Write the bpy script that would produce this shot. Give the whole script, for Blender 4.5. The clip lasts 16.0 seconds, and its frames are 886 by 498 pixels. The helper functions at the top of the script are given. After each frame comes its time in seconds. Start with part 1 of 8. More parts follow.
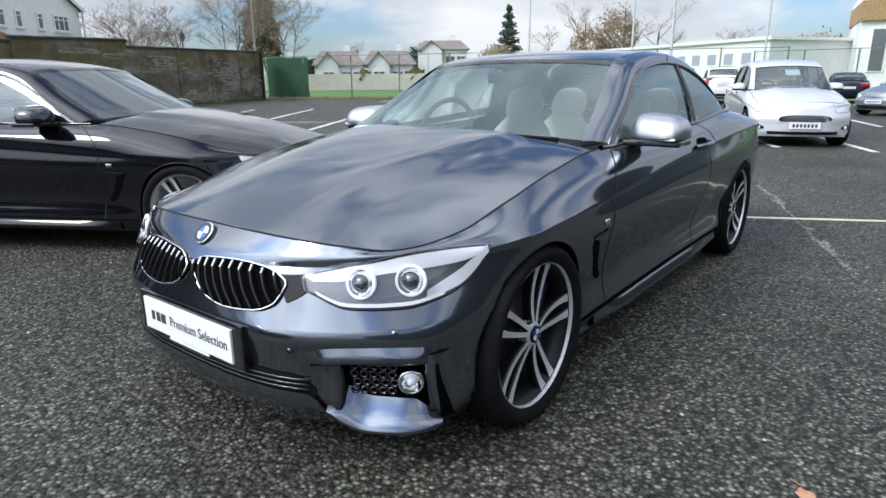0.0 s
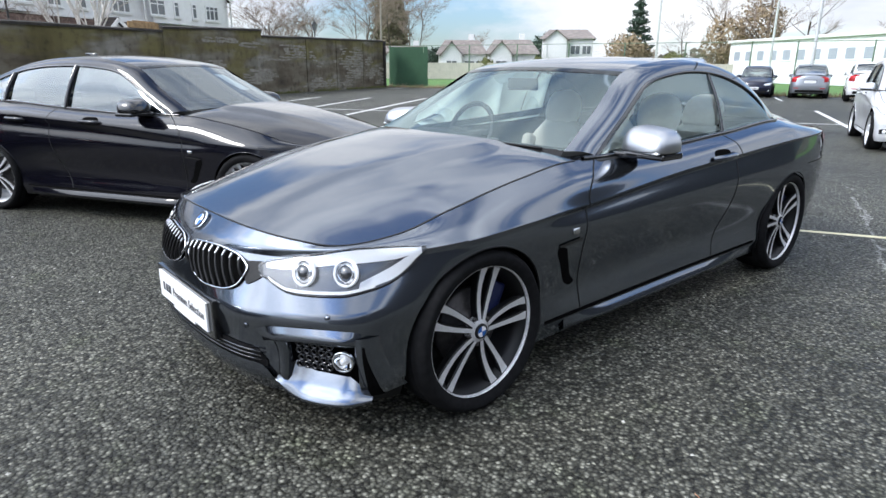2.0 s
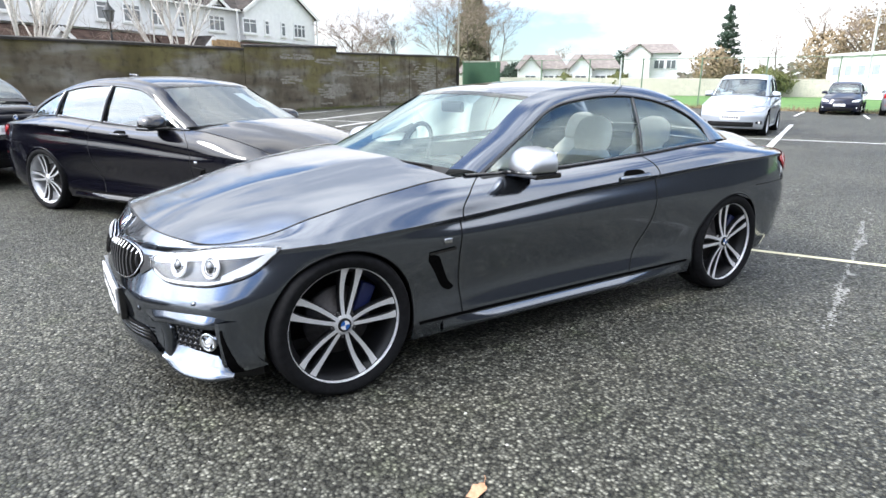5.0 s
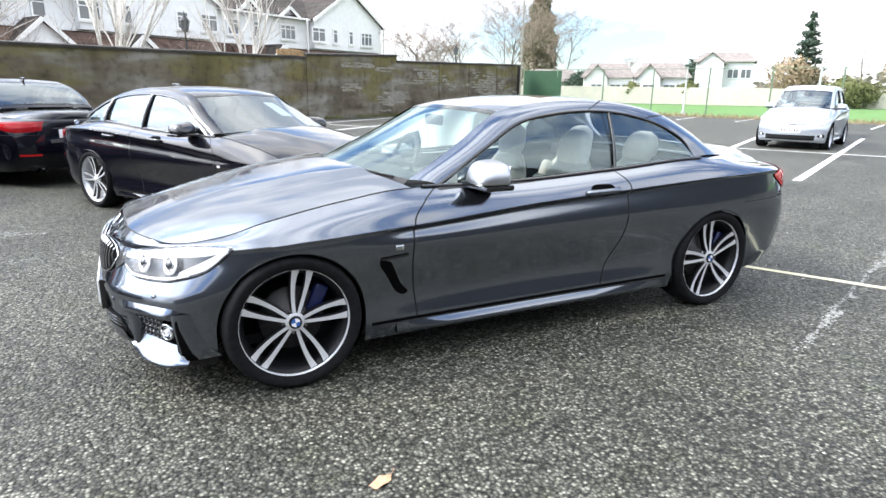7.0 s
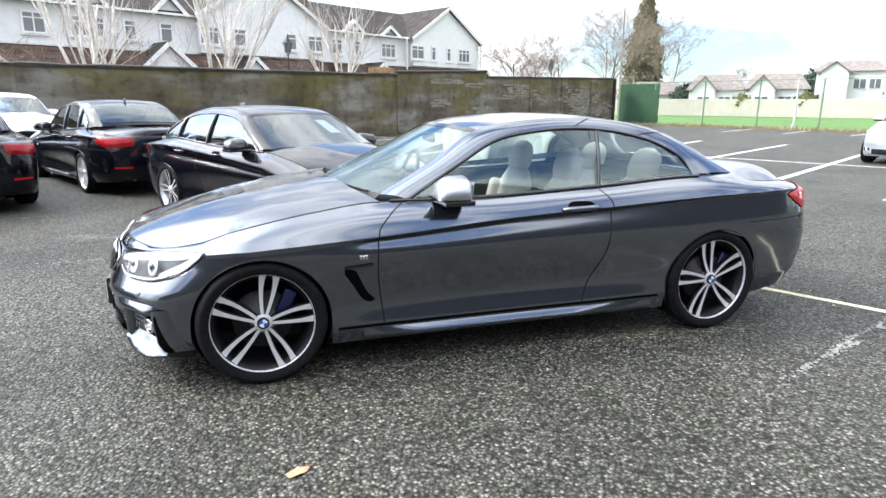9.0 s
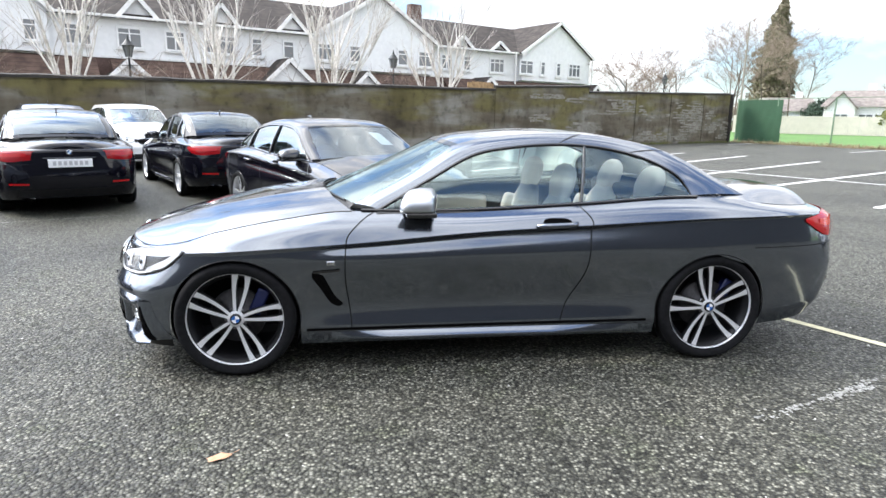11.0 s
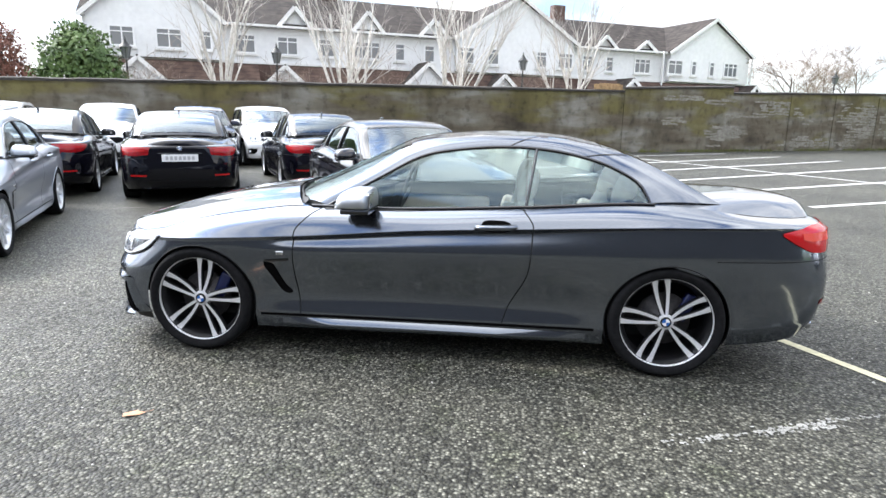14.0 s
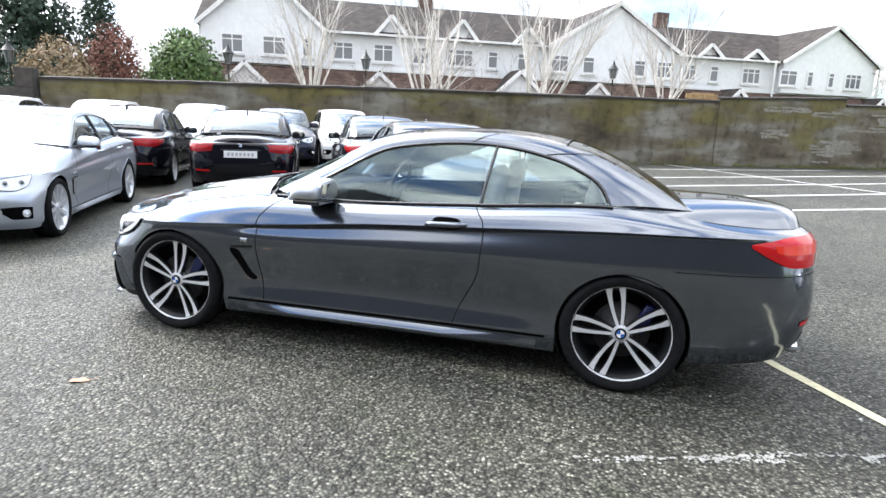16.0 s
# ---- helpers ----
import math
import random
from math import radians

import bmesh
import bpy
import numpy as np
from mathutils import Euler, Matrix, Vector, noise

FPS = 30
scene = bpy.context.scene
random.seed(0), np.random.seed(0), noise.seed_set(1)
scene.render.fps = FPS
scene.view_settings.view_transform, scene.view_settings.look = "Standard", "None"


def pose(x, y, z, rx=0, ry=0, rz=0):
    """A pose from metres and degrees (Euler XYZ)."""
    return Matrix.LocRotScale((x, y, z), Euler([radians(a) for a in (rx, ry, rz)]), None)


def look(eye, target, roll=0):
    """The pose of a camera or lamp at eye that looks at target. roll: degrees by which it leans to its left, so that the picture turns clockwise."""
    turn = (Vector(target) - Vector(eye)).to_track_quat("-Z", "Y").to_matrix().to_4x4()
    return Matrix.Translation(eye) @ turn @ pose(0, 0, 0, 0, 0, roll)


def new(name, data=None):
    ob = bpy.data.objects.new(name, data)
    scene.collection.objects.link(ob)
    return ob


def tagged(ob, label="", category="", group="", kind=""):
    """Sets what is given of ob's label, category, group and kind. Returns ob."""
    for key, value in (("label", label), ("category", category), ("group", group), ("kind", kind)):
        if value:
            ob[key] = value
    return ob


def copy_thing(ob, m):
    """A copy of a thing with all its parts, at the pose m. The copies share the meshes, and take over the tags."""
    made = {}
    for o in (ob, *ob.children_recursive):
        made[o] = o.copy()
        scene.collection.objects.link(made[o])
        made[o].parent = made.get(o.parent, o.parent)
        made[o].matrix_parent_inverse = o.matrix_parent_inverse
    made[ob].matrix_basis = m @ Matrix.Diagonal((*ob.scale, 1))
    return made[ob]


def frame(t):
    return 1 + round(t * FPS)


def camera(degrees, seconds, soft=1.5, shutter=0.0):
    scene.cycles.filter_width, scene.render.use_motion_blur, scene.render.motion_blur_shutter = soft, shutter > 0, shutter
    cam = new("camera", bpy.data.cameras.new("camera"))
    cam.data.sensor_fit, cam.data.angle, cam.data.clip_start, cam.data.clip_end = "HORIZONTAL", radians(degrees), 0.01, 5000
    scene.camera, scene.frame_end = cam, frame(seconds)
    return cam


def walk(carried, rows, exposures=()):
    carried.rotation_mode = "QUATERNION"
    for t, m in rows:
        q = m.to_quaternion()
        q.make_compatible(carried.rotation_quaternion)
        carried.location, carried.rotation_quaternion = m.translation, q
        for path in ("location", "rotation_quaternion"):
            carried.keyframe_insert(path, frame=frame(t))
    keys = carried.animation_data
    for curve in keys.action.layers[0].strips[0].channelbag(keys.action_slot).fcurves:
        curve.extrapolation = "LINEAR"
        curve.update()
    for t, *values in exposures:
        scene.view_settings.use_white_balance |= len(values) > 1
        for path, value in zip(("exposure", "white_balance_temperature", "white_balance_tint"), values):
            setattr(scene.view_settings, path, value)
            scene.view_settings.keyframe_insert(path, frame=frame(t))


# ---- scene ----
# the camera and its walk
cam = camera(71.7, 16.0)
PATH = [
    (0, (-1.802, -1.862, 1.207), (-0.281, -0.677, 0.675), -0.4),
    (0.5, (-1.734, -2.036, 1.234), (-0.291, -0.75, 0.721), 0.1),
    (1, (-1.685, -2.208, 1.267), (-0.333, -0.828, 0.749), -1.7),
    (1.5, (-1.612, -2.334, 1.268), (-0.308, -0.91, 0.745), 1.2),
    (2, (-1.542, -2.418, 1.3), (-0.283, -0.97, 0.735), 0.4),
    (2.5, (-1.488, -2.544, 1.323), (-0.234, -1.082, 0.784), -0.3),
    (3, (-1.423, -2.723, 1.338), (-0.253, -1.185, 0.823), -1.1),
    (3.5, (-1.364, -2.908, 1.365), (-0.219, -1.351, 0.852), -0.7),
    (4, (-1.266, -3.01, 1.336), (-0.126, -1.448, 0.828), -0.7),
    (4.2, (-1.209, -3.039, 1.334), (-0.076, -1.472, 0.823), -0.5),
    (6.3, (-0.812, -3.494, 1.424), (0.131, -1.817, 0.879), 1.0),
    (6.5, (-0.775, -3.523, 1.421), (0.163, -1.836, 0.898), 0.7),
    (7, (-0.633, -3.603, 1.41), (0.256, -1.884, 0.904), 0.9),
    (7.5, (-0.513, -3.661, 1.435), (0.342, -1.924, 0.935), 1.1),
    (8, (-0.385, -3.757, 1.432), (0.387, -1.98, 0.938), 0.5),
    (8.5, (-0.195, -3.909, 1.432), (0.453, -2.07, 0.989), 1.7),
    (9, (-0.039, -4.0, 1.443), (0.559, -2.15, 0.978), 0.3),
    (9.5, (0.115, -4.051, 1.425), (0.637, -2.164, 1.016), -0.1),
    (9.7, (0.195, -4.077, 1.427), (0.679, -2.178, 1.026), 1.2),
    (11.8, (0.989, -4.3, 1.461), (1.144, -2.353, 1.027), 0.0),
    (12, (1.058, -4.307, 1.442), (1.189, -2.356, 1.021), 0.6),
    (12.5, (1.252, -4.3, 1.46), (1.304, -2.344, 1.046), 2.0),
    (13, (1.421, -4.298, 1.455), (1.389, -2.345, 1.024), 0.9),
    (13.5, (1.672, -4.331, 1.457), (1.521, -2.382, 1.03), 1.8),
    (14, (1.875, -4.356, 1.472), (1.672, -2.412, 1.045), 1.1),
    (14.5, (2.027, -4.326, 1.45), (1.771, -2.387, 1.03), -0.1),
    (15, (2.245, -4.265, 1.454), (1.909, -2.338, 1.039), 2.0),
    (15.5, (2.411, -4.227, 1.462), (2.024, -2.313, 1.028), 0.2),
    (16, (2.677, -4.17, 1.417), (2.174, -2.278, 1.007), 2.3),
]
EXPOSURES = [(0.0, -0.08, 6130, 10), (2.0, 0.26, 6150, 10), (3.5, 0.56, 6280, 10), (7.0, 1.10, 6440, 10), (9.0, 1.0, 6470, 10), (12.5, 1.02, 6490, 10), (16.0, 1.05, 6500, 10)]
walk(cam, [(t, look(eye, target, roll)) for t, eye, target, roll in PATH], EXPOSURES)

# ---- sky, sun, exposure ----
SUN_AZ, SUN_EL = radians(159.0), radians(40.0)  # azimuth from +x towards +y
world = bpy.data.worlds.new("sky")
scene.world = world
world.use_nodes = True
wn, wl = world.node_tree.nodes, world.node_tree.links
wn.clear()
w_out = wn.new("ShaderNodeOutputWorld")
w_bg = wn.new("ShaderNodeBackground")
sky = wn.new("ShaderNodeTexSky")
sky.sky_type, sky.sun_disc = "NISHITA", False
sky.sun_elevation, sky.sun_rotation = SUN_EL, radians(90) - SUN_AZ
sky_gain = wn.new("ShaderNodeMix")
sky_gain.data_type, sky_gain.blend_type = "RGBA", "MULTIPLY"
sky_gain.inputs[0].default_value = 1.0
wl.new(sky.outputs[0], sky_gain.inputs[6])
sky_gain.inputs[7].default_value = (0.11, 0.128, 0.150, 1)
w_co = wn.new("ShaderNodeTexCoord")
w_map = wn.new("ShaderNodeMapping")
w_map.inputs["Scale"].default_value = (1.0, 1.0, 2.6)
w_map.inputs["Rotation"].default_value = (0, 0, 0.6)
wl.new(w_co.outputs["Generated"], w_map.inputs[0])
cloud = wn.new("ShaderNodeTexNoise")
cloud.inputs["Scale"].default_value, cloud.inputs["Detail"].default_value = 2.1, 7.0
cloud.inputs["Roughness"].default_value = 0.55
wl.new(w_map.outputs[0], cloud.inputs["Vector"])
cover = wn.new("ShaderNodeValToRGB")
cover.color_ramp.elements[0].position, cover.color_ramp.elements[1].position = 0.395, 0.50
cover.color_ramp.elements[0].color, cover.color_ramp.elements[1].color = (0.05, 0.05, 0.05, 1), (1, 1, 1, 1)
wl.new(cloud.outputs[0], cover.inputs[0])
shade = wn.new("ShaderNodeTexNoise")
shade.inputs["Scale"].default_value, shade.inputs["Detail"].default_value = 3.3, 5.0
wl.new(w_map.outputs[0], shade.inputs["Vector"])
tone = wn.new("ShaderNodeValToRGB")
tone.color_ramp.elements[0].position, tone.color_ramp.elements[1].position = 0.35, 0.62
tone.color_ramp.elements[0].color, tone.color_ramp.elements[1].color = (0.56, 0.605, 0.69, 1), (1.08, 1.08, 1.08, 1)
wl.new(shade.outputs[0], tone.inputs[0])
w_mix = wn.new("ShaderNodeMix")
w_mix.data_type = "RGBA"
wl.new(cover.outputs[0], w_mix.inputs[0])
wl.new(sky_gain.outputs[2], w_mix.inputs[6])
wl.new(tone.outputs[0], w_mix.inputs[7])
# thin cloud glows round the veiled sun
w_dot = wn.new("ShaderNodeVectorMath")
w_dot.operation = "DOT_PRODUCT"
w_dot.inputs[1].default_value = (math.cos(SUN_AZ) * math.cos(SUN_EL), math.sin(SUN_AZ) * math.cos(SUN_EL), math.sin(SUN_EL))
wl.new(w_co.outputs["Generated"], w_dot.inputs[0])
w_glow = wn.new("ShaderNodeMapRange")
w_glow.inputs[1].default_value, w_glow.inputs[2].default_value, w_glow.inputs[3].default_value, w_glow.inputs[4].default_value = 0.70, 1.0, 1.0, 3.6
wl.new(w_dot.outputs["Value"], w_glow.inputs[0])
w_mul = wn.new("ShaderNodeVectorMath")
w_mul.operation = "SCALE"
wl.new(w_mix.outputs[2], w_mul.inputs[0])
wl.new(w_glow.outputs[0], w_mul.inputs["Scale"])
# cloud is brighter overhead than near the horizon
w_sep = wn.new("ShaderNodeSeparateXYZ")
wl.new(w_co.outputs["Generated"], w_sep.inputs[0])
w_high = wn.new("ShaderNodeMapRange")
w_high.inputs[1].default_value, w_high.inputs[2].default_value, w_high.inputs[3].default_value, w_high.inputs[4].default_value = 0.0, 1.0, 0.86, 1.85
wl.new(w_sep.outputs[2], w_high.inputs[0])
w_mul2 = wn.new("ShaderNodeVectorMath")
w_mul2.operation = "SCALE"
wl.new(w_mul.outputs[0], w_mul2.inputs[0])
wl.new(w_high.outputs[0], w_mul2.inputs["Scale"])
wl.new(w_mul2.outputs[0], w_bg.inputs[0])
w_bg.inputs[1].default_value = 1.0
wl.new(w_bg.outputs[0], w_out.inputs[0])
sun = new("sun", bpy.data.lights.new("sun", "SUN"))
sun.data.energy, sun.data.angle, sun.data.color = 1.7, radians(12), (1.0, 0.94, 0.86)
sun_to = Vector((math.cos(SUN_AZ) * math.cos(SUN_EL), math.sin(SUN_AZ) * math.cos(SUN_EL), math.sin(SUN_EL)))
sun.matrix_world = look(sun_to * 50, (0, 0, 0))

# ---- materials ----
def mat(name, color, rough=0.5, metal=0.0, noise_scale=0.0, vary=0.0, bump=0.0, coat=0.0, spec=0.5, second=None, big=0.0, bump_scale=None, emit=0.0):
    """A principled material with colour variation at two scales and a fine bump, in object metres."""
    m = bpy.data.materials.new(name)
    m.use_nodes = True
    n, l = m.node_tree.nodes, m.node_tree.links
    b = n["Principled BSDF"]
    b.inputs["Base Color"].default_value = (*color, 1)
    b.inputs["Roughness"].default_value, b.inputs["Metallic"].default_value = rough, metal
    b.inputs["Specular IOR Level"].default_value = spec
    b.inputs["Coat Weight"].default_value, b.inputs["Coat Roughness"].default_value = coat, 0.03
    if emit:
        b.inputs["Emission Color"].default_value, b.inputs["Emission Strength"].default_value = (*color, 1), emit
    if noise_scale:
        geo = n.new("ShaderNodeNewGeometry")
        fine = n.new("ShaderNodeTexNoise")
        fine.inputs["Scale"].default_value, fine.inputs["Detail"].default_value = noise_scale, 4
        l.new(geo.outputs["Position"], fine.inputs["Vector"])
        mix = n.new("ShaderNodeMix")
        mix.data_type = "RGBA"
        other = second or [max(0.0, c * (1 - vary)) for c in color]
        mix.inputs[6].default_value, mix.inputs[7].default_value = (*color, 1), (*other, 1)
        ramp = n.new("ShaderNodeMapRange")
        ramp.inputs[1].default_value, ramp.inputs[2].default_value = 0.35, 0.65
        l.new(fine.outputs[0], ramp.inputs[0])
        src = ramp.outputs[0]
        if big:
            wide = n.new("ShaderNodeTexNoise")
            wide.inputs["Scale"].default_value, wide.inputs["Detail"].default_value = big, 3
            l.new(geo.outputs["Position"], wide.inputs["Vector"])
            r2 = n.new("ShaderNodeMapRange")
            r2.inputs[1].default_value, r2.inputs[2].default_value = 0.35, 0.65
            l.new(wide.outputs[0], r2.inputs[0])
            av = n.new("ShaderNodeMath")
            av.operation = "MULTIPLY_ADD"
            av.inputs[1].default_value, av.inputs[2].default_value = 0.6, 0.0
            l.new(src, av.inputs[0])
            ad = n.new("ShaderNodeMath")
            ad.operation = "MULTIPLY_ADD"
            ad.inputs[1].default_value = 0.4
            l.new(r2.outputs[0], ad.inputs[0])
            l.new(av.outputs[0], ad.inputs[2])
            src = ad.outputs[0]
        l.new(src, mix.inputs[0])
        l.new(mix.outputs[2], b.inputs["Base Color"])
        if bump:
            bt = fine
            if bump_scale:
                bt = n.new("ShaderNodeTexNoise")
                bt.inputs["Scale"].default_value, bt.inputs["Detail"].default_value = bump_scale, 5
                l.new(geo.outputs["Position"], bt.inputs["Vector"])
            bp = n.new("ShaderNodeBump")
            bp.inputs["Strength"].default_value, bp.inputs["Distance"].default_value = bump, 0.01
            l.new(bt.outputs[0], bp.inputs["Height"])
            l.new(bp.outputs[0], b.inputs["Normal"])
    return m


def glass_mat(name, tint, ior=1.5, gloss=(1.0, 1.0, 1.0)):
    """Thin tinted glass: clear, with gloss by Fresnel."""
    m = bpy.data.materials.new(name)
    m.use_nodes = True
    n, l = m.node_tree.nodes, m.node_tree.links
    n.clear()
    out = n.new("ShaderNodeOutputMaterial")
    tr = n.new("ShaderNodeBsdfTransparent")
    tr.inputs[0].default_value = (*tint, 1)
    gl = n.new("ShaderNodeBsdfGlossy")
    gl.inputs["Roughness"].default_value = 0.0
    gl.inputs["Color"].default_value = (*gloss, 1)
    fr = n.new("ShaderNodeFresnel")
    fr.inputs[0].default_value = ior
    mx = n.new("ShaderNodeMixShader")
    l.new(fr.outputs[0], mx.inputs[0])
    l.new(tr.outputs[0], mx.inputs[1])
    l.new(gl.outputs[0], mx.inputs[2])
    l.new(mx.outputs[0], out.inputs[0])
    return m


def paint_mat(name, color, metal=0.55, rough=0.32, flake=0.12, spec=0.4, lacquer=1.45):
    """Metallic car paint under clear lacquer, with fine flake and road film."""
    m = bpy.data.materials.new(name)
    m.use_nodes = True
    n, l = m.node_tree.nodes, m.node_tree.links
    b = n["Principled BSDF"]
    geo = n.new("ShaderNodeTexCoord")
    fl = n.new("ShaderNodeTexNoise")
    fl.inputs["Scale"].default_value, fl.inputs["Detail"].default_value = 900, 1
    l.new(geo.outputs["Object"], fl.inputs["Vector"])
    mix = n.new("ShaderNodeMix")
    mix.data_type = "RGBA"
    mix.inputs[6].default_value = (*[c * (1 - flake) for c in color], 1)
    mix.inputs[7].default_value = (*[min(1, c * (1 + flake)) for c in color], 1)
    l.new(fl.outputs[0], mix.inputs[0])
    l.new(mix.outputs[2], b.inputs["Base Color"])
    film = n.new("ShaderNodeTexNoise")
    film.inputs["Scale"].default_value, film.inputs["Detail"].default_value = 5, 4
    l.new(geo.outputs["Object"], film.inputs["Vector"])
    rr = n.new("ShaderNodeMapRange")
    rr.inputs[1].default_value, rr.inputs[2].default_value = 0.3, 0.7
    rr.inputs[3].default_value, rr.inputs[4].default_value = 0.02, 0.07
    l.new(film.outputs[0], rr.inputs[0])
    l.new(rr.outputs[0], b.inputs["Coat Roughness"])
    b.inputs["Metallic"].default_value, b.inputs["Roughness"].default_value = metal, rough
    b.inputs["Specular Tint"].default_value = (0.40, 0.42, 0.46, 1)
    b.inputs["Coat Weight"].default_value, b.inputs["Specular IOR Level"].default_value = 1.0, spec
    b.inputs["Coat IOR"].default_value = lacquer
    return m


PAINT_GREY = paint_mat("grey metallic paint", (0.143, 0.160, 0.190), 0.95, 0.155, lacquer=1.62)
PAINT_BLACK = paint_mat("black paint", (0.003, 0.003, 0.006), 0.0, 0.3, spec=0.05)
PAINT_NAVY = paint_mat("blue black paint", (0.010, 0.012, 0.028), 0.2, 0.3, spec=0.1)
PAINT_SILVER = paint_mat("silver paint", (0.50, 0.535, 0.59), 0.6, 0.35)
PAINT_WHITE = paint_mat("white paint", (0.80, 0.80, 0.80), 0.0, 0.35)
PAINT_STEEL = paint_mat("steel grey paint", (0.28, 0.30, 0.33), 0.6, 0.35)
PAINT_PEARL = paint_mat("pearl silver paint", (0.66, 0.67, 0.69), 0.2, 0.35)
PAINT_PALE = paint_mat("pale blue paint", (0.45, 0.55, 0.60), 0.4, 0.35)
BLACK_TRIM = mat("black trim plastic", (0.007, 0.007, 0.008), 0.5, spec=0.3, noise_scale=60, vary=0.4)
# near black that carries the shade inside vents, wells, joints and cups as colour
DEEP_BLACK = mat("black of shaded openings", (0.003, 0.003, 0.003), 0.9, spec=0.05, noise_scale=50, vary=0.5)
GLOSS_BLACK = mat("gloss black trim", (0.008, 0.008, 0.009), 0.12, coat=0.6)
RUBBER = mat("tyre rubber", (0.011, 0.011, 0.012), 0.85, spec=0.15, noise_scale=40, vary=0.4, bump=0.15)
CHROME = mat("chrome", (0.85, 0.86, 0.88), 0.06, 1.0)
SATIN = mat("satin aluminium", (0.52, 0.53, 0.55), 0.36, 1.0)
MACHINED = mat("machined alloy", (0.85, 0.85, 0.86), 0.33, 0.45, noise_scale=120, vary=0.12)
RIM_DARK = mat("dark alloy paint", (0.007, 0.007, 0.008), 0.45, spec=0.3)
ALLOY = mat("silver alloy paint", (0.72, 0.73, 0.75), 0.32, 0.5, noise_scale=30, vary=0.1)
DISC = mat("brake disc steel", (0.085, 0.08, 0.08), 0.5, 0.7, noise_scale=50, vary=0.3)
CALIPER = mat("blue caliper paint", (0.006, 0.012, 0.07), 0.4, coat=0.3)
GLASS_SIDE = glass_mat("green tinted side glass", (0.90, 0.985, 0.97), 2.0, (0.80, 0.97, 1.0))
GLASS_CAR = glass_mat("grey tinted car glass", (0.50, 0.56, 0.57), 2.1, (0.90, 0.97, 1.0))
GLASS_DARK = glass_mat("dark tinted glass", (0.16, 0.19, 0.19), 1.55)
GLASS_CLEAR = glass_mat("clear lamp cover", (0.95, 0.96, 0.97), 1.48)
GLASS_RED = mat("red lamp lens", (0.50, 0.010, 0.012), 0.16, coat=0.25, spec=0.3)
LENS_DARK = mat("dark red lamp lens", (0.26, 0.005, 0.008), 0.16, coat=0.25, spec=0.3)
LENS_RED = mat("mid red lamp lens", (0.40, 0.010, 0.012), 0.16, coat=0.25, spec=0.3)
GLASS_AMBER = mat("orange red lamp lens", (0.72, 0.035, 0.016), 0.16, coat=0.25, spec=0.3)
LAMP_BACK = mat("lamp reflector", (0.90, 0.91, 0.93), 0.28, 0.25)
LAMP_DARK = mat("lamp bezel", (0.16, 0.163, 0.172), 0.2, 0.6)
LAMP_LENS = mat("projector lens", (0.03, 0.032, 0.036), 0.03, spec=0.9, coat=1.0)
LAMP_WHITE = mat("white light guide", (0.85, 0.86, 0.88), 0.25, emit=0.12)
CREAM = mat("cream leather", (0.84, 0.82, 0.76), 0.5, noise_scale=35, vary=0.12, bump=0.1, big=4)
INTERIOR = mat("dark cabin plastic", (0.02, 0.021, 0.022), 0.6, noise_scale=60, vary=0.3, bump=0.1)
CARPET = mat("cabin carpet", (0.03, 0.03, 0.03), 0.95, noise_scale=200, vary=0.4, bump=0.3)
WHITE_PLATE = mat("white show plate", (0.82, 0.82, 0.82), 0.35)
INK = mat("dark grey ink", (0.05, 0.05, 0.06), 0.6)
PALE_INK = mat("pale grey ink", (0.45, 0.45, 0.46), 0.6)
LOGO_BLUE = mat("enamel blue", (0.03, 0.13, 0.42), 0.2, coat=0.6)
LOGO_WHITE = mat("enamel white", (0.85, 0.85, 0.86), 0.2, coat=0.6)
PAPER = mat("price sheet paper", (0.75, 0.82, 0.86), 0.7)

# ---- building helpers ----
def mesh_ob(name, verts, faces, material, parent=None, label="", smooth=True, normals=None):
    me = bpy.data.meshes.new(name)
    me.from_pydata([tuple(map(float, v)) for v in verts], [], [tuple(map(int, f)) for f in faces])
    if material:
        me.materials.append(material)
    if smooth and len(me.polygons):
        me.polygons.foreach_set("use_smooth", [True] * len(me.polygons))
    if normals is not None:
        me.normals_split_custom_set_from_vertices([tuple(map(float, v)) for v in normals])
    ob = new(name, me)
    ob.parent = parent
    if label:
        ob["label"] = label
    return ob


def part(name, bm, material, parent, label="", smooth=False):
    """Link a bmesh as one mesh object under a thing or part."""
    me = bpy.data.meshes.new(name)
    bm.to_mesh(me)
    bm.free()
    me.materials.append(material)
    if smooth and len(me.polygons):
        me.polygons.foreach_set("use_smooth", [True] * len(me.polygons))
    ob = new(name, me)
    ob.parent = parent
    if label:
        ob["label"] = label
    return ob


def thing(name, label, category, m=None, group="", kind=""):
    ob = new(name)
    ob.empty_display_size = 0.1
    if m is not None:
        ob.matrix_world = m
    return tagged(ob, label, category, group, kind)


def box_bm(boxes, bevel=0.0, seg=2, bm=None):
    """Boxes as (cx, cy, cz, sx, sy, sz[, rx, ry, rz]) in one bmesh, edges bevelled."""
    bm = bm or bmesh.new()
    for b in boxes:
        m = pose(*b[:3], *(b[6:9] if len(b) > 6 else (0, 0, 0))) @ Matrix.Diagonal((b[3], b[4], b[5], 1))
        bmesh.ops.create_cube(bm, size=1, matrix=m)
    if bevel:
        bmesh.ops.bevel(bm, geom=bm.edges[:], offset=bevel, segments=seg, affect="EDGES", profile=0.6)
    return bm


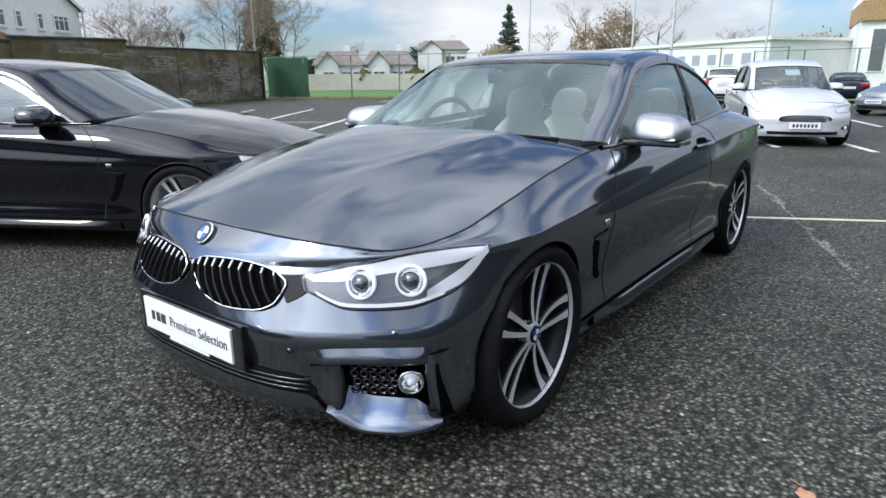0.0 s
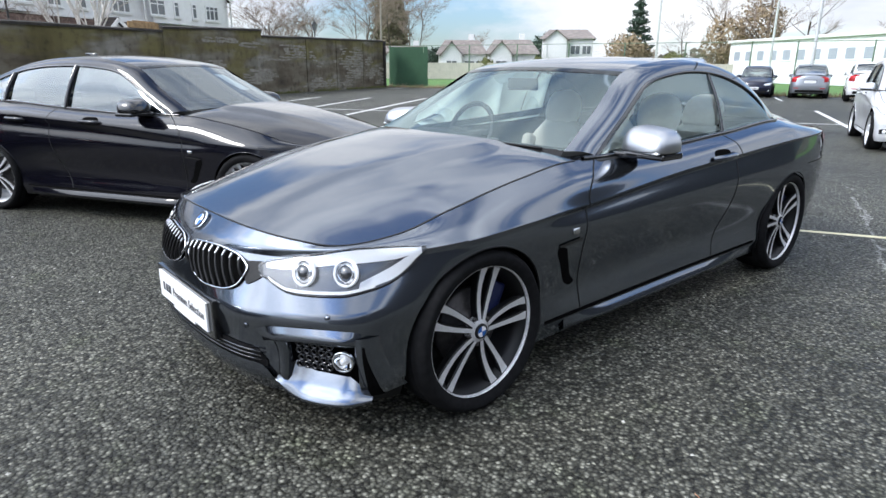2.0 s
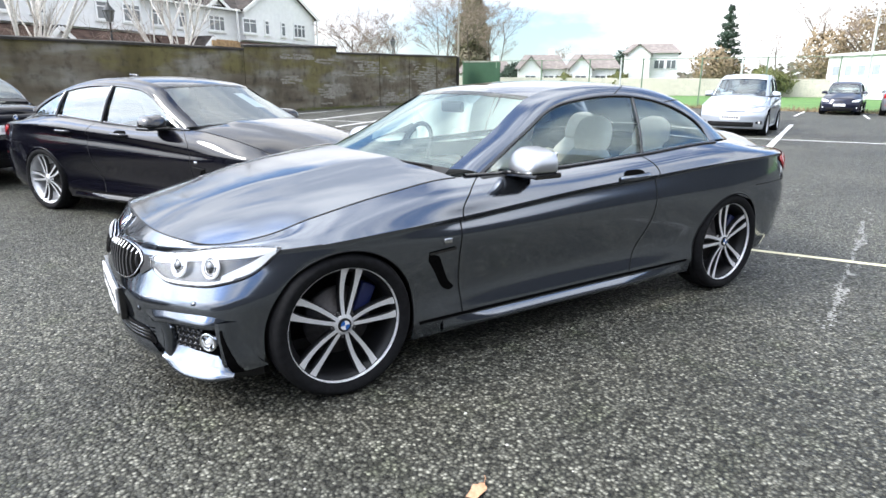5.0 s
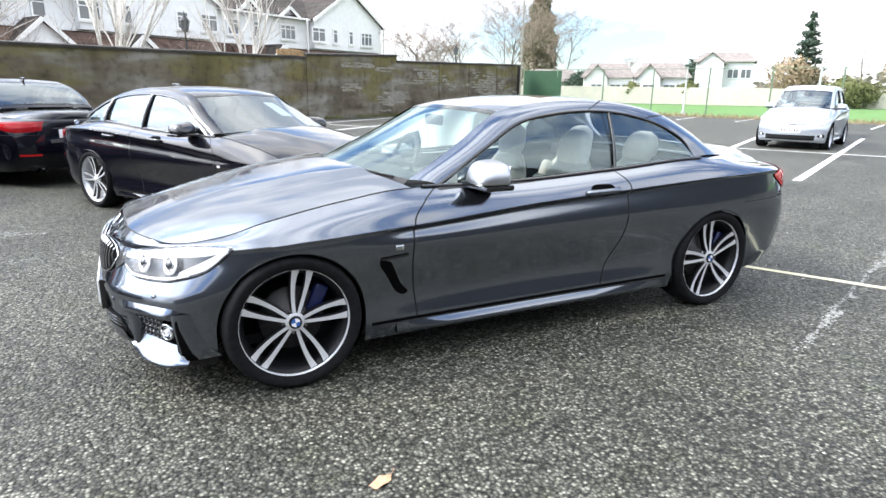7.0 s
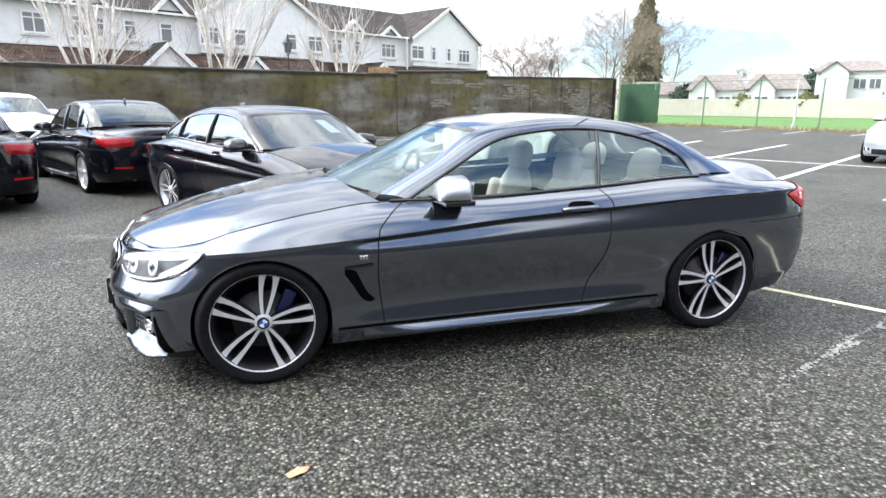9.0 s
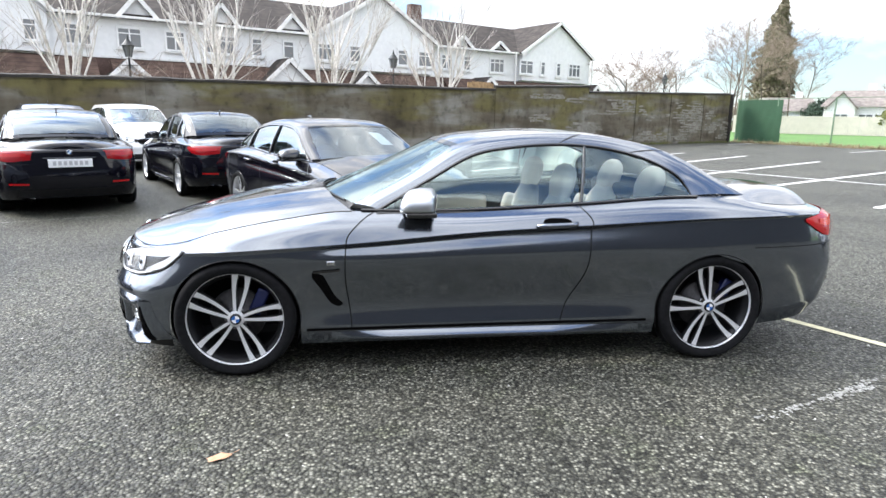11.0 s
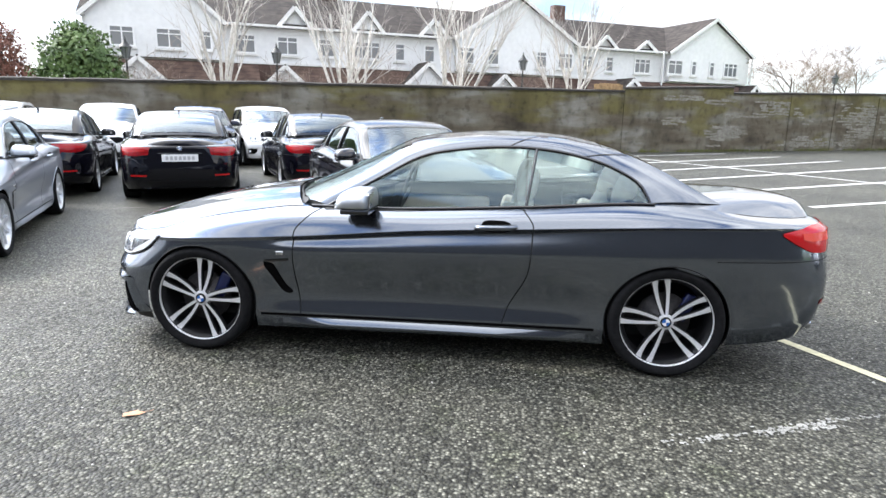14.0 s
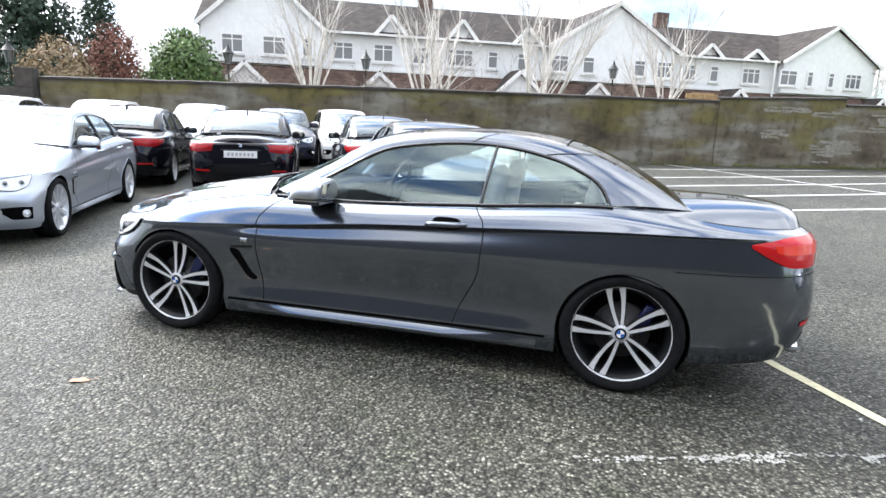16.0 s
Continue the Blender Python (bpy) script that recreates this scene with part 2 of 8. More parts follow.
def grid_faces(n, m, wrap=False, flip=False):
    f = []
    for i in range(n - (0 if wrap else 1)):
        a, b = i * m, ((i + 1) % n) * m
        for j in range(m - 1):
            q = (a + j, b + j, b + j + 1, a + j + 1)
            f.append(q[::-1] if flip else q)
    return f


def curve_fn(keys):
    """A smooth function through (x, value) pairs: cubic Hermite, no overshoot."""
    xs, ys = np.array([k[0] for k in keys], float), np.array([k[1] for k in keys], float)
    d = np.diff(ys) / np.diff(xs)
    t = np.zeros(len(xs))
    t[0], t[-1] = d[0], d[-1]
    for i in range(1, len(xs) - 1):
        t[i] = 0 if d[i - 1] * d[i] <= 0 else 2 * d[i - 1] * d[i] / (d[i - 1] + d[i])

    def f(x):
        x = np.clip(np.asarray(x, float), xs[0], xs[-1])
        k = np.clip(np.searchsorted(xs, x) - 1, 0, len(xs) - 2)
        h = xs[k + 1] - xs[k]
        s = (x - xs[k]) / h
        return (ys[k] * (2 * s ** 3 - 3 * s ** 2 + 1) + h * t[k] * (s ** 3 - 2 * s ** 2 + s)
                + ys[k + 1] * (3 * s ** 2 - 2 * s ** 3) + h * t[k + 1] * (s ** 3 - s ** 2))
    return f


def spline3(points, n):
    """n points along a smooth curve through 3D points."""
    p = np.array(points, float)
    s = np.concatenate([[0], np.cumsum(np.linalg.norm(np.diff(p, axis=0), axis=1))])
    q = np.linspace(0, s[-1], n)
    out = np.zeros((n, 3))
    t = np.gradient(p, s, axis=0)
    k = np.clip(np.searchsorted(s, q) - 1, 0, len(s) - 2)
    h = s[k + 1] - s[k]
    u = ((q - s[k]) / h)[:, None]
    h = h[:, None]
    out = (p[k] * (2 * u ** 3 - 3 * u ** 2 + 1) + h * t[k] * (u ** 3 - 2 * u ** 2 + u)
           + p[k + 1] * (3 * u ** 2 - 2 * u ** 3) + h * t[k + 1] * (u ** 3 - u ** 2))
    return out


def tube_data(points, radii, sides=6, closed=False):
    """Vertices and faces of a tube along points."""
    p = np.array(points, float)
    r = np.broadcast_to(np.array(radii, float), (len(p),))
    t = np.gradient(p, axis=0)
    if closed:
        t = np.roll(p, -1, 0) - np.roll(p, 1, 0)
    t /= np.linalg.norm(t, axis=1)[:, None] + 1e-9
    up = np.array([0.0, 0.0, 1.0]) if abs(t[:, 2]).mean() < 0.8 else np.array([1.0, 0, 0])
    a = np.cross(t, up)
    a /= np.linalg.norm(a, axis=1)[:, None] + 1e-9
    b = np.cross(t, a)
    th = np.arange(sides) / sides * 2 * np.pi
    v = p[:, None] + r[:, None, None] * (np.cos(th)[None, :, None] * a[:, None] + np.sin(th)[None, :, None] * b[:, None])
    faces = []
    n = len(p)
    for i in range(n if closed else n - 1):
        i2 = (i + 1) % n
        for j in range(sides):
            j2 = (j + 1) % sides
            faces.append((i * sides + j, i2 * sides + j, i2 * sides + j2, i * sides + j2))
    return v.reshape(-1, 3), faces


def tube(name, points, radii, material, parent, label="", sides=8, closed=False):
    v, f = tube_data(points, radii, sides, closed)
    if not closed:
        f = f + [tuple(range(sides))[::-1], tuple(range(len(v) - sides, len(v)))]
    return mesh_ob(name, v, f, material, parent, label)


def merge(*pieces):
    verts, faces = [], []
    for v, f in pieces:
        o = len(verts)
        verts += [tuple(p) for p in v]
        faces += [tuple(i + o for i in q) for q in f]
    return verts, faces


def revolve(profile, n=48, wrap=False):
    """Vertices and faces of (radius, y) profile turned about the y axis."""
    pr = np.array(profile, float)
    th = np.arange(n) / n * 2 * np.pi
    v = np.stack([np.outer(np.cos(th), pr[:, 0]), np.tile(pr[:, 1], (n, 1)), np.outer(np.sin(th), pr[:, 0])], -1)
    return v.reshape(-1, 3), grid_faces(n, len(pr), wrap=True)


def rounded_box(w, d, h, r=0.05, n=5):
    """Vertices and faces of a soft cushion-like box centred at 0."""
    bm = bmesh.new()
    bmesh.ops.create_cube(bm, size=1, matrix=Matrix.Diagonal((w, d, h, 1)))
    bmesh.ops.bevel(bm, geom=bm.edges[:], offset=r, segments=n, affect="EDGES", profile=0.5)
    bm.verts.index_update()
    v = [tuple(x.co) for x in bm.verts]
    f = [[x.index for x in q.verts] for q in bm.faces]
    bm.free()
    return np.array(v), f

# ---- lamps, grilles and trim on a car body ----
def outward(v, f, centre):
    """Faces turned so that they look away from the centre."""
    v = np.asarray(v, float).reshape(-1, 3)
    tot = 0.0
    for q in f[:: max(1, len(f) // 60)]:
        a, b, c = v[q[0]], v[q[1]], v[q[2]]
        tot += float(np.dot(np.cross(b - a, c - a), (a + b + c) / 3 - centre))
    return f if tot > 0 else [tuple(q)[::-1] for q in f]


MID = np.array([1.5, 0.0, 0.6])


def keyed(keys):
    return curve_fn(keys)


def body_patch(root, ring, warp, name, u0, u1, lo, hi, material, off=0.004, n=24, m=8, label="", dome=0.0, one=False, parent=None):
    g, nn = ring.patch(u0, u1, lo, hi, n, m, off, dome)
    v = g.reshape(-1, 3)
    f = outward(v, grid_faces(n, m), MID)
    return both(name, v, f, material, parent or root, warp, label, one_mesh=one), g, nn


def surf_frame(ring, u, z, off=0.0):
    """Point, outward normal and two tangents of the body at column u and height z."""
    p = ring.col(u, z)
    a, b = ring.col(min(u + 0.6, ring.nu - 1), z) - ring.col(max(u - 0.6, 0), z), ring.col(u, z + 0.015) - ring.col(u, z - 0.015)
    if u < 0.7:
        a = np.array([0, -1.0, 0])
    n = np.cross(a, b)
    n /= np.linalg.norm(n)
    if np.dot(n, p - MID * [1, 0, 1]) < 0:
        n = -n
    t = np.cross([0, 0, 1.0], n)
    t /= np.linalg.norm(t) + 1e-9
    return p + n * off, n, t, np.cross(n, t)


def disc_on(frame_, r, depth, profile, seg=24):
    """A turned piece standing on a frame; profile of (radius share, height)."""
    p, n, t, b = frame_
    th = np.arange(seg) / seg * 2 * np.pi
    v = []
    for a in th:
        for rr, h in profile:
            v.append(p + (t * math.cos(a) + b * math.sin(a)) * r * rr + n * depth * h)
    return np.array(v), outward(v, grid_faces(seg, len(profile), wrap=True), p - n)


def roundel(root, warp, frame_, r):
    v, f = disc_on(frame_, r, 0.006, [(1.0, 0), (1.0, 0.8), (0.93, 1.0), (0.0, 1.0)], 32)
    base = mesh_ob("badge", warp(v), f, CHROME, root, "round blue and white badge")
    p, n, t, b = frame_
    v, f = disc_on((p + n * 0.0008, n, t, b), r, 0.006, [(0.92, 1.0), (0.0, 1.0)], 32)
    mesh_ob("badge_ring", warp(v), f, GLOSS_BLACK, base)
    for q in range(4):
        a0 = q * math.pi / 2
        arc = [p + n * 0.0078 + (t * math.cos(a0 + k * math.pi / 10) + b * math.sin(a0 + k * math.pi / 10)) * r * 0.62 for k in range(6)]
        v = np.array([p + n * 0.0078] + arc)
        mesh_ob("badge_quarter", warp(v), outward(v, [(0, i, i + 1) for i in range(1, 6)], p - n), LOGO_BLUE if q % 2 else LOGO_WHITE, base, smooth=False)
    return base


def flat_box(root, name, centre, size, material, warp, rot=(0, 0, 0), bevel=0.004, label="", parent=None):
    bm = box_bm([(0, 0, 0, *size)], bevel)
    m = pose(*centre, *rot)
    for q in bm.verts:
        q.co = Vector(warp([m @ q.co])[0])
    return part(name, bm, material, parent or root, label)


def number_plate(root, warp, x, z, material, w=0.52, h=0.11, tilt=0.0, face=-1):
    plate = flat_box(root, "plate", (x, 0, z), (0.012, w, h), material, warp, (0, tilt, 0), 0.003, "white plate")
    for k in range(7):
        flat_box(root, "plate_bar", (x + face * 0.0075, -w * 0.36 + k * w * 0.12, z), (0.002, w * 0.075, h * 0.5), PALE_INK if face > 0 else INK, warp, (0, tilt, 0), 0, parent=plate)
    return plate


def lamp_eyes(root, ring, warp, eyes, r, parent):
    """Round projectors with bright rings inside the lamp."""
    for y, z in eyes:
        fr = surf_frame(ring, ring.u_front(y), z, 0.012)
        p, n, t, b = fr
        n2 = n * 0.65 + np.array([-0.5, 0, 0])
        n2 /= np.linalg.norm(n2)
        t2 = np.cross([0, 0, 1.0], n2)
        t2 /= np.linalg.norm(t2)
        fr = (p, n2, t2, np.cross(n2, t2))
        v, f = disc_on(fr, r * 0.88, 0.012, [(1, 0.5), (0.92, 0.0), (0.80, 0.1), (0.74, 0.8), (0.68, 0.9), (0.64, 0.3)], 26)
        both("reflector_bowl", v, f, CHROME, root, warp)
        v, f = disc_on(fr, r * 0.56, 0.020, [(1, 0), (0.96, 0.4), (0.75, 0.8), (0.4, 1.0), (0, 1.05)], 24)
        both("projector", v, f, LAMP_LENS, root, warp)
        v, f = disc_on(fr, r, 0.010, [(1.05, 0), (1.05, 0.7), (1.0, 1.0), (0.88, 0.9), (0.85, 0.2)], 28)
        both("light_ring", v, f, LAMP_WHITE, root, warp)


def by_width(uf, ya, yb, keys):
    """A height over the share of a patch between widths ya and yb, from (width, height) pairs."""
    ua, ub = uf(ya), uf(yb)
    return curve_fn([((uf(y) - ua) / (ub - ua), z) for y, z in keys])


def front_face(root, ring, warp, paint, trim):
    uf = ring.u_front
    hero = trim == "hero"
    bmw = trim in ("hero", "dark", "plain")
    # head lamps
    if bmw:
        y0, y1 = 0.497, 0.860 if hero else 0.80
        lo = by_width(uf, y0, y1, [(0.497, 0.606), (0.523, 0.594), (0.562, 0.572), (0.590, 0.562), (0.644, 0.560), (0.728, 0.562), (0.78, 0.577), (0.818, 0.601), (0.839, 0.641), (0.860, 0.702)])
        hi = by_width(uf, y0, y1, [(0.497, 0.636), (0.53, 0.651), (0.586, 0.667), (0.635, 0.681), (0.70, 0.703), (0.755, 0.713), (0.805, 0.715), (0.860, 0.709)])
        if not hero:
            lo = keyed([(0, 0.606), (0.15, 0.575), (0.5, 0.56), (0.85, 0.60), (1, 0.68)])
            hi = keyed([(0, 0.636), (0.4, 0.68), (1, 0.712)])
    else:
        y0, y1 = 0.52, 0.87
        lo = keyed([(0, 0.57), (0.5, 0.58), (1, 0.69)])
        hi = keyed([(0, 0.63), (0.5, 0.695), (1, 0.715)])
    u0, u1 = uf(y0), uf(y1)
    n = 26 if hero else 14
    body_patch(root, ring, warp, "headlamp", u0, u1, lo, hi, LAMP_BACK if not hero else LAMP_DARK, 0.004, n, 8, "clear head lamp with bright rings")
    if hero:
        body_patch(root, ring, warp, "lamp_brow", u0 + (u1 - u0) * 0.05, u1, lambda s: lo(s * 0.95 + 0.05) + (hi(s * 0.95 + 0.05) - lo(s * 0.95 + 0.05)) * 0.66, lambda s: hi(s * 0.95 + 0.05) - 0.004, LAMP_BACK, 0.010, 24, 4)
        body_patch(root, ring, warp, "lamp_reflector", u0 + (u1 - u0) * 0.62, u0 + (u1 - u0) * 0.97, lambda s: lo(0.62 + 0.35 * s) + 0.010, lambda s: lo(0.62 + 0.35 * s) + 0.011 + (hi(0.62 + 0.35 * s) - lo(0.62 + 0.35 * s)) * (0.15 + 0.45 * s), LAMP_BACK, 0.010, 12, 5)
        body_patch(root, ring, warp, "lamp_lower_guide", u0 + (u1 - u0) * 0.06, u0 + (u1 - u0) * 0.72, lambda s: lo(0.06 + 0.66 * s) + 0.004, lambda s: lo(0.06 + 0.66 * s) + 0.014, LAMP_WHITE, 0.013, 20, 3)
    if bmw:
        lamp_eyes(root, ring, warp, ((0.640, 0.628), (0.736, 0.632)), 0.046 if hero else 0.036, root)
    for ob in body_patch(root, ring, warp, "lamp_cover", u0, u1, lambda s: lo(s) - 0.002, lambda s: hi(s) + 0.002, GLASS_CLEAR, 0.016, n, 9, dome=0.012)[0]:
        ob.visible_shadow = False
    g, nn = ring.patch(u0, u1, lo, hi, 26, 2, 0.004)
    loop = np.concatenate([g[:, 0], g[::-1, 1]])
    tv, tf = tube_data(loop, 0.0038, 5, closed=True)
    both("lamp_seal", tv, tf, GLOSS_BLACK, root, warp)
    # grille
    if bmw:
        ya, yb = 0.024, 0.446
        zl = by_width(uf, ya, yb, [(0.024, 0.606), (0.045, 0.572), (0.099, 0.536), (0.169, 0.524), (0.294, 0.532), (0.380, 0.556), (0.430, 0.596), (0.446, 0.615)])
        zh = by_width(uf, ya, yb, [(0.024, 0.622), (0.05, 0.644), (0.108, 0.657), (0.274, 0.666), (0.390, 0.657), (0.432, 0.643), (0.446, 0.626)])
        body_patch(root, ring, warp, "kidney_grille", uf(ya), uf(yb), zl, zh, DEEP_BLACK, 0.004, 20, 6, "black slatted kidney grille with chrome rim")
        g, nn = ring.patch(uf(ya), uf(yb), zl, zh, 22, 2, 0.008)
        loop = np.concatenate([g[:, 0], g[::-1, 1]])
        tv, tf = tube_data(loop, 0.0038, 7, closed=True)
        body_patch(root, ring, warp, "grille_wedge", uf(0.428), uf(0.506), keyed([(0, 0.566), (0.5, 0.582), (1, 0.604)]), keyed([(0, 0.640), (1, 0.648)]), BLACK_TRIM, 0.005, 6, 4)
        both("grille_rim", tv, tf, CHROME, root, warp)
        for k in range(10):
            s = 0.06 + 0.88 * k / 9
            u = uf(ya + (yb - ya) * s)
            s_u = (u - uf(ya)) / (uf(yb) - uf(ya))
            pts = [surf_frame(ring, u, zl(s_u) + (zh(s_u) - zl(s_u)) * q, 0.004 + 0.018 * math.sin(math.pi * (0.12 + 0.76 * q)))[0] for q in np.linspace(0.04, 0.96, 7)]
            tv, tf = tube_data(pts, 0.0052, 5)
            both("grille_slat", tv, tf, BLACK_TRIM, root, warp)
            tv, tf = tube_data(np.array(pts[5:]) + (np.array(pts[5:]) - MID) * 0.0014, [0.0040, 0.0052], 5)
            both("slat_tip", tv, tf, SATIN, root, warp)
        fn = np.array([-0.77, 0.0, 0.64])
        fn /= np.linalg.norm(fn)
        roundel(root, warp, (surf_frame(ring, 0.0, 0.712, 0.0)[0] + fn * 0.006, fn, np.array([0, -1.0, 0]), np.cross(fn, [0, -1.0, 0])), 0.041)
    else:
        gz = (0.425, 0.535) if trim == "ford" else (0.565, 0.59)
        body_patch(root, ring, warp, "grille", 0.0, uf(0.36), keyed([(0, gz[0]), (0.8, gz[0] + 0.01), (1, gz[0] * 0.6 + gz[1] * 0.4)]), keyed([(0, gz[1]), (0.7, gz[1] - 0.005), (1, gz[1] - 0.03 if trim == "ford" else gz[1])]), BLACK_TRIM, 0.006, 14, 5, "black trapezoid grille", one=True)
        for k in range(5 if trim == "ford" else 0):
            pts = [surf_frame(ring, uf(y), 0.440 + 0.019 * k, 0.009)[0] * [1, s, 1] for s, ys in ((-1, (0.30, 0.2, 0.1)), (1, (0.0, 0.1, 0.2, 0.30))) for y in ys]
            tube("grille_bar", warp(pts), 0.004, SATIN, root, sides=5)
    # lower intake
    y_in = 0.40 if bmw else 0.50
    body_patch(root, ring, warp, "lower_intake", 0.0, uf(y_in), (lambda s: 0.278) if hero else (lambda s: 0.222 if bmw or trim != "ford" else 0.215), keyed([(0, 0.352), (0.8, 0.348), (1, 0.30)]) if hero else (lambda s: 0.335 if trim != "ford" else 0.265), BLACK_TRIM, 0.004, 14, 5, "black lower air intake", one=True)
    if hero:
        for k in range(3):
            z = 0.306 + 0.016 * k
            pts = [surf_frame(ring, uf(abs(y)), z, 0.012)[0] * [1, 1 if y < 0 else -1, 1] for y in np.linspace(-y_in + 0.02, y_in - 0.02, 17)]
            tube("intake_slat", warp(pts), 0.004, GLOSS_BLACK, root, sides=5)
    # corner intakes and fog lamps
    back = -0.045 if hero else 0.005
    if bmw:
        lo2, hi2 = (keyed([(0, 0.20), (1, 0.20)]), keyed([(0, 0.44), (1, 0.44)])) if hero else (keyed([(0, 0.335), (0.3, 0.275), (1, 0.275)]), keyed([(0, 0.40), (0.5, 0.405), (1, 0.395)]))
        body_patch(root, ring, warp, "corner_intake", uf(0.46 if hero else 0.50), uf(0.84 if hero else 0.80), lo2, hi2, DEEP_BLACK, back, 14, 6, "black corner air intake")
        fr = surf_frame(ring, uf(0.735), 0.335, -0.022 if hero else 0.008)
        v, f = disc_on(fr, 0.040, 0.018, [(1, 0), (1, 0.8), (0.86, 1.0), (0.8, 0.6), (0.3, 0.2), (0, 0.1)], 24)
        both("fog_lamp", v, f, CHROME, root, warp, "round chrome fog lamp")
        v, f = disc_on(fr, 0.013, 0.016, [(1, 0), (0.9, 0.9), (0, 1.0)], 14)
        both("bulb_cover", v, f, LAMP_WHITE, root, warp)
        v, f = disc_on(fr, 0.035, 0.018, [(1, 0.75), (0.7, 1.15), (0, 1.3)], 20)
        for ob in both("fog_lens", v, f, GLASS_CLEAR, root, warp):
            ob.visible_shadow = False
    else:
        body_patch(root, ring, warp, "fog_recess", uf(0.56), uf(0.78), keyed([(0, 0.30), (1, 0.285)]), keyed([(0, 0.335), (0.5, 0.37), (1, 0.355)]), BLACK_TRIM, 0.005, 8, 4, "black fog lamp recess")
        v, f = disc_on(surf_frame(ring, uf(0.68), 0.325, 0.007), 0.032, 0.012, [(1, 0), (0.9, 1), (0, 0.6)], 16)
        both("fog_lamp", v, f, LAMP_BACK, root, warp, "small round fog lamp")
    if hero:
        for k in range(4):
            for e in range(5):
                y, z = 0.525 + 0.034 * e + 0.008 * (k % 2), 0.297 + 0.026 * k
                fr = surf_frame(ring, uf(y), z, back + 0.012)
                v, f = disc_on(fr, 0.017, 0.014, [(1, 0), (0.85, 1), (0.6, 1), (0.5, 0.2)], 6)
                both("grille_cell", v, f, GLOSS_BLACK, root, warp)
        # brow over the corner intake: a flat ledge, turning down at its outer end
        keys = ((0.400, 0.395), (0.45, 0.408), (0.56, 0.420), (0.68, 0.423), (0.775, 0.418), (0.815, 0.40))
        ys, zs = np.linspace(0.400, 0.806, 26), keyed(keys)
        brow = np.zeros((26, 7, 3))
        for i, y in enumerate(ys):
            k = min(1.0, (y - 0.398) / 0.07, max(0.0, 0.806 - y) / 0.05)
            for c, (o, dz) in enumerate(((0.001, 0.034), (0.012 * k + 0.001, 0.018), (0.021 * k + 0.001, 0.006), (0.022 * k + 0.001, -0.004), (0.015 * k + 0.001, -0.014), (-0.012, -0.022), (-0.05, -0.022))):
                brow[i, c] = surf_frame(ring, uf(y), zs(y) + dz, o)[0]
        both("bumper_brow", brow, outward(brow, grid_faces(26, 7), np.array([-0.3, -0.5, 0.36])), paint, root, warp)
        post = np.zeros((14, 6, 3))
        for i, z in enumerate(np.linspace(0.432, 0.215, 14)):
            lean = 0.785 + 0.035 * (0.43 - z) / 0.21
            for c, (dy, o) in enumerate(((0.048, 0.001), (0.03, 0.012), (0.012, 0.019), (-0.002, 0.016), (-0.012, -0.004), (-0.016, -0.05))):
                post[i, c] = surf_frame(ring, uf(min(lean + dy, 0.893)), z, o)[0]
        both("bumper_pillar", post, outward(post, grid_faces(14, 6), np.array([-0.3, -0.5, 0.33])), paint, root, warp)
        # slot as a near-black strip on the pillar, its inner shade in the colour
        slot = np.zeros((12, 3, 3))
        for i, q in enumerate(np.linspace(0, 1, 12)):
            for c, w_ in enumerate((0.0, 0.5, 1.0)):
                slot[i, c] = surf_frame(ring, uf(0.800 + 0.016 * q + w_ * (0.006 + 0.018 * q)), 0.402 - 0.185 * q, 0.0225 - 0.003 * abs(w_ - 0.5))[0]
        both("air_curtain_slot", slot, outward(slot, grid_faces(12, 3), MID), DEEP_BLACK, root, warp)
        inner = np.zeros((12, 5, 3))
        for i, z in enumerate(np.linspace(0.42, 0.235, 12)):
            for c, (dy, o) in enumerate(((-0.03, 0.001), (-0.01, 0.010), (0.006, 0.008), (0.016, -0.010), (0.022, -0.05))):
                inner[i, c] = surf_frame(ring, uf(0.475 + dy), z, o)[0]
        both("intake_edge", inner, outward(inner, grid_faces(12, 5), np.array([-0.3, -0.6, 0.33])), paint, root, warp)
        # side blade of the splitter
        n_b = 24
        bl = np.zeros((n_b, 6, 3))
        zt = keyed([(0, 0.244), (0.16, 0.298), (0.34, 0.270), (0.85, 0.243), (1, 0.225)])
        zb = keyed([(0, 0.236), (0.15, 0.205), (0.35, 0.186), (0.7, 0.184), (1, 0.192)])
        po = keyed([(0, 0.008), (0.2, 0.020), (0.5, 0.028), (0.85, 0.018), (1, 0.004)])
        for i, s in enumerate(np.linspace(0, 1, n_b)):
            y = 0.432 + (0.822 - 0.432) * s
            a = surf_frame(ring, uf(y), zt(s), 0.004 - 0.046 * min(1.0, s * 6, (1 - s) * 6))[0]
            out = surf_frame(ring, uf(y), 0.25, po(s))[0]
            out[2] = zb(s)
            for c, q in enumerate(np.linspace(0, 1, 4)):
                bl[i, c] = a * (1 - q) + out * q - np.array([0, 0, 0.012 * math.sin(math.pi * q)])
            bl[i, 4] = out + [0, 0, -0.012]
            bl[i, 5] = surf_frame(ring, uf(y), 0.22, 0.0)[0] * [1, 1, 0] + [0, 0, zb(s) - 0.014]
        v = bl.reshape(-1, 3)
        both("splitter_blade", v, outward(v, grid_faces(n_b, 6), np.array([-0.3, -0.4, 0.1])), PAINT_GREY, root, warp, "grey painted splitter blade")
        body_patch(root, ring, warp, "centre_lip", 0.0, uf(0.43), lambda s: 0.170, keyed([(0, 0.296), (0.8, 0.292), (1, 0.25)]), paint, 0.014, 14, 6, one=True)
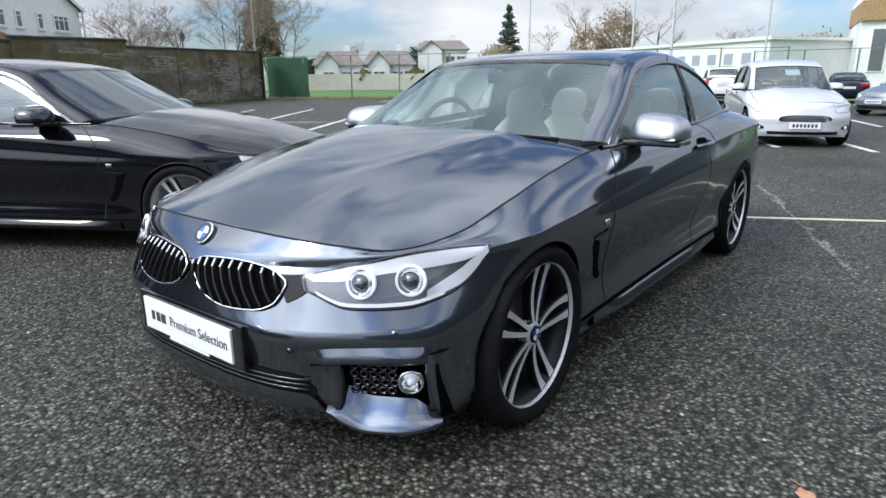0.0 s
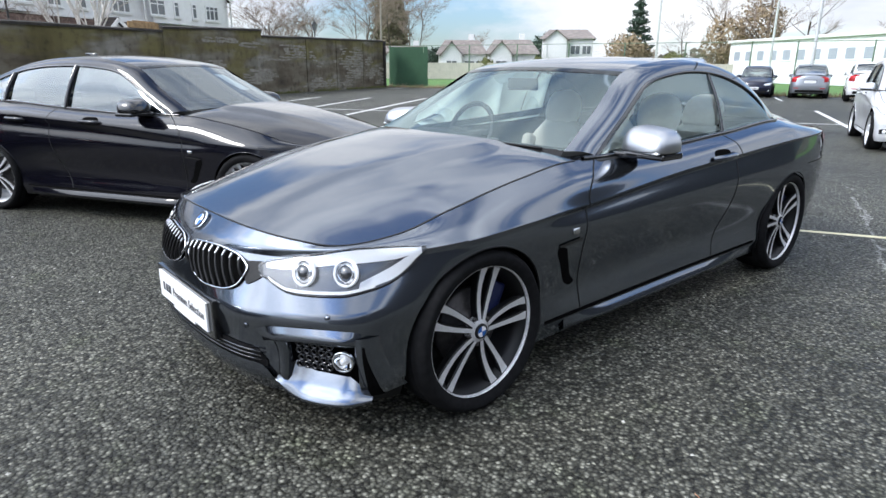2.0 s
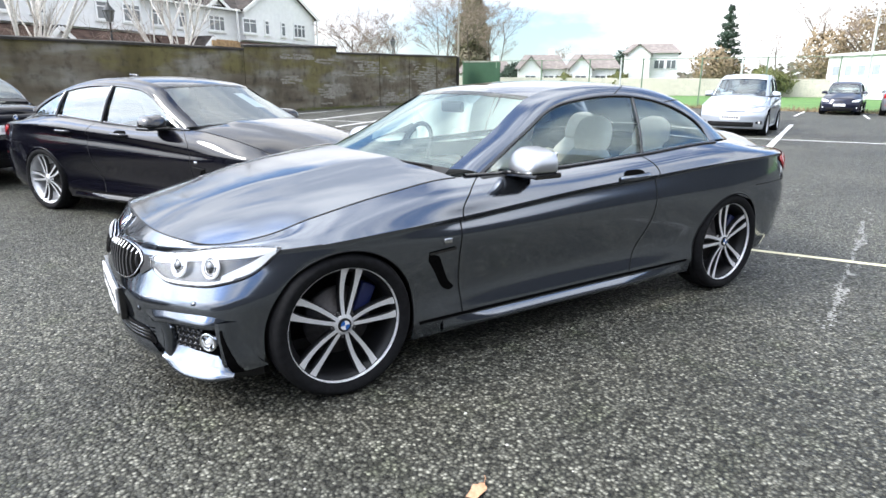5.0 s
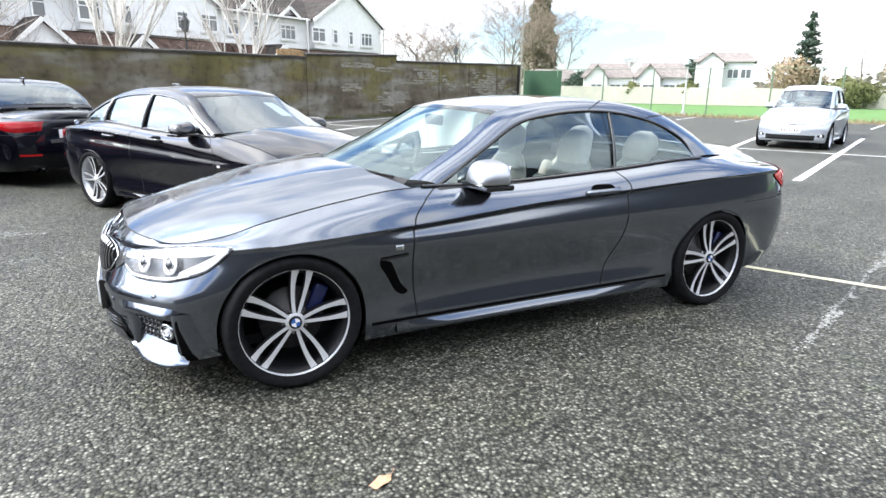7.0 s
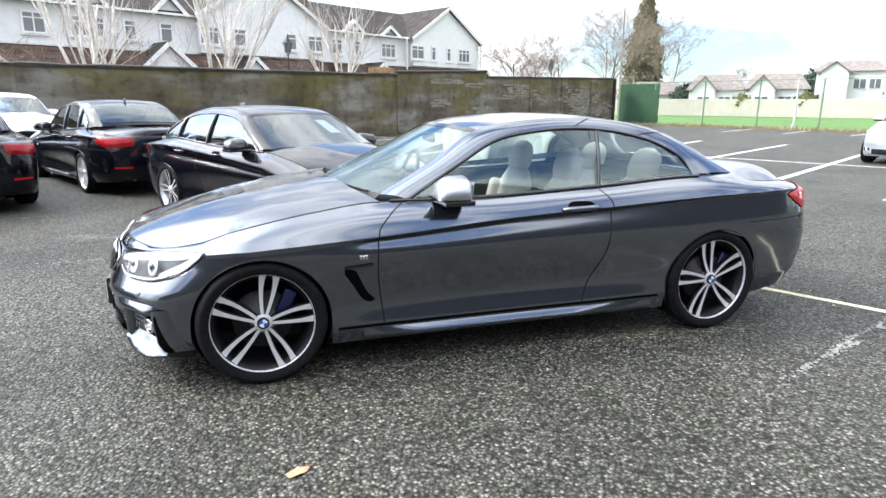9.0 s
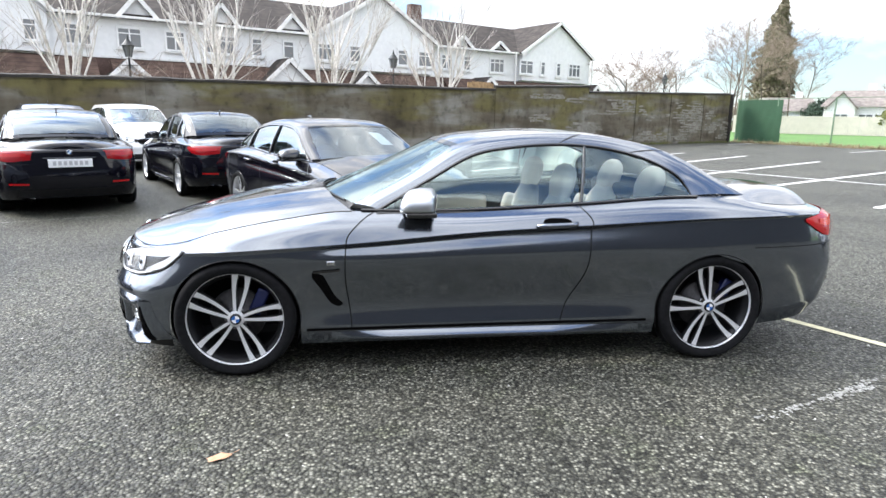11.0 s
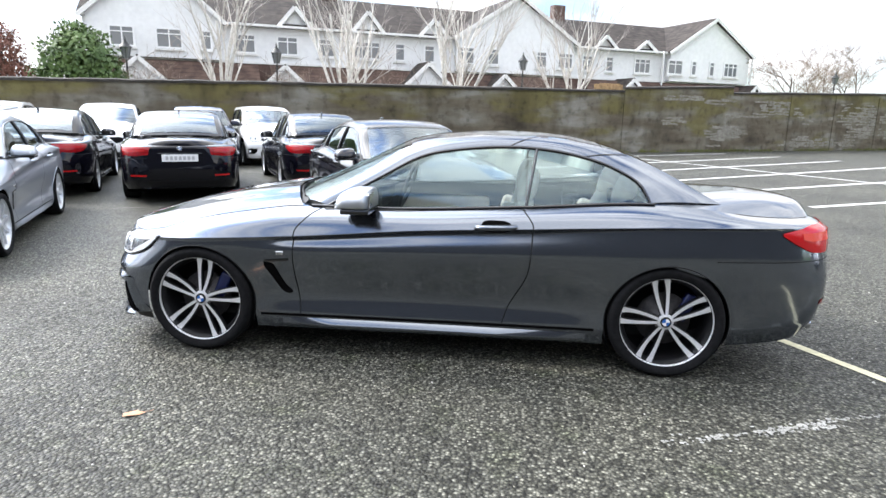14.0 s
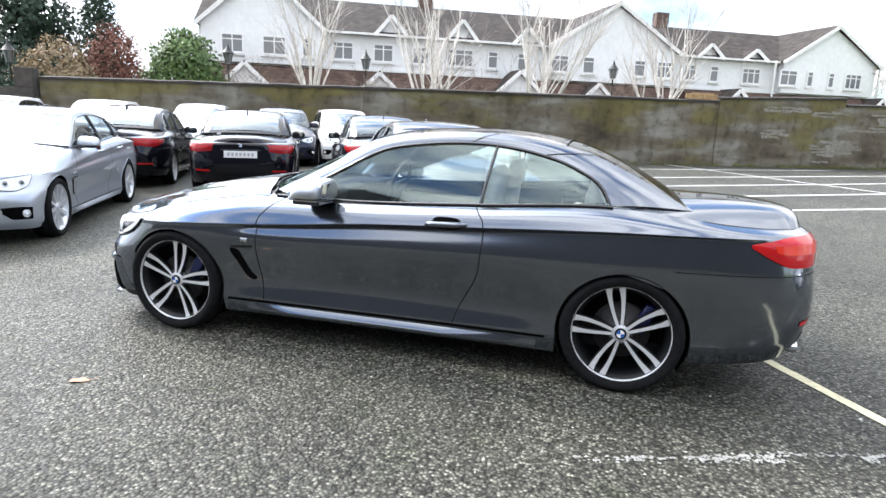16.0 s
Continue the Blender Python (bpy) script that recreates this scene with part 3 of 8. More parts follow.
        # sensors and the tow eye lid
        for y, z in ((0.36, 0.43), (0.70, 0.50)):
            v, f = disc_on(surf_frame(ring, uf(y), z, 0.0015), 0.010, 0.002, [(1, 0), (1, 1), (0, 1)], 12)
            both("parking_sensor", v, f, paint, root, warp)
        # show plate on its black plinth
        flat_box(root, "plate_plinth", (-0.800, 0, 0.409), (0.03, 0.62, 0.150), GLOSS_BLACK, warp, bevel=0.006)
        plate = flat_box(root, "plate", (-0.820, 0, 0.410), (0.010, 0.53, 0.116), WHITE_PLATE, warp, bevel=0.003, label="white show plate with dark grey lettering")
        for k, w_ in enumerate((0.02, 0.024, 0.03)):
            flat_box(root, "mark", (-0.8258, 0.205 - 0.034 * k, 0.410), (0.001, w_, 0.034), INK, warp, bevel=0, parent=plate)
        cu = bpy.data.curves.new("lettering", "FONT")
        cu.body, cu.size, cu.extrude = "Premium Selection", 0.050, 0.0004
        cu.align_x, cu.align_y = "LEFT", "CENTER"
        tmp = new("lettering", cu)
        me = bpy.data.meshes.new_from_object(tmp.evaluated_get(bpy.context.evaluated_depsgraph_get()))
        bpy.data.objects.remove(tmp)
        me.materials.clear()
        me.materials.append(INK)
        let = new("lettering", me)
        let.parent = plate
        xs = [q.co.x for q in me.vertices]
        let.matrix_local = pose(-0.8262, 0.095, 0.410, 90, 0, -90) @ Matrix.Diagonal((0.335 / (max(xs) - min(xs)), 1, 1, 1))
        flat_box(root, "dealer_strip", (-0.822, -0.01, 0.345), (0.006, 0.24, 0.010), WHITE_PLATE, warp, bevel=0.001)
    else:
        number_plate(root, warp, -0.815, 0.42 if bmw else 0.365 if trim == "ford" else 0.44, WHITE_PLATE)


def flank(root, ring, warp, paint, trim):
    hero = trim == "hero"
    # sill blade
    n = 40
    bl = np.zeros((n, 4, 3))
    for i, s in enumerate(np.linspace(0, 1, n)):
        x = 0.50 + 1.86 * s
        u = ring.u_of_x(x)
        k = min(1, s * 6, (1 - s) * 5)
        a = ring.col(u, 0.236)
        bl[i, 0] = a + [0, -0.001, 0]
        bl[i, 1] = ring.col(u, 0.205) + [0, -0.012 - 0.022 * k, 0]
        bl[i, 2] = ring.col(u, 0.205) + [0, -0.012 - 0.024 * k, -0.014]
        bl[i, 3] = ring.col(u, 0.176) + [0, 0.0, -0.004]
    v = bl.reshape(-1, 3)
    both("sill_blade", v, outward(v, grid_faces(n, 4), MID), paint, root, warp)
    if trim not in ("hero", "dark", "plain"):
        return
    # vent behind the front wheel
    u0, u1 = ring.u_of_x(0.425), ring.u_of_x(0.572)
    # flat near-black patch, the depth of the vent is shade put into colour
    body_patch(root, ring, warp, "side_vent", u0, u1, keyed([(0, 0.560), (0.25, 0.50), (0.62, 0.40), (0.85, 0.385), (1, 0.395)]), keyed([(0, 0.592), (0.4, 0.575), (0.55, 0.53), (0.8, 0.44), (1, 0.405)]), DEEP_BLACK, 0.002, 16, 4, "black side air vent")
    body_patch(root, ring, warp, "vent_fin", ring.u_of_x(0.43), ring.u_of_x(0.578), keyed([(0, 0.588), (1, 0.598)]), keyed([(0, 0.600), (1, 0.612)]), GLOSS_BLACK, 0.007, 8, 3)
    for k, w_ in enumerate((0.010, 0.010, 0.014)):
        v, f = rounded_box(w_, 0.006, 0.026, 0.002, 1)
        p = ring.col(ring.u_of_x(0.512 + 0.015 * k), 0.645)
        both("wing_badge", v + p + [0, -0.003, 0], f, CHROME, root, warp)
    # wing to bumper joint
    j = int(np.searchsorted(ring.vs, 6))
    a, b = int(ring.u_of_x(-0.30)), int(ring.u_of_x(-0.06))
    ribbon(ring.p[a:b, j], ring.n[a:b, j], 0.005, 0.0012, BLACK_TRIM, root, warp)
    j = int(np.searchsorted(ring.vs, 4))
    a, b = int(ring.u_of_x(3.14)), ring.nu - 3
    ribbon(ring.p[a:b, j], ring.n[a:b, j], 0.005, 0.0012, BLACK_TRIM, root, warp)


def rear_face(root, ring, warp, paint, trim, roof):
    hero = trim == "hero"
    ur = ring.u_rear
    if roof in ("hatch", "suv"):
        u0, u1 = ring.u_of_x(3.50), ur(0.62)
        lo, hi = keyed([(0, 0.72), (1, 0.70)]), keyed([(0, 0.80), (0.3, 0.95), (1, 0.95)])
    else:
        u0, u1 = ring.u_of_x(3.43), ur(0.40)
        slim = 0.0 if hero else 0.04
        lo = keyed([(0, 0.850), (0.12, 0.795 + slim), (0.3, 0.752 + slim), (0.55, 0.746 + slim), (1, 0.762 + slim)])
        hi = keyed([(0, 0.866), (0.12, 0.882), (0.4, 0.896), (1, 0.892)])
        if not hero:
            u1, hi = ur(0.46), keyed([(0, 0.862), (0.12, 0.872), (0.4, 0.882), (1, 0.880)])
            lo = keyed([(0, 0.838), (0.12, 0.790), (0.35, 0.748), (0.6, 0.742), (1, 0.765)])
    body_patch(root, ring, warp, "tail_lamp", u0, u1, lo, hi, GLASS_RED if hero else LENS_DARK, 0.007, 22, 7, "red wrap-around tail lamp", dome=0.008)
    body_patch(root, ring, warp, "lamp_band", u0 + (u1 - u0) * 0.16, u0 + (u1 - u0) * 0.92, lambda s: lo(0.16 + 0.76 * s) * 0.55 + hi(0.16 + 0.76 * s) * 0.45, lambda s: lo(0.16 + 0.76 * s) * 0.22 + hi(0.16 + 0.76 * s) * 0.78, GLASS_AMBER if hero else LENS_RED, 0.0165, 16, 4)
    body_patch(root, ring, warp, "reflector", ur(0.72), ur(0.48), lambda s: 0.435, lambda s: 0.460, GLASS_RED, 0.004, 8, 3)
    number_plate(root, warp, 3.835, 0.62 if hero else 0.72, WHITE_PLATE, face=1)
    body_patch(root, ring, warp, "diffuser", ur(0.66), ring.nu - 1.001, keyed([(0, 0.262), (1, 0.262)]), keyed([(0, 0.30), (0.15, 0.365), (1, 0.37)]), BLACK_TRIM, 0.004, 14, 4, one=True)
    for y in ((0.50,) if hero else (0.56, 0.47) if trim in ("hero", "dark", "plain") else ()):
        pts = [(3.60, -y, 0.250), (3.765, -y, 0.250)]
        v1, f1 = tube_data(pts, 0.033, 14)
        mesh_ob("exhaust_tip", warp(np.array(v1)), f1, CHROME, root)
    if trim in ("hero", "dark", "plain"):
        roundel(root, warp, surf_frame(ring, ring.nu - 1.0, 0.86, 0.003), 0.036)
    # trunk to bumper dark joint across the tail
    body_patch(root, ring, warp, "boot_handle", ur(0.33), ring.nu - 1.001, lambda s: 0.785, lambda s: 0.797, CHROME if trim == "dark" else GLOSS_BLACK, 0.005, 8, 3, one=True)

# ---- car bodywork ----
WIDTH = curve_fn([(-0.8, 0.895), (-0.3, 0.902), (0, 0.906), (0.6, 0.896), (1.4, 0.892), (2.2, 0.902), (2.8, 0.913), (3.3, 0.897), (3.85, 0.87)])
CREASE = curve_fn([(-0.8, 0.655), (-0.4, 0.69), (-0.1, 0.712), (0.3, 0.733), (0.6, 0.748), (1.39, 0.813), (2.03, 0.846), (2.45, 0.869), (2.88, 0.888), (3.32, 0.895), (3.85, 0.872)])
BELT = curve_fn([(-0.68, 0.748), (-0.6, 0.731), (-0.5, 0.714), (-0.3, 0.742), (-0.09, 0.805), (0.3, 0.88), (0.62, 0.918), (1.12, 0.916), (1.97, 0.952), (2.66, 0.992), (2.9, 0.985), (3.1, 0.958), (3.3, 0.934), (3.5, 0.920), (3.75, 0.908)])
UNDERCUT = curve_fn([(-0.8, 0.018), (0.2, 0.018), (0.6, 0.024), (1.2, 0.032), (2.0, 0.030), (2.6, 0.020), (3.3, 0.014)])
# each level: nose x, rear x, rear corner power, inset from the full width, height
RING = [
    (-0.735, 3.74, 4.5, curve_fn([(-0.8, 0.06), (0.4, 0.055), (2.4, 0.055), (3.8, 0.08)]), curve_fn([(-0.8, 0.185), (-0.4, 0.165), (0.5, 0.165), (2.4, 0.17), (3.2, 0.20), (3.85, 0.25)])),
    (-0.795, 3.79, 4.5, curve_fn([(-0.8, 0.025), (0.4, 0.03), (2.4, 0.03), (3.8, 0.03)]), curve_fn([(-0.8, 0.25), (0.4, 0.252), (2.4, 0.26), (3.2, 0.29), (3.85, 0.34)])),
    (-0.80, 3.825, 4.5, curve_fn([(-0.8, 0.018), (0.2, 0.03), (0.6, 0.05), (1.3, 0.058), (2.2, 0.05), (2.6, 0.03), (3.8, 0.015)]), curve_fn([(-0.8, 0.36), (0, 0.38), (2.8, 0.40), (3.85, 0.46)])),
    (-0.812, 3.83, 4.5, curve_fn([(-0.8, -0.002), (0.2, 0.012), (0.6, 0.024), (1.3, 0.028), (2.2, 0.024), (2.6, 0.012), (3.8, 0.006)]), curve_fn([(-0.8, 0.47), (0, 0.52), (2.8, 0.54), (3.85, 0.58)])),
    (-0.784, 3.815, 4.2, curve_fn([(-0.8, 0.0), (0.5, 0.002), (3.8, 0.002)]), curve_fn([(-0.8, 0.56), (-0.4, 0.61), (0, 0.645), (0.6, 0.65), (1.4, 0.67), (2.8, 0.70), (3.85, 0.71)])),
    (-0.768, 3.80, 3.8, curve_fn([(-0.8, 0.002), (0.25, 0.006), (0.6, 0.022), (1.4, 0.033), (2.2, 0.034), (2.8, 0.030), (3.2, 0.022), (3.8, 0.006)]), lambda x: CREASE(x) - UNDERCUT(x)),
    (-0.755, 3.80, 3.5, curve_fn([(-0.8, 0.004), (0.2, 0.004), (0.6, 0.001), (2.6, 0.001), (3.8, 0.006)]), CREASE),
    (-0.73, 3.79, 3.4, curve_fn([(-0.8, 0.03), (-0.45, 0.036), (-0.1, 0.058), (0.25, 0.054), (0.6, 0.042), (2.0, 0.038), (2.8, 0.048), (3.6, 0.06)]), curve_fn([(-0.8, 0.685), (-0.4, 0.722), (0, 0.775), (0.6, 0.848), (1.4, 0.878), (2.0, 0.913), (2.7, 0.950), (3.0, 0.938), (3.3, 0.917), (3.8, 0.893)])),
    (-0.675, 3.765, 3.4, curve_fn([(-0.7, 0.09), (-0.09, 0.118), (0.3, 0.122), (0.62, 0.12), (0.9, 0.105), (2, 0.108), (2.7, 0.13), (3.1, 0.17), (3.6, 0.19)]), BELT),
]
FRONT_POW = [(2.5, 4.0), (2.5, 4.0), (2.5, 4.0), (2.3, 3.4), (2.1, 2.6), (2.0, 2.25), (2.0, 2.25), (2.0, 2.7), (2.0, 3.8)]
HOOD_Z = curve_fn([(-0.675, 0.750), (-0.60, 0.776), (-0.46, 0.815), (-0.19, 0.878), (0.15, 0.942), (0.45, 0.982), (0.7, 0.995)])
DECK_Z = curve_fn([(2.6, 1.015), (3.05, 1.018), (3.42, 1.018), (3.6, 1.010), (3.69, 0.998), (3.74, 0.980), (3.765, 0.945)])


# plan of the bumper: a flat face, straight raked corners, a tight turn into the flank
BUMPER = curve_fn([(0, 1.0), (0.2, 0.997), (0.4, 0.970), (0.5, 0.942), (0.65, 0.855), (0.8, 0.757), (0.885, 0.695), (0.925, 0.645), (0.955, 0.56), (0.978, 0.42), (0.992, 0.22), (1.0, 0.0)])


def v_weights(vs, breaks=(1, 3, 5, 6)):
    """Rows of weights that carry the nine levels to the heights vs, smooth but for the breaks."""
    w = np.zeros((len(vs), 9))
    for e in range(9):
        p = np.eye(9)[e]
        for r, v in enumerate(vs):
            k = min(int(v), 7)
            s = v - k
            d = p[k + 1] - p[k]
            t0 = d if k == 0 or k in breaks else (p[k + 1] - p[k - 1]) / 2
            t1 = d if k == 7 or k + 1 in breaks else (p[k + 2] - p[k]) / 2
            w[r, e] = p[k] * (2 * s ** 3 - 3 * s ** 2 + 1) + t0 * (s ** 3 - 2 * s ** 2 + s) + p[k + 1] * (3 * s ** 2 - 2 * s ** 3) + t1 * (s ** 3 - s ** 2)
    return w


DOOR_F = curve_fn([(0.2, 0.64), (0.304, 0.635), (0.586, 0.605), (0.77, 0.616), (0.86, 0.69), (0.94, 0.81)])
DOOR_R = curve_fn([(0.2, 1.85), (0.342, 1.891), (0.614, 2.013), (0.856, 2.027), (0.951, 1.966)])


class Ring:
    """The lower body of one side, from the nose round the flank to the tail, as a grid of points."""

    def __init__(self, fine=1.0, gaps=(0.61, 2.0), warp_doors=True):
        nf, nr, ns = int(34 * fine) + 4, int(28 * fine) + 4, int(130 * fine) + 20
        side = np.unique(np.round(np.concatenate([np.linspace(0, 2.8, ns), gaps]), 4))
        th_f, th_r = np.linspace(0, np.pi / 2, nf), np.linspace(np.pi / 2, 0, nr)
        per = [3, 5, 4, 4, 6, 4, 6, 4] if fine > 0.7 else [2, 2, 2, 2, 2, 1, 2, 2]
        self.vs = np.concatenate([k + np.arange(n) / n for k, n in enumerate(per)] + [[8.0]])
        if fine > 0.7:
            self.vs = np.unique(np.concatenate([self.vs, [4.95, 5.06, 5.94, 6.05]]))
        w = v_weights(self.vs)
        nu, nv = nf + len(side) + nr - 2, len(self.vs)
        self.nf, self.ns = nf, len(side)

        def levels(sx):
            out = np.zeros((nu, 9, 3))
            for k, (xn, xr, mr, inset, zf) in enumerate(RING):
                mf, pf = FRONT_POW[k]
                xf = xn * np.cos(th_f) ** (2 / mf)
                yf = np.sin(th_f) ** (2 / pf)
                if k < 4:
                    xf = xf * (0.5 if k == 3 else 0.0) + xn * BUMPER(yf) * (0.5 if k == 3 else 1.0)
                xb = 2.8 + (xr - 2.8) * np.cos(th_r) ** (2 / mr)
                yb = np.sin(th_r) ** (2 / mr)
                x = np.concatenate([xf, sx[1:-1], xb])
                y = np.concatenate([yf, np.ones(len(sx) - 2), yb]) * (WIDTH(x) - inset(x))
                out[:, k] = np.stack([x, -y, zf(x)], -1)
            return out
        base = np.einsum("vk,ukc->uvc", w, levels(side))
        if warp_doors:
            for j in range(nv):
                z = base[nf:nf + len(side) - 2, j, 2]
                s = side[1:-1]
                shift = (np.clip(1 - abs(s - 0.61) / 0.35, 0, 1) * (DOOR_F(z) - 0.61) + np.clip(1 - abs(s - 2.0) / 0.35, 0, 1) * (DOOR_R(z) - 2.0))
                sx = side.copy()
                sx[1:-1] += shift
                base[:, j] = np.einsum("k,ukc->uc", w[j], levels(sx))
        self.p = base
        self.nu, self.nv = nu, nv
        du, dv = np.gradient(base, axis=0), np.gradient(base, axis=1)
        n = np.cross(du, dv)
        n /= np.linalg.norm(n, axis=-1)[..., None] + 1e-12
        n[n[..., 1] > 0.2] *= -1
        self.n = n
        self.x_ref = base[:, np.searchsorted(self.vs, 4), 0]
        self.y_ref = -base[:, np.searchsorted(self.vs, 4), 1]
        self.side_x = side

    def u_of_x(self, x):
        return float(np.interp(x, self.x_ref, np.arange(self.nu)))

    def u_front(self, y):
        return float(np.interp(y, self.y_ref[:self.nf], np.arange(self.nf)))

    def u_rear(self, y):
        i = np.arange(self.nf + self.ns - 2, self.nu)
        return float(np.interp(-y, -self.y_ref[i], i))

    def col(self, u, z):
        """The point of the body at column u and height z."""
        a = min(int(u), self.nu - 2)
        c = self.p[a] * (1 - u + a) + self.p[a + 1] * (u - a)
        return np.array([np.interp(z, c[:, 2], c[:, k]) for k in (0, 1)] + [z])

    def patch(self, u0, u1, lo, hi, n=24, m=8, off=0.004, dome=0.0):
        """A panel that lies off the body between columns u0 and u1, from height lo(s) to hi(s), with its normals."""
        g = np.zeros((n, m, 3))
        for i, s in enumerate(np.linspace(0, 1, n)):
            for j, q in enumerate(np.linspace(0, 1, m)):
                g[i, j] = self.col(u0 + (u1 - u0) * s, lo(s) + (hi(s) - lo(s)) * q)
        nn = np.cross(np.gradient(g, axis=0), np.gradient(g, axis=1))
        nn /= np.linalg.norm(nn, axis=-1)[..., None] + 1e-12
        flat = self.p.mean((0, 1)) * [1, 0, 1]
        if ((g - flat) * nn).sum() < 0:
            nn *= -1
        bulge = 0
        if dome:
            s, q = np.linspace(-1, 1, n)[:, None], np.linspace(-1, 1, m)[None]
            bulge = dome * (1 - s ** 4) * (1 - q ** 2)
        return g + nn * (off + (bulge[..., None] if dome else 0)), nn


def mirror_y(v):
    return np.asarray(v) * [1, -1, 1]


def both(name, v, f, material, parent, warp, label="", normals=None, one_mesh=False, smooth=True):
    """A piece of the flank and its twin on the other side."""
    v = np.asarray(v, float).reshape(-1, 3)
    fl = [tuple(q)[::-1] for q in f]
    if one_mesh:
        vv, ff = merge((warp(v), f), (warp(mirror_y(v)), fl))
        nn = None if normals is None else np.concatenate([normals, mirror_y(normals)])
        return [mesh_ob(name, vv, ff, material, parent, label, smooth, nn)]
    return [mesh_ob(name, warp(v), f, material, parent, label, smooth, normals),
            mesh_ob(name, warp(mirror_y(v)), fl, material, parent, label, smooth, None if normals is None else mirror_y(normals))]


def ribbon(points, normals, width, lift, material, parent, warp, name="panel_gap"):
    """A thin dark joint along points of the body, on both sides."""
    p, n = np.array(points), np.array(normals)
    t = np.gradient(p, axis=0)
    s = np.cross(t, n)
    s /= np.linalg.norm(s, axis=1)[:, None] + 1e-12
    v = np.concatenate([p + n * lift - s * width / 2, p + n * lift + s * width / 2])
    k = len(p)
    f = [(i, i + 1, k + i + 1, k + i) for i in range(k - 1)]
    return both(name, v, f, material, parent, warp)


def wheel(parent, at, side, style, spin, r=0.331, width=0.225, detail=True):
    """A tyre, rim, spokes, hub cap and brake at one corner. side: -1 for the near flank, 1 for the far one."""
    s = side
    rr = r - 0.067
    tyre_p = [(rr - 0.004, 0.10), (rr + 0.012, 0.112), (rr + 0.035, 0.120), (r - 0.02, 0.116), (r - 0.008, 0.10), (r, 0.07), (r - 0.004, 0.068), (r - 0.004, 0.062), (r + 0.001, 0.060),
              (r + 0.002, 0.0), (r + 0.001, -0.06), (r - 0.008, -0.10), (r - 0.02, -0.116), (rr + 0.035, -0.120), (rr, -0.105)]
    k = width / 0.225
    v, f = revolve([(a, b * k * s) for a, b in tyre_p], 64 if detail else 36)
    tyre = mesh_ob("wheel", v + np.array([0, 0, 0]), f, RUBBER, parent, "black tyre on an alloy rim")
    tyre.location = at
    yo = 0.098 * k * s

    def add(name, v, f, m, label="", smooth=True):
        return mesh_ob(name, v, f, m, tyre, label, smooth)
    lip = [(rr - 0.006, yo - 0.012 * s), (rr - 0.005, yo - 0.002 * s), (rr - 0.003, yo + 0.004 * s), (rr + 0.004, yo + 0.003 * s), (rr + 0.004, yo - 0.02 * s)]
    add("rim_lip", *revolve(lip, 56), MACHINED if style == "double" else ALLOY)
    twin = style == "twin"
    style = "double" if twin else style
    add("rim_barrel", *revolve([(rr - 0.006, yo - 0.010 * s), (rr - 0.016, yo - 0.02 * s), (rr - 0.035, yo - 0.06 * s), (rr - 0.03, yo - 0.19 * s), (0.05, yo - 0.195 * s)], 48), ALLOY if twin else RIM_DARK if style == "double" else ALLOY)
    add("brake_disc", *revolve([(0.155, yo - 0.115 * s), (0.155, yo - 0.085 * s), (0.08, yo - 0.085 * s), (0.075, yo - 0.06 * s), (0.0, yo - 0.06 * s)], 40), DISC)
    if detail:
        bm = box_bm([(0.118, yo - 0.088 * s, 0.075, 0.07, 0.055, 0.17, 0, 25, 0)], 0.014, 2)
        part("brake_caliper", bm, CALIPER if style == "double" and not twin else DISC, tyre, smooth=True)
    spokes = []
    pockets = []
    ring_r = rr - 0.006
    if style == "double":
        for a in range(5):
            c = spin + a * 72
            for h in (-1, 1):
                pts = []
                for q in np.linspace(0, 1, 7):
                    rad = 0.045 + (ring_r - 0.045) * q
                    ang = radians(c + h * (13.5 - 6.0 * q + 3 * q * (1 - q)))
                    wd = 0.0085 + 0.0025 * q + 0.007 * q ** 5
                    d = np.array([math.cos(ang), 0, math.sin(ang)])
                    tn = np.array([-math.sin(ang), 0, math.cos(ang)])
                    face = yo - s * (0.012 + 0.022 * (1 - q) * q * 2 + 0.006 * (1 - q))
                    for y_, w_ in ((face, wd), (face - 0.006 * s, wd + 0.004), (face - 0.035 * s, wd + 0.002)):
                        pts.append(d * rad + tn * w_ + np.array([0, y_, 0]))
                        pts.append(d * rad - tn * w_ + np.array([0, y_, 0]))
                pts = np.array(pts)
                fs, fd = [], []
                for i in range(6):
                    o, o2 = i * 6, i * 6 + 6
                    fs.append((o, o2, o2 + 1, o + 1))
                    for a_, b_ in ((0, 2), (2, 4)):
                        fd.append((o + a_, o + b_, o2 + b_, o2 + a_))
                        fd.append((o + a_ + 1, o2 + a_ + 1, o2 + b_ + 1, o + b_ + 1))
                spokes.append((pts, fs))
                pockets.append((pts, fd))
    else:
        for a in range(10 if style == "multi" else 5):
            n_sp = 10 if style == "multi" else 5
            ang = radians(spin + a * 360 / n_sp)
            d = np.array([math.cos(ang), 0, math.sin(ang)])
            tn = np.array([-math.sin(ang), 0, math.cos(ang)])
            pts = []
            for q in (0, 0.5, 1):
                rad = 0.04 + (ring_r - 0.04) * q
                wd = (0.014 if style == "multi" else 0.026) * (1 + 0.3 * q)
                face = yo - s * (0.014 + 0.01 * (1 - q))
                pts += [d * rad + tn * wd + [0, face, 0], d * rad - tn * wd + [0, face, 0], d * rad + tn * wd + [0, face - 0.03 * s, 0], d * rad - tn * wd + [0, face - 0.03 * s, 0]]
            fs = []
            for i in range(2):
                o, o2 = i * 4, i * 4 + 4
                fs += [(o, o2, o2 + 1, o + 1), (o, o + 2, o2 + 2, o2), (o + 1, o2 + 1, o2 + 3, o + 3)]
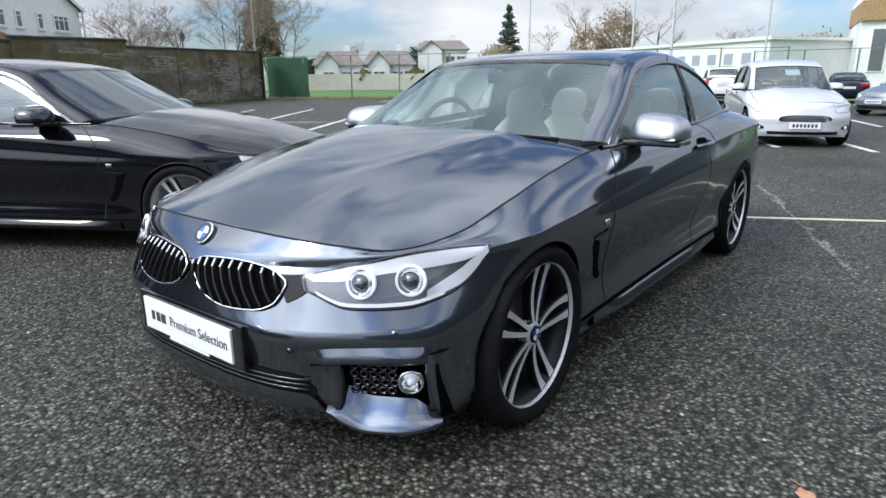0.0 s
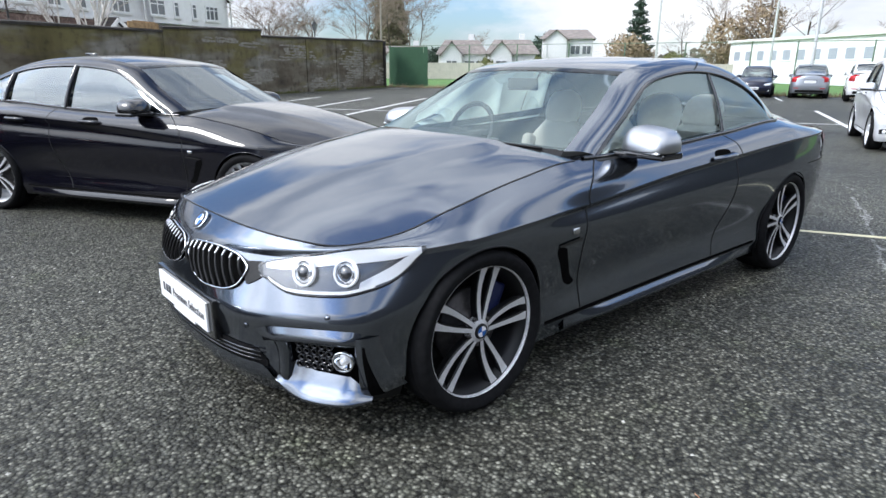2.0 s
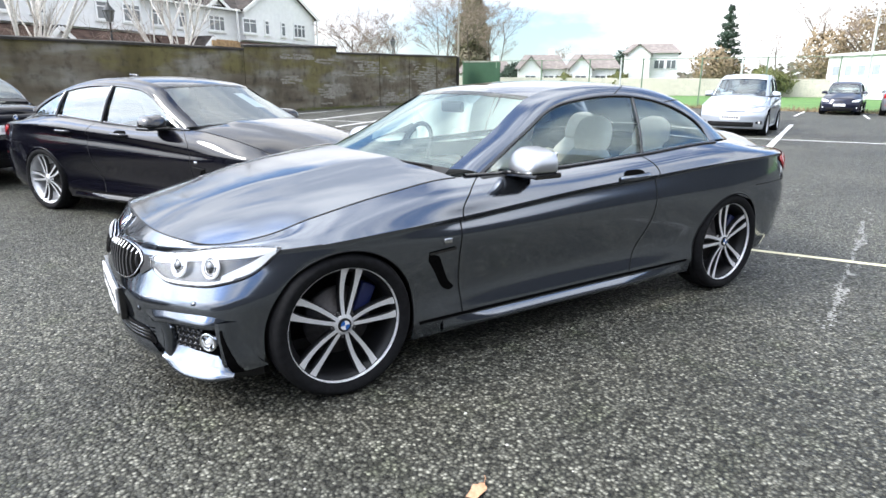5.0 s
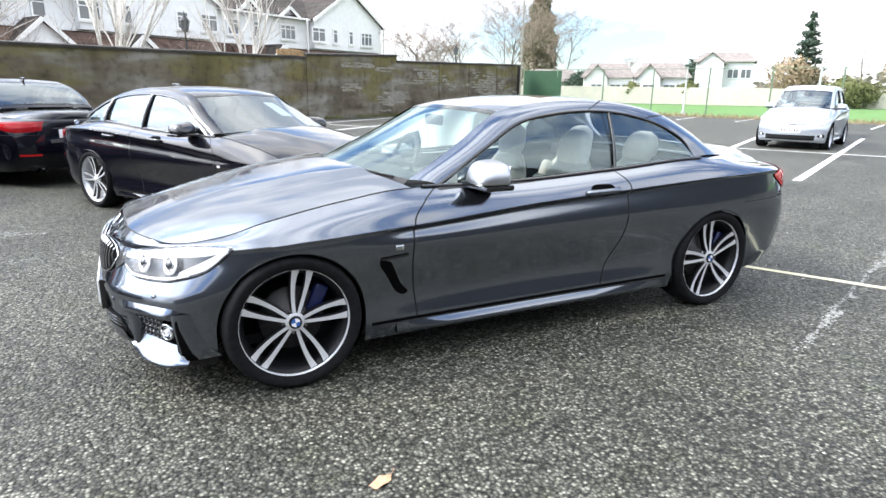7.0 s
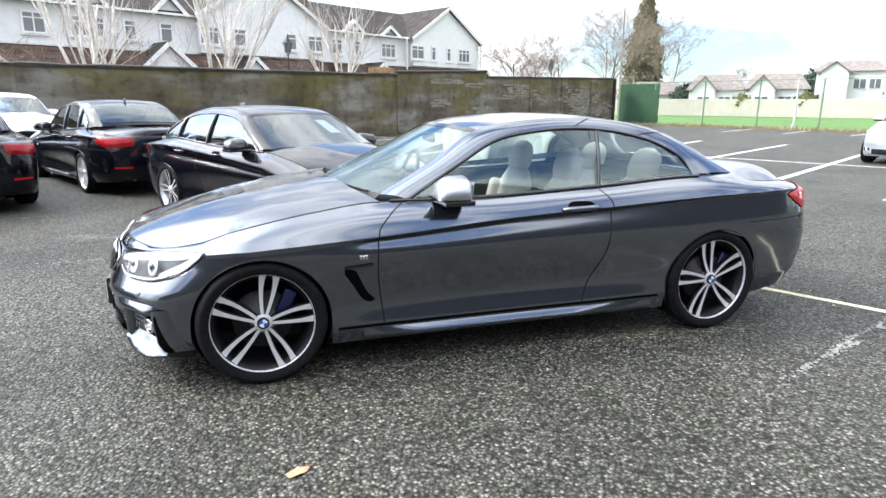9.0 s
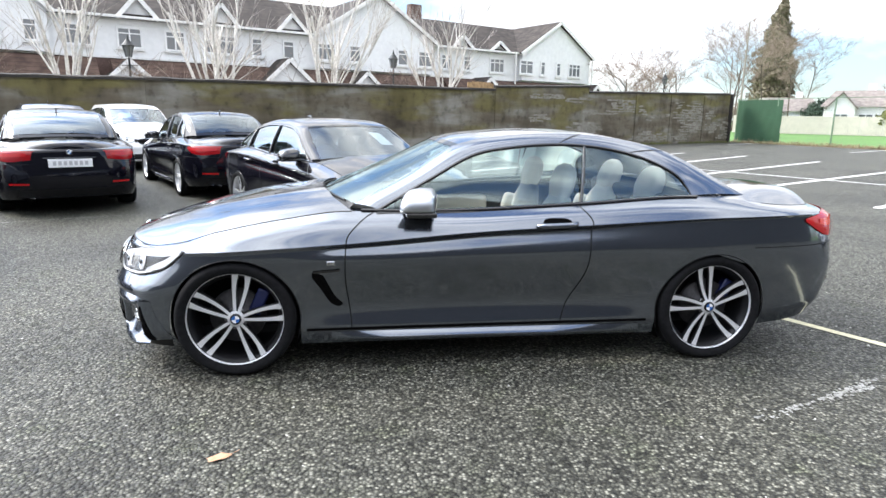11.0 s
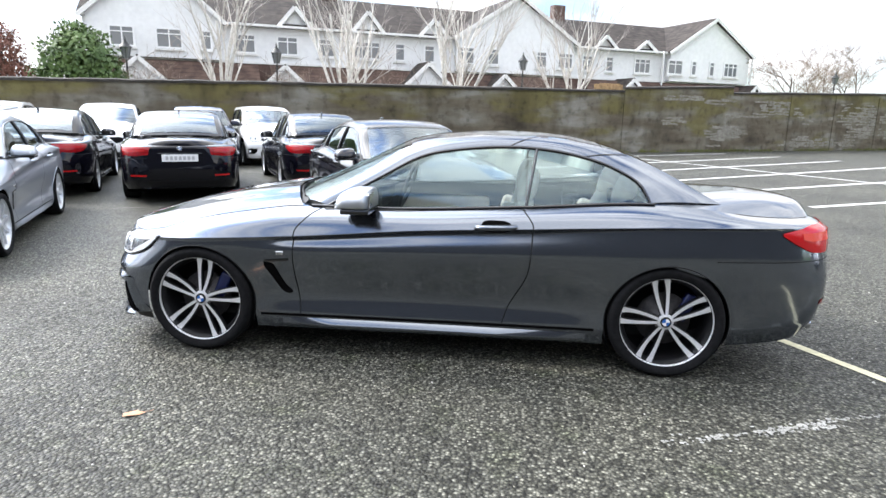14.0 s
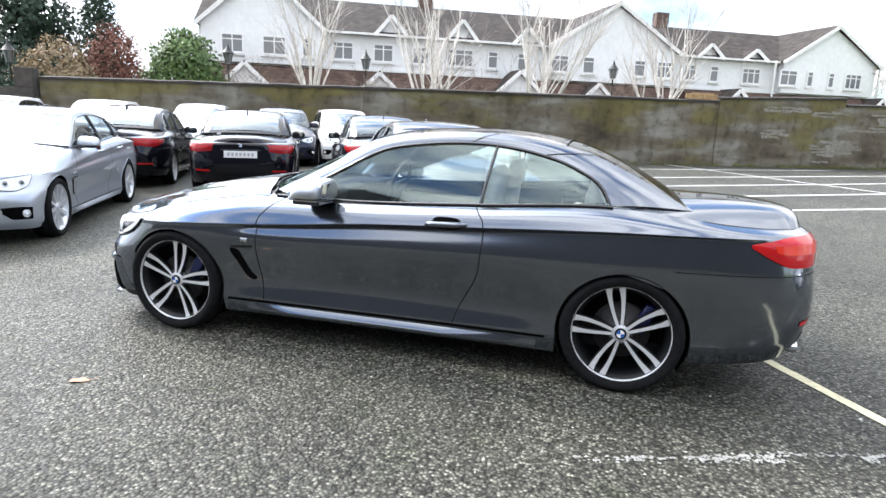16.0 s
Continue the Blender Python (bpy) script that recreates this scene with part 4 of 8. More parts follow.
            spokes.append((np.array(pts), fs))
    face_m = ALLOY if twin else MACHINED if style == "double" else ALLOY
    for pts, fs in spokes:
        add("spoke", pts, fs, face_m, smooth=False)
    if pockets:
        add("spoke_backing", *merge(*pockets), DISC if twin else RIM_DARK, "dark painted spoke flanks", smooth=False)
    add("hub", *revolve([(0.054, yo - 0.05 * s), (0.052, yo - 0.028 * s), (0.042, yo - 0.018 * s), (0.031, yo - 0.016 * s)], 32), face_m)
    add("hub_cap", *revolve([(0.031, yo - 0.016 * s), (0.031, yo - 0.010 * s), (0.027, yo - 0.008 * s), (0.0, yo - 0.008 * s)], 28), BLACK_TRIM if detail else ALLOY)
    if detail:
        for q in range(4):
            a0 = radians(q * 90 + 8)
            arc = [(0.022 * math.cos(a0 + t * math.pi / 8), yo - 0.0072 * s, 0.022 * math.sin(a0 + t * math.pi / 8)) for t in range(5)]
            add("cap_quarter", [(0, yo - 0.0072 * s, 0)] + arc, [(0, i, i + 1) for i in range(1, 5)], LOGO_BLUE if q % 2 else LOGO_WHITE, smooth=False)
        bolts = []
        for a in range(5):
            ang = radians(spin + 36 + a * 72)
            bolts.append((revolve([(0.0085, yo - 0.03 * s), (0.0085, yo - 0.02 * s), (0.0, yo - 0.019 * s)], 8)[0] + [0.056 * math.cos(ang), 0, 0.056 * math.sin(ang)], grid_faces(8, 3, wrap=True)))
        for v_, f_ in bolts:
            add("wheel_bolt", v_, f_, DISC)
    return tyre


def seat(parent, x, y, material, w=0.50, recline=14, rear=False):
    """A leather seat: cushion, backrest that narrows into a headrest, side bolsters."""
    z0 = 0.40
    v, f = rounded_box(0.50, w, 0.16, 0.06)
    mesh_ob("seat_cushion", v + [x, y, z0], f, material, parent)
    rot = np.array(Euler((0, radians(recline), 0)).to_matrix())
    base = np.array([x + 0.27, y, z0 + 0.02])
    half = curve_fn([(0, w * 0.46), (0.30, w * 0.50), (0.44, w * 0.45), (0.51, w * 0.33), (0.55, w * 0.26)])
    deep = curve_fn([(0, 0.075), (0.3, 0.068), (0.55, 0.05)])

    def loft(hs, wide, thick, lead):
        g = np.zeros((len(hs), 24, 3))
        for i, h in enumerate(hs):
            for k in range(24):
                a = k / 24 * 2 * math.pi
                c, q = math.cos(a), math.sin(a)
                g[i, k] = (thick(h) * math.copysign(abs(c) ** 0.7, c) + lead, wide(h) * math.copysign(abs(q) ** 0.7, q), h)
        n = len(hs)
        fs = [(i * 24 + k, i * 24 + (k + 1) % 24, i * 24 + 24 + (k + 1) % 24, i * 24 + 24 + k) for i in range(n - 1) for k in range(24)]
        return g.reshape(-1, 3), fs + [tuple(range(24))[::-1], tuple(range(24 * n - 24, 24 * n))]
    v, f = loft(np.linspace(0, 0.55, 14), half, deep, 0.0)
    mesh_ob("seat_back", v @ rot.T + base, f, material, parent)
    for sgn in (-1, 1):
        v, f = rounded_box(0.15, 0.085, 0.42, 0.04)
        mesh_ob("seat_bolster", (v + [-0.05, sgn * (w / 2 - 0.045), 0.22]) @ rot.T + base, f, material, parent)
    head_w = curve_fn([(0.535, 0.115), (0.60, 0.138), (0.68, 0.130), (0.735, 0.10), (0.76, 0.05)])
    head_t = curve_fn([(0.535, 0.045), (0.62, 0.062), (0.70, 0.058), (0.745, 0.036), (0.76, 0.012)])
    v, f = loft(np.linspace(0.535, 0.76, 12), head_w, head_t, -0.012)
    mesh_ob("headrest", v @ rot.T + base, f, material, parent)


ROOF_SHAPES = {
    # outer edge of the side glass, roof edge above it, header and rear glass stretch of the roof edge
    "coupe": dict(
        o=[(0.80, -0.775, 0.925), (1.10, -0.715, 1.095), (1.384, -0.652, 1.237), (1.6, -0.634, 1.274), (1.82, -0.624, 1.291), (2.05, -0.624, 1.285), (2.27, -0.638, 1.252), (2.5, -0.668, 1.178), (2.64, -0.70, 1.09), (2.69, -0.735, 1.0)],
        i=[(0.66, -0.70, 0.95), (0.98, -0.625, 1.12), (1.274, -0.56, 1.288), (1.6, -0.55, 1.343), (1.84, -0.545, 1.356), (2.07, -0.545, 1.350), (2.3, -0.55, 1.325), (2.55, -0.555, 1.268), (2.79, -0.565, 1.168), (3.0, -0.58, 1.055), (3.13, -0.60, 0.985)],
        crown=0.022, glass=(2.42, 3.03), pillars=[(1.983, 2.038)], seams=[2.03, 2.56], head=1.274),
    "fastback": dict(
        o=[(0.80, -0.775, 0.925), (1.10, -0.715, 1.10), (1.384, -0.655, 1.245), (1.7, -0.634, 1.292), (2.0, -0.63, 1.30), (2.3, -0.635, 1.285), (2.6, -0.65, 1.235), (2.85, -0.68, 1.15), (3.0, -0.72, 1.06), (3.05, -0.735, 1.01)],
        i=[(0.66, -0.70, 0.95), (0.98, -0.625, 1.12), (1.274, -0.56, 1.295), (1.6, -0.55, 1.358), (1.95, -0.545, 1.375), (2.3, -0.545, 1.355), (2.6, -0.55, 1.305), (2.9, -0.555, 1.215), (3.15, -0.57, 1.12), (3.35, -0.59, 1.03)],
        crown=0.025, glass=(2.62, 3.30), pillars=[(1.90, 1.87), (2.62, 2.60)], seams=[], head=1.274),
    "saloon": dict(
        o=[(0.80, -0.775, 0.925), (1.05, -0.715, 1.12), (1.3, -0.66, 1.275), (1.6, -0.634, 1.33), (2.0, -0.63, 1.345), (2.35, -0.64, 1.315), (2.6, -0.67, 1.22), (2.76, -0.71, 1.09), (2.80, -0.735, 1.0)],
        i=[(0.62, -0.70, 0.95), (0.92, -0.625, 1.15), (1.2, -0.56, 1.33), (1.6, -0.55, 1.405), (2.0, -0.545, 1.415), (2.3, -0.55, 1.39), (2.6, -0.56, 1.31), (2.85, -0.575, 1.18), (3.05, -0.60, 1.03)],
        crown=0.028, glass=(2.45, 3.0), pillars=[(1.75, 1.72), (2.5, 2.45)], seams=[], head=1.2),
    "hatch": dict(
        o=[(0.72, -0.775, 0.93), (0.95, -0.73, 1.10), (1.2, -0.69, 1.27), (1.6, -0.67, 1.36), (2.1, -0.665, 1.365), (2.6, -0.67, 1.32), (2.95, -0.69, 1.20), (3.1, -0.71, 1.06), (3.1, -0.73, 1.02)],
        i=[(0.45, -0.70, 0.94), (0.78, -0.66, 1.14), (1.08, -0.62, 1.33), (1.5, -0.60, 1.44), (2.0, -0.59, 1.46), (2.6, -0.59, 1.44), (3.1, -0.60, 1.40), (3.4, -0.62, 1.24), (3.6, -0.66, 1.02)],
        crown=0.03, glass=(3.12, 3.56), pillars=[(1.7, 1.66), (2.55, 2.5)], seams=[], head=1.08),
    "suv": dict(
        o=[(0.72, -0.775, 0.93), (0.95, -0.73, 1.08), (1.2, -0.69, 1.22), (1.6, -0.67, 1.29), (2.1, -0.665, 1.295), (2.7, -0.67, 1.27), (3.15, -0.69, 1.18), (3.3, -0.71, 1.05), (3.3, -0.73, 1.01)],
        i=[(0.5, -0.70, 0.94), (0.82, -0.66, 1.12), (1.1, -0.62, 1.27), (1.5, -0.60, 1.36), (2.0, -0.59, 1.38), (2.6, -0.59, 1.37), (3.25, -0.60, 1.33), (3.5, -0.62, 1.18), (3.65, -0.66, 1.02)],
        crown=0.03, glass=(3.27, 3.6), pillars=[(1.7, 1.66), (2.6, 2.55)], seams=[], head=1.1),
}


def car(name, label, paint, roof="coupe", wb=2.81, front=1.0, rear=1.0, wide=1.0, tall=1.0, lift=0.0, wheels="double", spins=(80, 101), seats=None, fine=1.0, trim="plain", plate=None, group="", paper=None):
    """A car on its wheels, nose towards -x, front axle over the origin. Lengths, width and height scale the plan."""
    root = thing(name, label, "car", group=group)
    shape = ROOF_SHAPES[roof]

    def warp(p):
        p = np.array(p, float).reshape(-1, 3)
        x = np.where(p[:, 0] < 0, p[:, 0] * front, np.where(p[:, 0] < 2.81, p[:, 0] * wb / 2.81, wb + (p[:, 0] - 2.81) * rear))
        return np.stack([x, p[:, 1] * wide, p[:, 2] * tall + lift], -1)
    ring = Ring(fine)
    g, nn, nv = ring.p, ring.n, ring.nv
    vs = ring.vs
    hero = trim == "hero"
    # which cell belongs to which panel
    cx = (g[:-1, :-1] + g[1:, 1:]) / 2
    keep = np.ones((ring.nu - 1, nv - 1), bool)
    if hero:
        # opening for the corner air intakes
        cu = np.arange(ring.nu - 1)[:, None] + 0.5
        keep &= ~((cu > ring.u_front(0.475)) & (cu < ring.u_front(0.79)) & (cx[..., 2] > 0.235) & (cx[..., 2] < 0.390))
    pts = g.copy()
    wells = ((0.0, 0.318, 0.353), (2.81, 0.316, 0.351))
    for ax, az, ar in wells:
        inside = (cx[..., 0] - ax) ** 2 + (cx[..., 2] - az) ** 2 < ar ** 2
        inside |= (abs(cx[..., 0] - ax) < ar) & (cx[..., 2] < az)
        inside &= abs(cx[..., 1]) > 0.6
        keep &= ~inside
        touch = np.zeros((ring.nu, nv), bool)
        k_in = np.zeros((ring.nu, nv), bool)
        for a in (0, 1):
            for b in (0, 1):
                touch[a:ring.nu - 1 + a, b:nv - 1 + b] |= ~inside
                k_in[a:ring.nu - 1 + a, b:nv - 1 + b] |= inside
        edge = touch & k_in
        dx, dz = pts[..., 0] - ax, pts[..., 2] - az
        rad = np.hypot(dx, dz) + 1e-9
        up = edge & (dz > 0)
        low = edge & (dz <= 0)
        pts[..., 0] = np.where(up, ax + dx * ar / rad, np.where(low, ax + np.sign(dx) * ar, pts[..., 0]))
        pts[..., 2] = np.where(up, az + dz * ar / rad, pts[..., 2])
    vc = (vs[:-1] + vs[1:]) / 2
    col_i = np.arange(ring.nu - 1)
    i_f = ring.nf - 1 + int(np.argmin(abs(ring.side_x - 0.61)))
    i_r = ring.nf - 1 + int(np.argmin(abs(ring.side_x - 2.0)))
    which = np.full(keep.shape, "", dtype=object)
    for j in range(nv - 1):
        for i in col_i:
            x, v = cx[i, j, 0], vc[j]
            # lowest bumper strip goes black, the shade under the nose put into its colour
            if hero and v < 0.7 and x < 0.1:
                w = "bumper_shade"
            elif x < -0.30 or (x < 0.1 and v < 6):
                w = "front_bumper"
            elif v < 1 and x < 2.6:
                w = "side_skirt"
            elif i < i_f:
                w = "front_wing"
            elif i < i_r:
                w = "door"
            elif x > 2.95 and v < 4:
                w = "rear_bumper"
            else:
                w = "rear_quarter"
            which[i, j] = w
    for pname in ("front_bumper", "bumper_shade", "front_wing", "door", "rear_quarter", "rear_bumper", "side_skirt"):
        cells = np.argwhere(keep & (which == pname))
        ids, faces = {}, []
        for i, j in cells:
            faces.append([ids.setdefault(q, len(ids)) for q in ((i, j), (i + 1, j), (i + 1, j + 1), (i, j + 1))])
        if not faces:
            continue
        vv = np.array([pts[q] for q in ids])
        nrm = np.array([nn[q] for q in ids])
        both(pname, vv, faces, BLACK_TRIM if pname == "bumper_shade" else paint, root, warp, normals=nrm, one_mesh="bumper" in pname)
    # joints between the panels
    j_sill = int(np.searchsorted(vs, 1))
    gapw = 0.007 if hero else 0.009
    for col in (i_f, i_r):
        ribbon(g[col, j_sill:], nn[col, j_sill:], gapw, 0.0012, BLACK_TRIM, root, warp)
    if roof in ("fastback", "saloon", "hatch", "suv"):
        k = ring.nf - 1 + int(np.argmin(abs(ring.side_x - 1.35)))
        if roof != "fastback":
            ribbon(g[k, j_sill:], nn[k, j_sill:], gapw, 0.0012, BLACK_TRIM, root, warp)
    a, b = int(ring.u_of_x(0.38)), int(ring.u_of_x(2.43))
    ribbon(g[a:b, j_sill], nn[a:b, j_sill], 0.015 if hero else gapw, 0.0012, DEEP_BLACK, root, warp)
    # wheel wells and arch lips
    for (ax, az, ar) in wells:
        th = np.linspace(-0.55, math.pi + 0.55, 40)
        arc = np.stack([ax + (ar + 0.0) * np.cos(th), np.zeros(40), az + (ar + 0.0) * np.sin(th)], -1)
        out = []
        for p in arc:
            u = ring.u_of_x(p[0])
            out.append(ring.col(u, max(p[2], 0.17)))
        out = np.array(out)
        well = np.zeros((40, 3, 3))
        well[:, 0] = np.stack([arc[:, 0], out[:, 1] + 0.006, arc[:, 2]], -1)
        well[:, 1] = np.stack([ax + (arc[:, 0] - ax) * 1.04, out[:, 1] + 0.05, az + (arc[:, 2] - az) * 1.04], -1)
        well[:, 2] = well[:, 1] * [1, 0, 1] + [0, -0.50, 0]
        both("wheel_well", well, grid_faces(40, 3), DEEP_BLACK, root, warp)
        back = [(ax, -0.5, az)] + [tuple(q) for q in well[:, 2]]
        both("well_back", np.array(back), [(0, i, i + 1) for i in range(1, 40)], DEEP_BLACK, root, warp)
        sel = arc[:, 2] > 0.2
        lipv, lipf = tube_data(np.stack([arc[sel][:, 0], out[sel][:, 1] - 0.001, arc[sel][:, 2]], -1), 0.0035, 6)
        both("arch_lip", lipv, lipf, BLACK_TRIM if hero else paint, root, warp)
    # underside
    bm = box_bm([((-0.62 * front + wb + 0.85 * rear) / 2, 0, 0.22 + lift, wb + 0.62 * front + 0.85 * rear - 0.7, 1.45 * wide, 0.05)])
    part("underbody", bm, BLACK_TRIM, root)
    # bonnet
    jt = nv - 1
    edge = g[:, jt]
    sel = [i for i in range(ring.nu) if edge[i, 0] <= 0.66]
    m = 25
    hood = np.zeros((len(sel), m, 3))
    for r, i in enumerate(sel):
        ex, ey, ez = edge[i]
        sh = 0.20 * np.clip((ex + 0.1) / 0.72, 0, 1) ** 2
        for c, q in enumerate(np.linspace(-1, 1, m)):
            q = math.copysign(abs(q) ** 0.85, q)
            x = ex - sh * (1 - q * q)
            y = ey * -q
            cz = HOOD_Z(ex - sh)
            z = ez + (cz - ez) * (1 - abs(q) ** 3.2)
            dome_at = (0.30 + 0.16 * np.clip((ex + 0.65) / 1.2, 0, 1))
            rise = 0.015 * np.clip((ex + 0.62) / 0.45, 0, 1)
            tt = np.clip((dome_at + 0.03 - abs(y)) / 0.06, 0, 1)
            z += rise * (tt * tt * (3 - 2 * tt)) * (1 if abs(y) < dome_at + 0.05 else 0)
            hood[r, c] = (x, y, z)
    hv, hf = hood.reshape(-1, 3), grid_faces(len(sel), m)
    mesh_ob("bonnet", warp(hv), hf, paint, root)
    up = np.tile([0, 0, 1.0], (len(sel), 1))
    un = nn[sel, jt] * 0.5 + up * 0.5
    ribbon(hood[:, 0] * [1, -1 if hood[-1, 0, 1] > 0 else 1, 1], un, gapw, 0.0015, BLACK_TRIM, root, warp)
    # boot lid
    sel = [i for i in range(ring.nu) if edge[i, 0] >= (2.72 if roof == "coupe" else 2.9)]
    deck = np.zeros((len(sel), 21, 3))
    for r, i in enumerate(sel):
        ex, ey, ez = edge[i]
        for c, q in enumerate(np.linspace(-1, 1, 21)):
            deck[r, c] = (ex, -ey * q, ez + max(DECK_Z(ex) - ez, 0.0) * (1 - abs(q) ** 3.4))
    mesh_ob("boot_lid", warp(deck.reshape(-1, 3)), grid_faces(len(sel), 21), paint, root)
    if roof == "coupe":
        a = [k for k in range(len(sel)) if 3.12 < deck[k, 0, 0] < 3.69]
        ribbon(deck[a, 0] * [1, -1 if deck[a[0], 0, 1] > 0 else 1, 1], np.tile([0, -0.5, 0.8], (len(a), 1)), gapw, 0.002, BLACK_TRIM, root, warp)
    # side frame between the side glass and the roof
    ns = 44
    oc, ic = spline3(shape["o"], ns), spline3(shape["i"], ns)
    fr = np.zeros((ns, 6, 3))
    for c, q in enumerate(np.linspace(0, 1, 6)):
        fr[:, c] = oc * (1 - q) + ic * q
        fr[:, c, 1] -= 0.018 * math.sin(math.pi * q)
        fr[:, c, 2] += 0.010 * math.sin(math.pi * q)
    both("pillar_rail", fr, grid_faces(ns, 6, flip=True), paint, root, warp)
    tv, tf = tube_data(oc + [0, -0.002, 0], 0.011, 6)
    both("window_seal", tv, tf, GLOSS_BLACK, root, warp)
    # belt moulding under the glass
    xs = np.linspace(0.70, oc[-1, 0] + 0.02, 50)
    ub = [np.interp(x, edge[:, 0], np.arange(ring.nu)) for x in xs]
    eb = np.array([[x, np.interp(u, np.arange(ring.nu), edge[:, 1]), np.interp(u, np.arange(ring.nu), edge[:, 2])] for x, u in zip(xs, ub)])
    tv, tf = tube_data(eb + [0, 0.004, 0.004], 0.012, 6)
    both("belt_moulding", tv, tf, GLOSS_BLACK, root, warp)
    xs = np.linspace(0.62, ic[-1, 0] + 0.05, 50)
    ub = [np.interp(x, edge[:, 0], np.arange(ring.nu)) for x in xs]
    eb2 = np.array([[x, np.interp(u, np.arange(ring.nu), edge[:, 1]), np.interp(u, np.arange(ring.nu), edge[:, 2])] for x, u in zip(xs, ub)])
    ledge = np.stack([eb2, eb2 + [0, 0.07, 0.006]], 1)
    both("belt_ledge", ledge, grid_faces(50, 2), paint, root, warp)
    # side glass, split at the pillars
    o_x, o_z, o_y = oc[:, 0], oc[:, 2], oc[:, 1]
    order = np.maximum.accumulate(o_x)
    cuts = [oc[0, 0]] + [p[0] for p in shape["pillars"]] + [oc[-1, 0]]
    for a, b in zip(cuts[:-1], cuts[1:]):
        gl = np.zeros((26, 8, 3))
        for r, x in enumerate(np.linspace(a + 0.002, b - 0.004, 26)):
            u = np.interp(x, edge[:, 0], np.arange(ring.nu))
            by, bz_ = np.interp(u, np.arange(ring.nu), edge[:, 1]) + 0.012, np.interp(u, np.arange(ring.nu), edge[:, 2])
            ty, tz = np.interp(x, order, o_y), max(np.interp(x, order, o_z), bz_ + 0.001)
            for c, q in enumerate(np.linspace(0, 1, 8)):
                gl[r, c] = (x, by + (ty - by) * q - 0.014 * math.sin(math.pi * q), bz_ - 0.02 + (tz - bz_ + 0.02) * q)
        for ob in both("side_glass", gl, outward(gl, grid_faces(26, 8), MID), GLASS_SIDE if hero else GLASS_CAR, root, warp, "green-tinted side window"):
            ob.visible_shadow = False
    for lo_x, hi_x in shape["pillars"]:
        zt = np.interp(hi_x, order, o_z)
        yt = np.interp(hi_x, order, o_y)
        u = np.interp(lo_x, edge[:, 0], np.arange(ring.nu))
        p0 = np.array([lo_x, np.interp(u, np.arange(ring.nu), edge[:, 1]) + 0.004, np.interp(u, np.arange(ring.nu), edge[:, 2])])
        p1 = np.array([hi_x, yt - 0.002, zt])
        pp = np.array([p0 + (p1 - p0) * q - [0, 0.016 * math.sin(math.pi * q), 0] for q in np.linspace(0, 1, 7)])
        tv, tf = tube_data(pp, 0.010 if roof == "coupe" else 0.022, 6)
        both("door_pillar", tv, tf, GLOSS_BLACK, root, warp)
    # roof, windscreen and rear window between the roof edges
    def across(x0, x1, n, crown, m=15, drop=0.0):
        pr = np.zeros((n, m, 3))
        for r, x in enumerate(np.linspace(x0, x1, n)):
            y, z = np.interp(x, ic[:, 0], ic[:, 1]), np.interp(x, ic[:, 0], ic[:, 2])
            for c, q in enumerate(np.linspace(-1, 1, m)):
                pr[r, c] = (x, y * -q, z - drop + crown * (1 - q * q))
        return pr
    h, (g0, g1) = shape["head"], shape["glass"]
    rf = across(h, g0, 24, shape["crown"])
    bow = np.linspace(1, 0, 24)[:, None] ** 3
    rf[:, :, 0] -= 0.07 * bow * (1 - np.linspace(-1, 1, 15)[None] ** 2)
    mesh_ob("roof", warp(rf.reshape(-1, 3)), grid_faces(24, 15), paint, root)
    for s_x in shape["seams"]:
        y, z = np.interp(s_x, ic[:, 0], ic[:, 1]), np.interp(s_x, ic[:, 0], ic[:, 2])
        k = int(np.argmin(abs(ic[:, 0] - s_x)))
        ribbon(fr[k], np.tile([0, -0.6, 0.8], (6, 1)), 0.006, 0.004, BLACK_TRIM, root, warp, "roof_joint")
    end = ic[-1, 0]
    rg = across(g0 + 0.01, g1, 16, shape["crown"] * 0.9)
    ob = mesh_ob("rear_window", warp(rg.reshape(-1, 3)), outward(rg, grid_faces(16, 15), MID), GLASS_CAR if roof != "coupe" else GLASS_DARK, root, "tinted rear window")
    ob.visible_shadow = False
    if end - g1 > 0.03:
        rt = across(g1, end, 6, shape["crown"] * 0.6)
        mesh_ob("tail_panel", warp(rt.reshape(-1, 3)), grid_faces(6, 15), paint, root)
    # windscreen: from the cowl up to the header
    ws = np.zeros((16, 15, 3))
    side_line = np.array([[np.interp(t, np.linspace(0, 1, 20), spl) for spl in spline3([p for p in shape["i"] if p[0] <= h + 1e-6], 20).T] for t in np.linspace(0, 1, 16)])
    for r in range(16):
        x, y, z = side_line[r]
        t = r / 15
        for c, q in enumerate(np.linspace(-1, 1, 15)):
            bowx = (0.20 * (1 - t) + 0.07 * t) * (1 - q * q)
            ws[r, c] = (x - bowx, abs(y) * q, z + (0.03 * (1 - t) + shape["crown"] * t) * (1 - q * q))
    ob = mesh_ob("windscreen", warp(ws.reshape(-1, 3)), outward(ws, grid_faces(16, 15), MID), GLASS_SIDE if hero else GLASS_CAR, root, "green-tinted windscreen")
    ob.visible_shadow = False
    if paper:
        r0, r1, c0, c1 = paper
        sheet = np.zeros((2, 2, 3))
        for e, r in enumerate((r0, r1)):
            for k, c in enumerate((c0, c1)):
                sheet[e, k] = ws[r, c] + [0.012, 0, -0.014]
        mesh_ob("price_sheet", warp(sheet.reshape(-1, 3)), [(0, 1, 3, 2)], PAPER, root, "pale price sheet behind the windscreen", smooth=False)
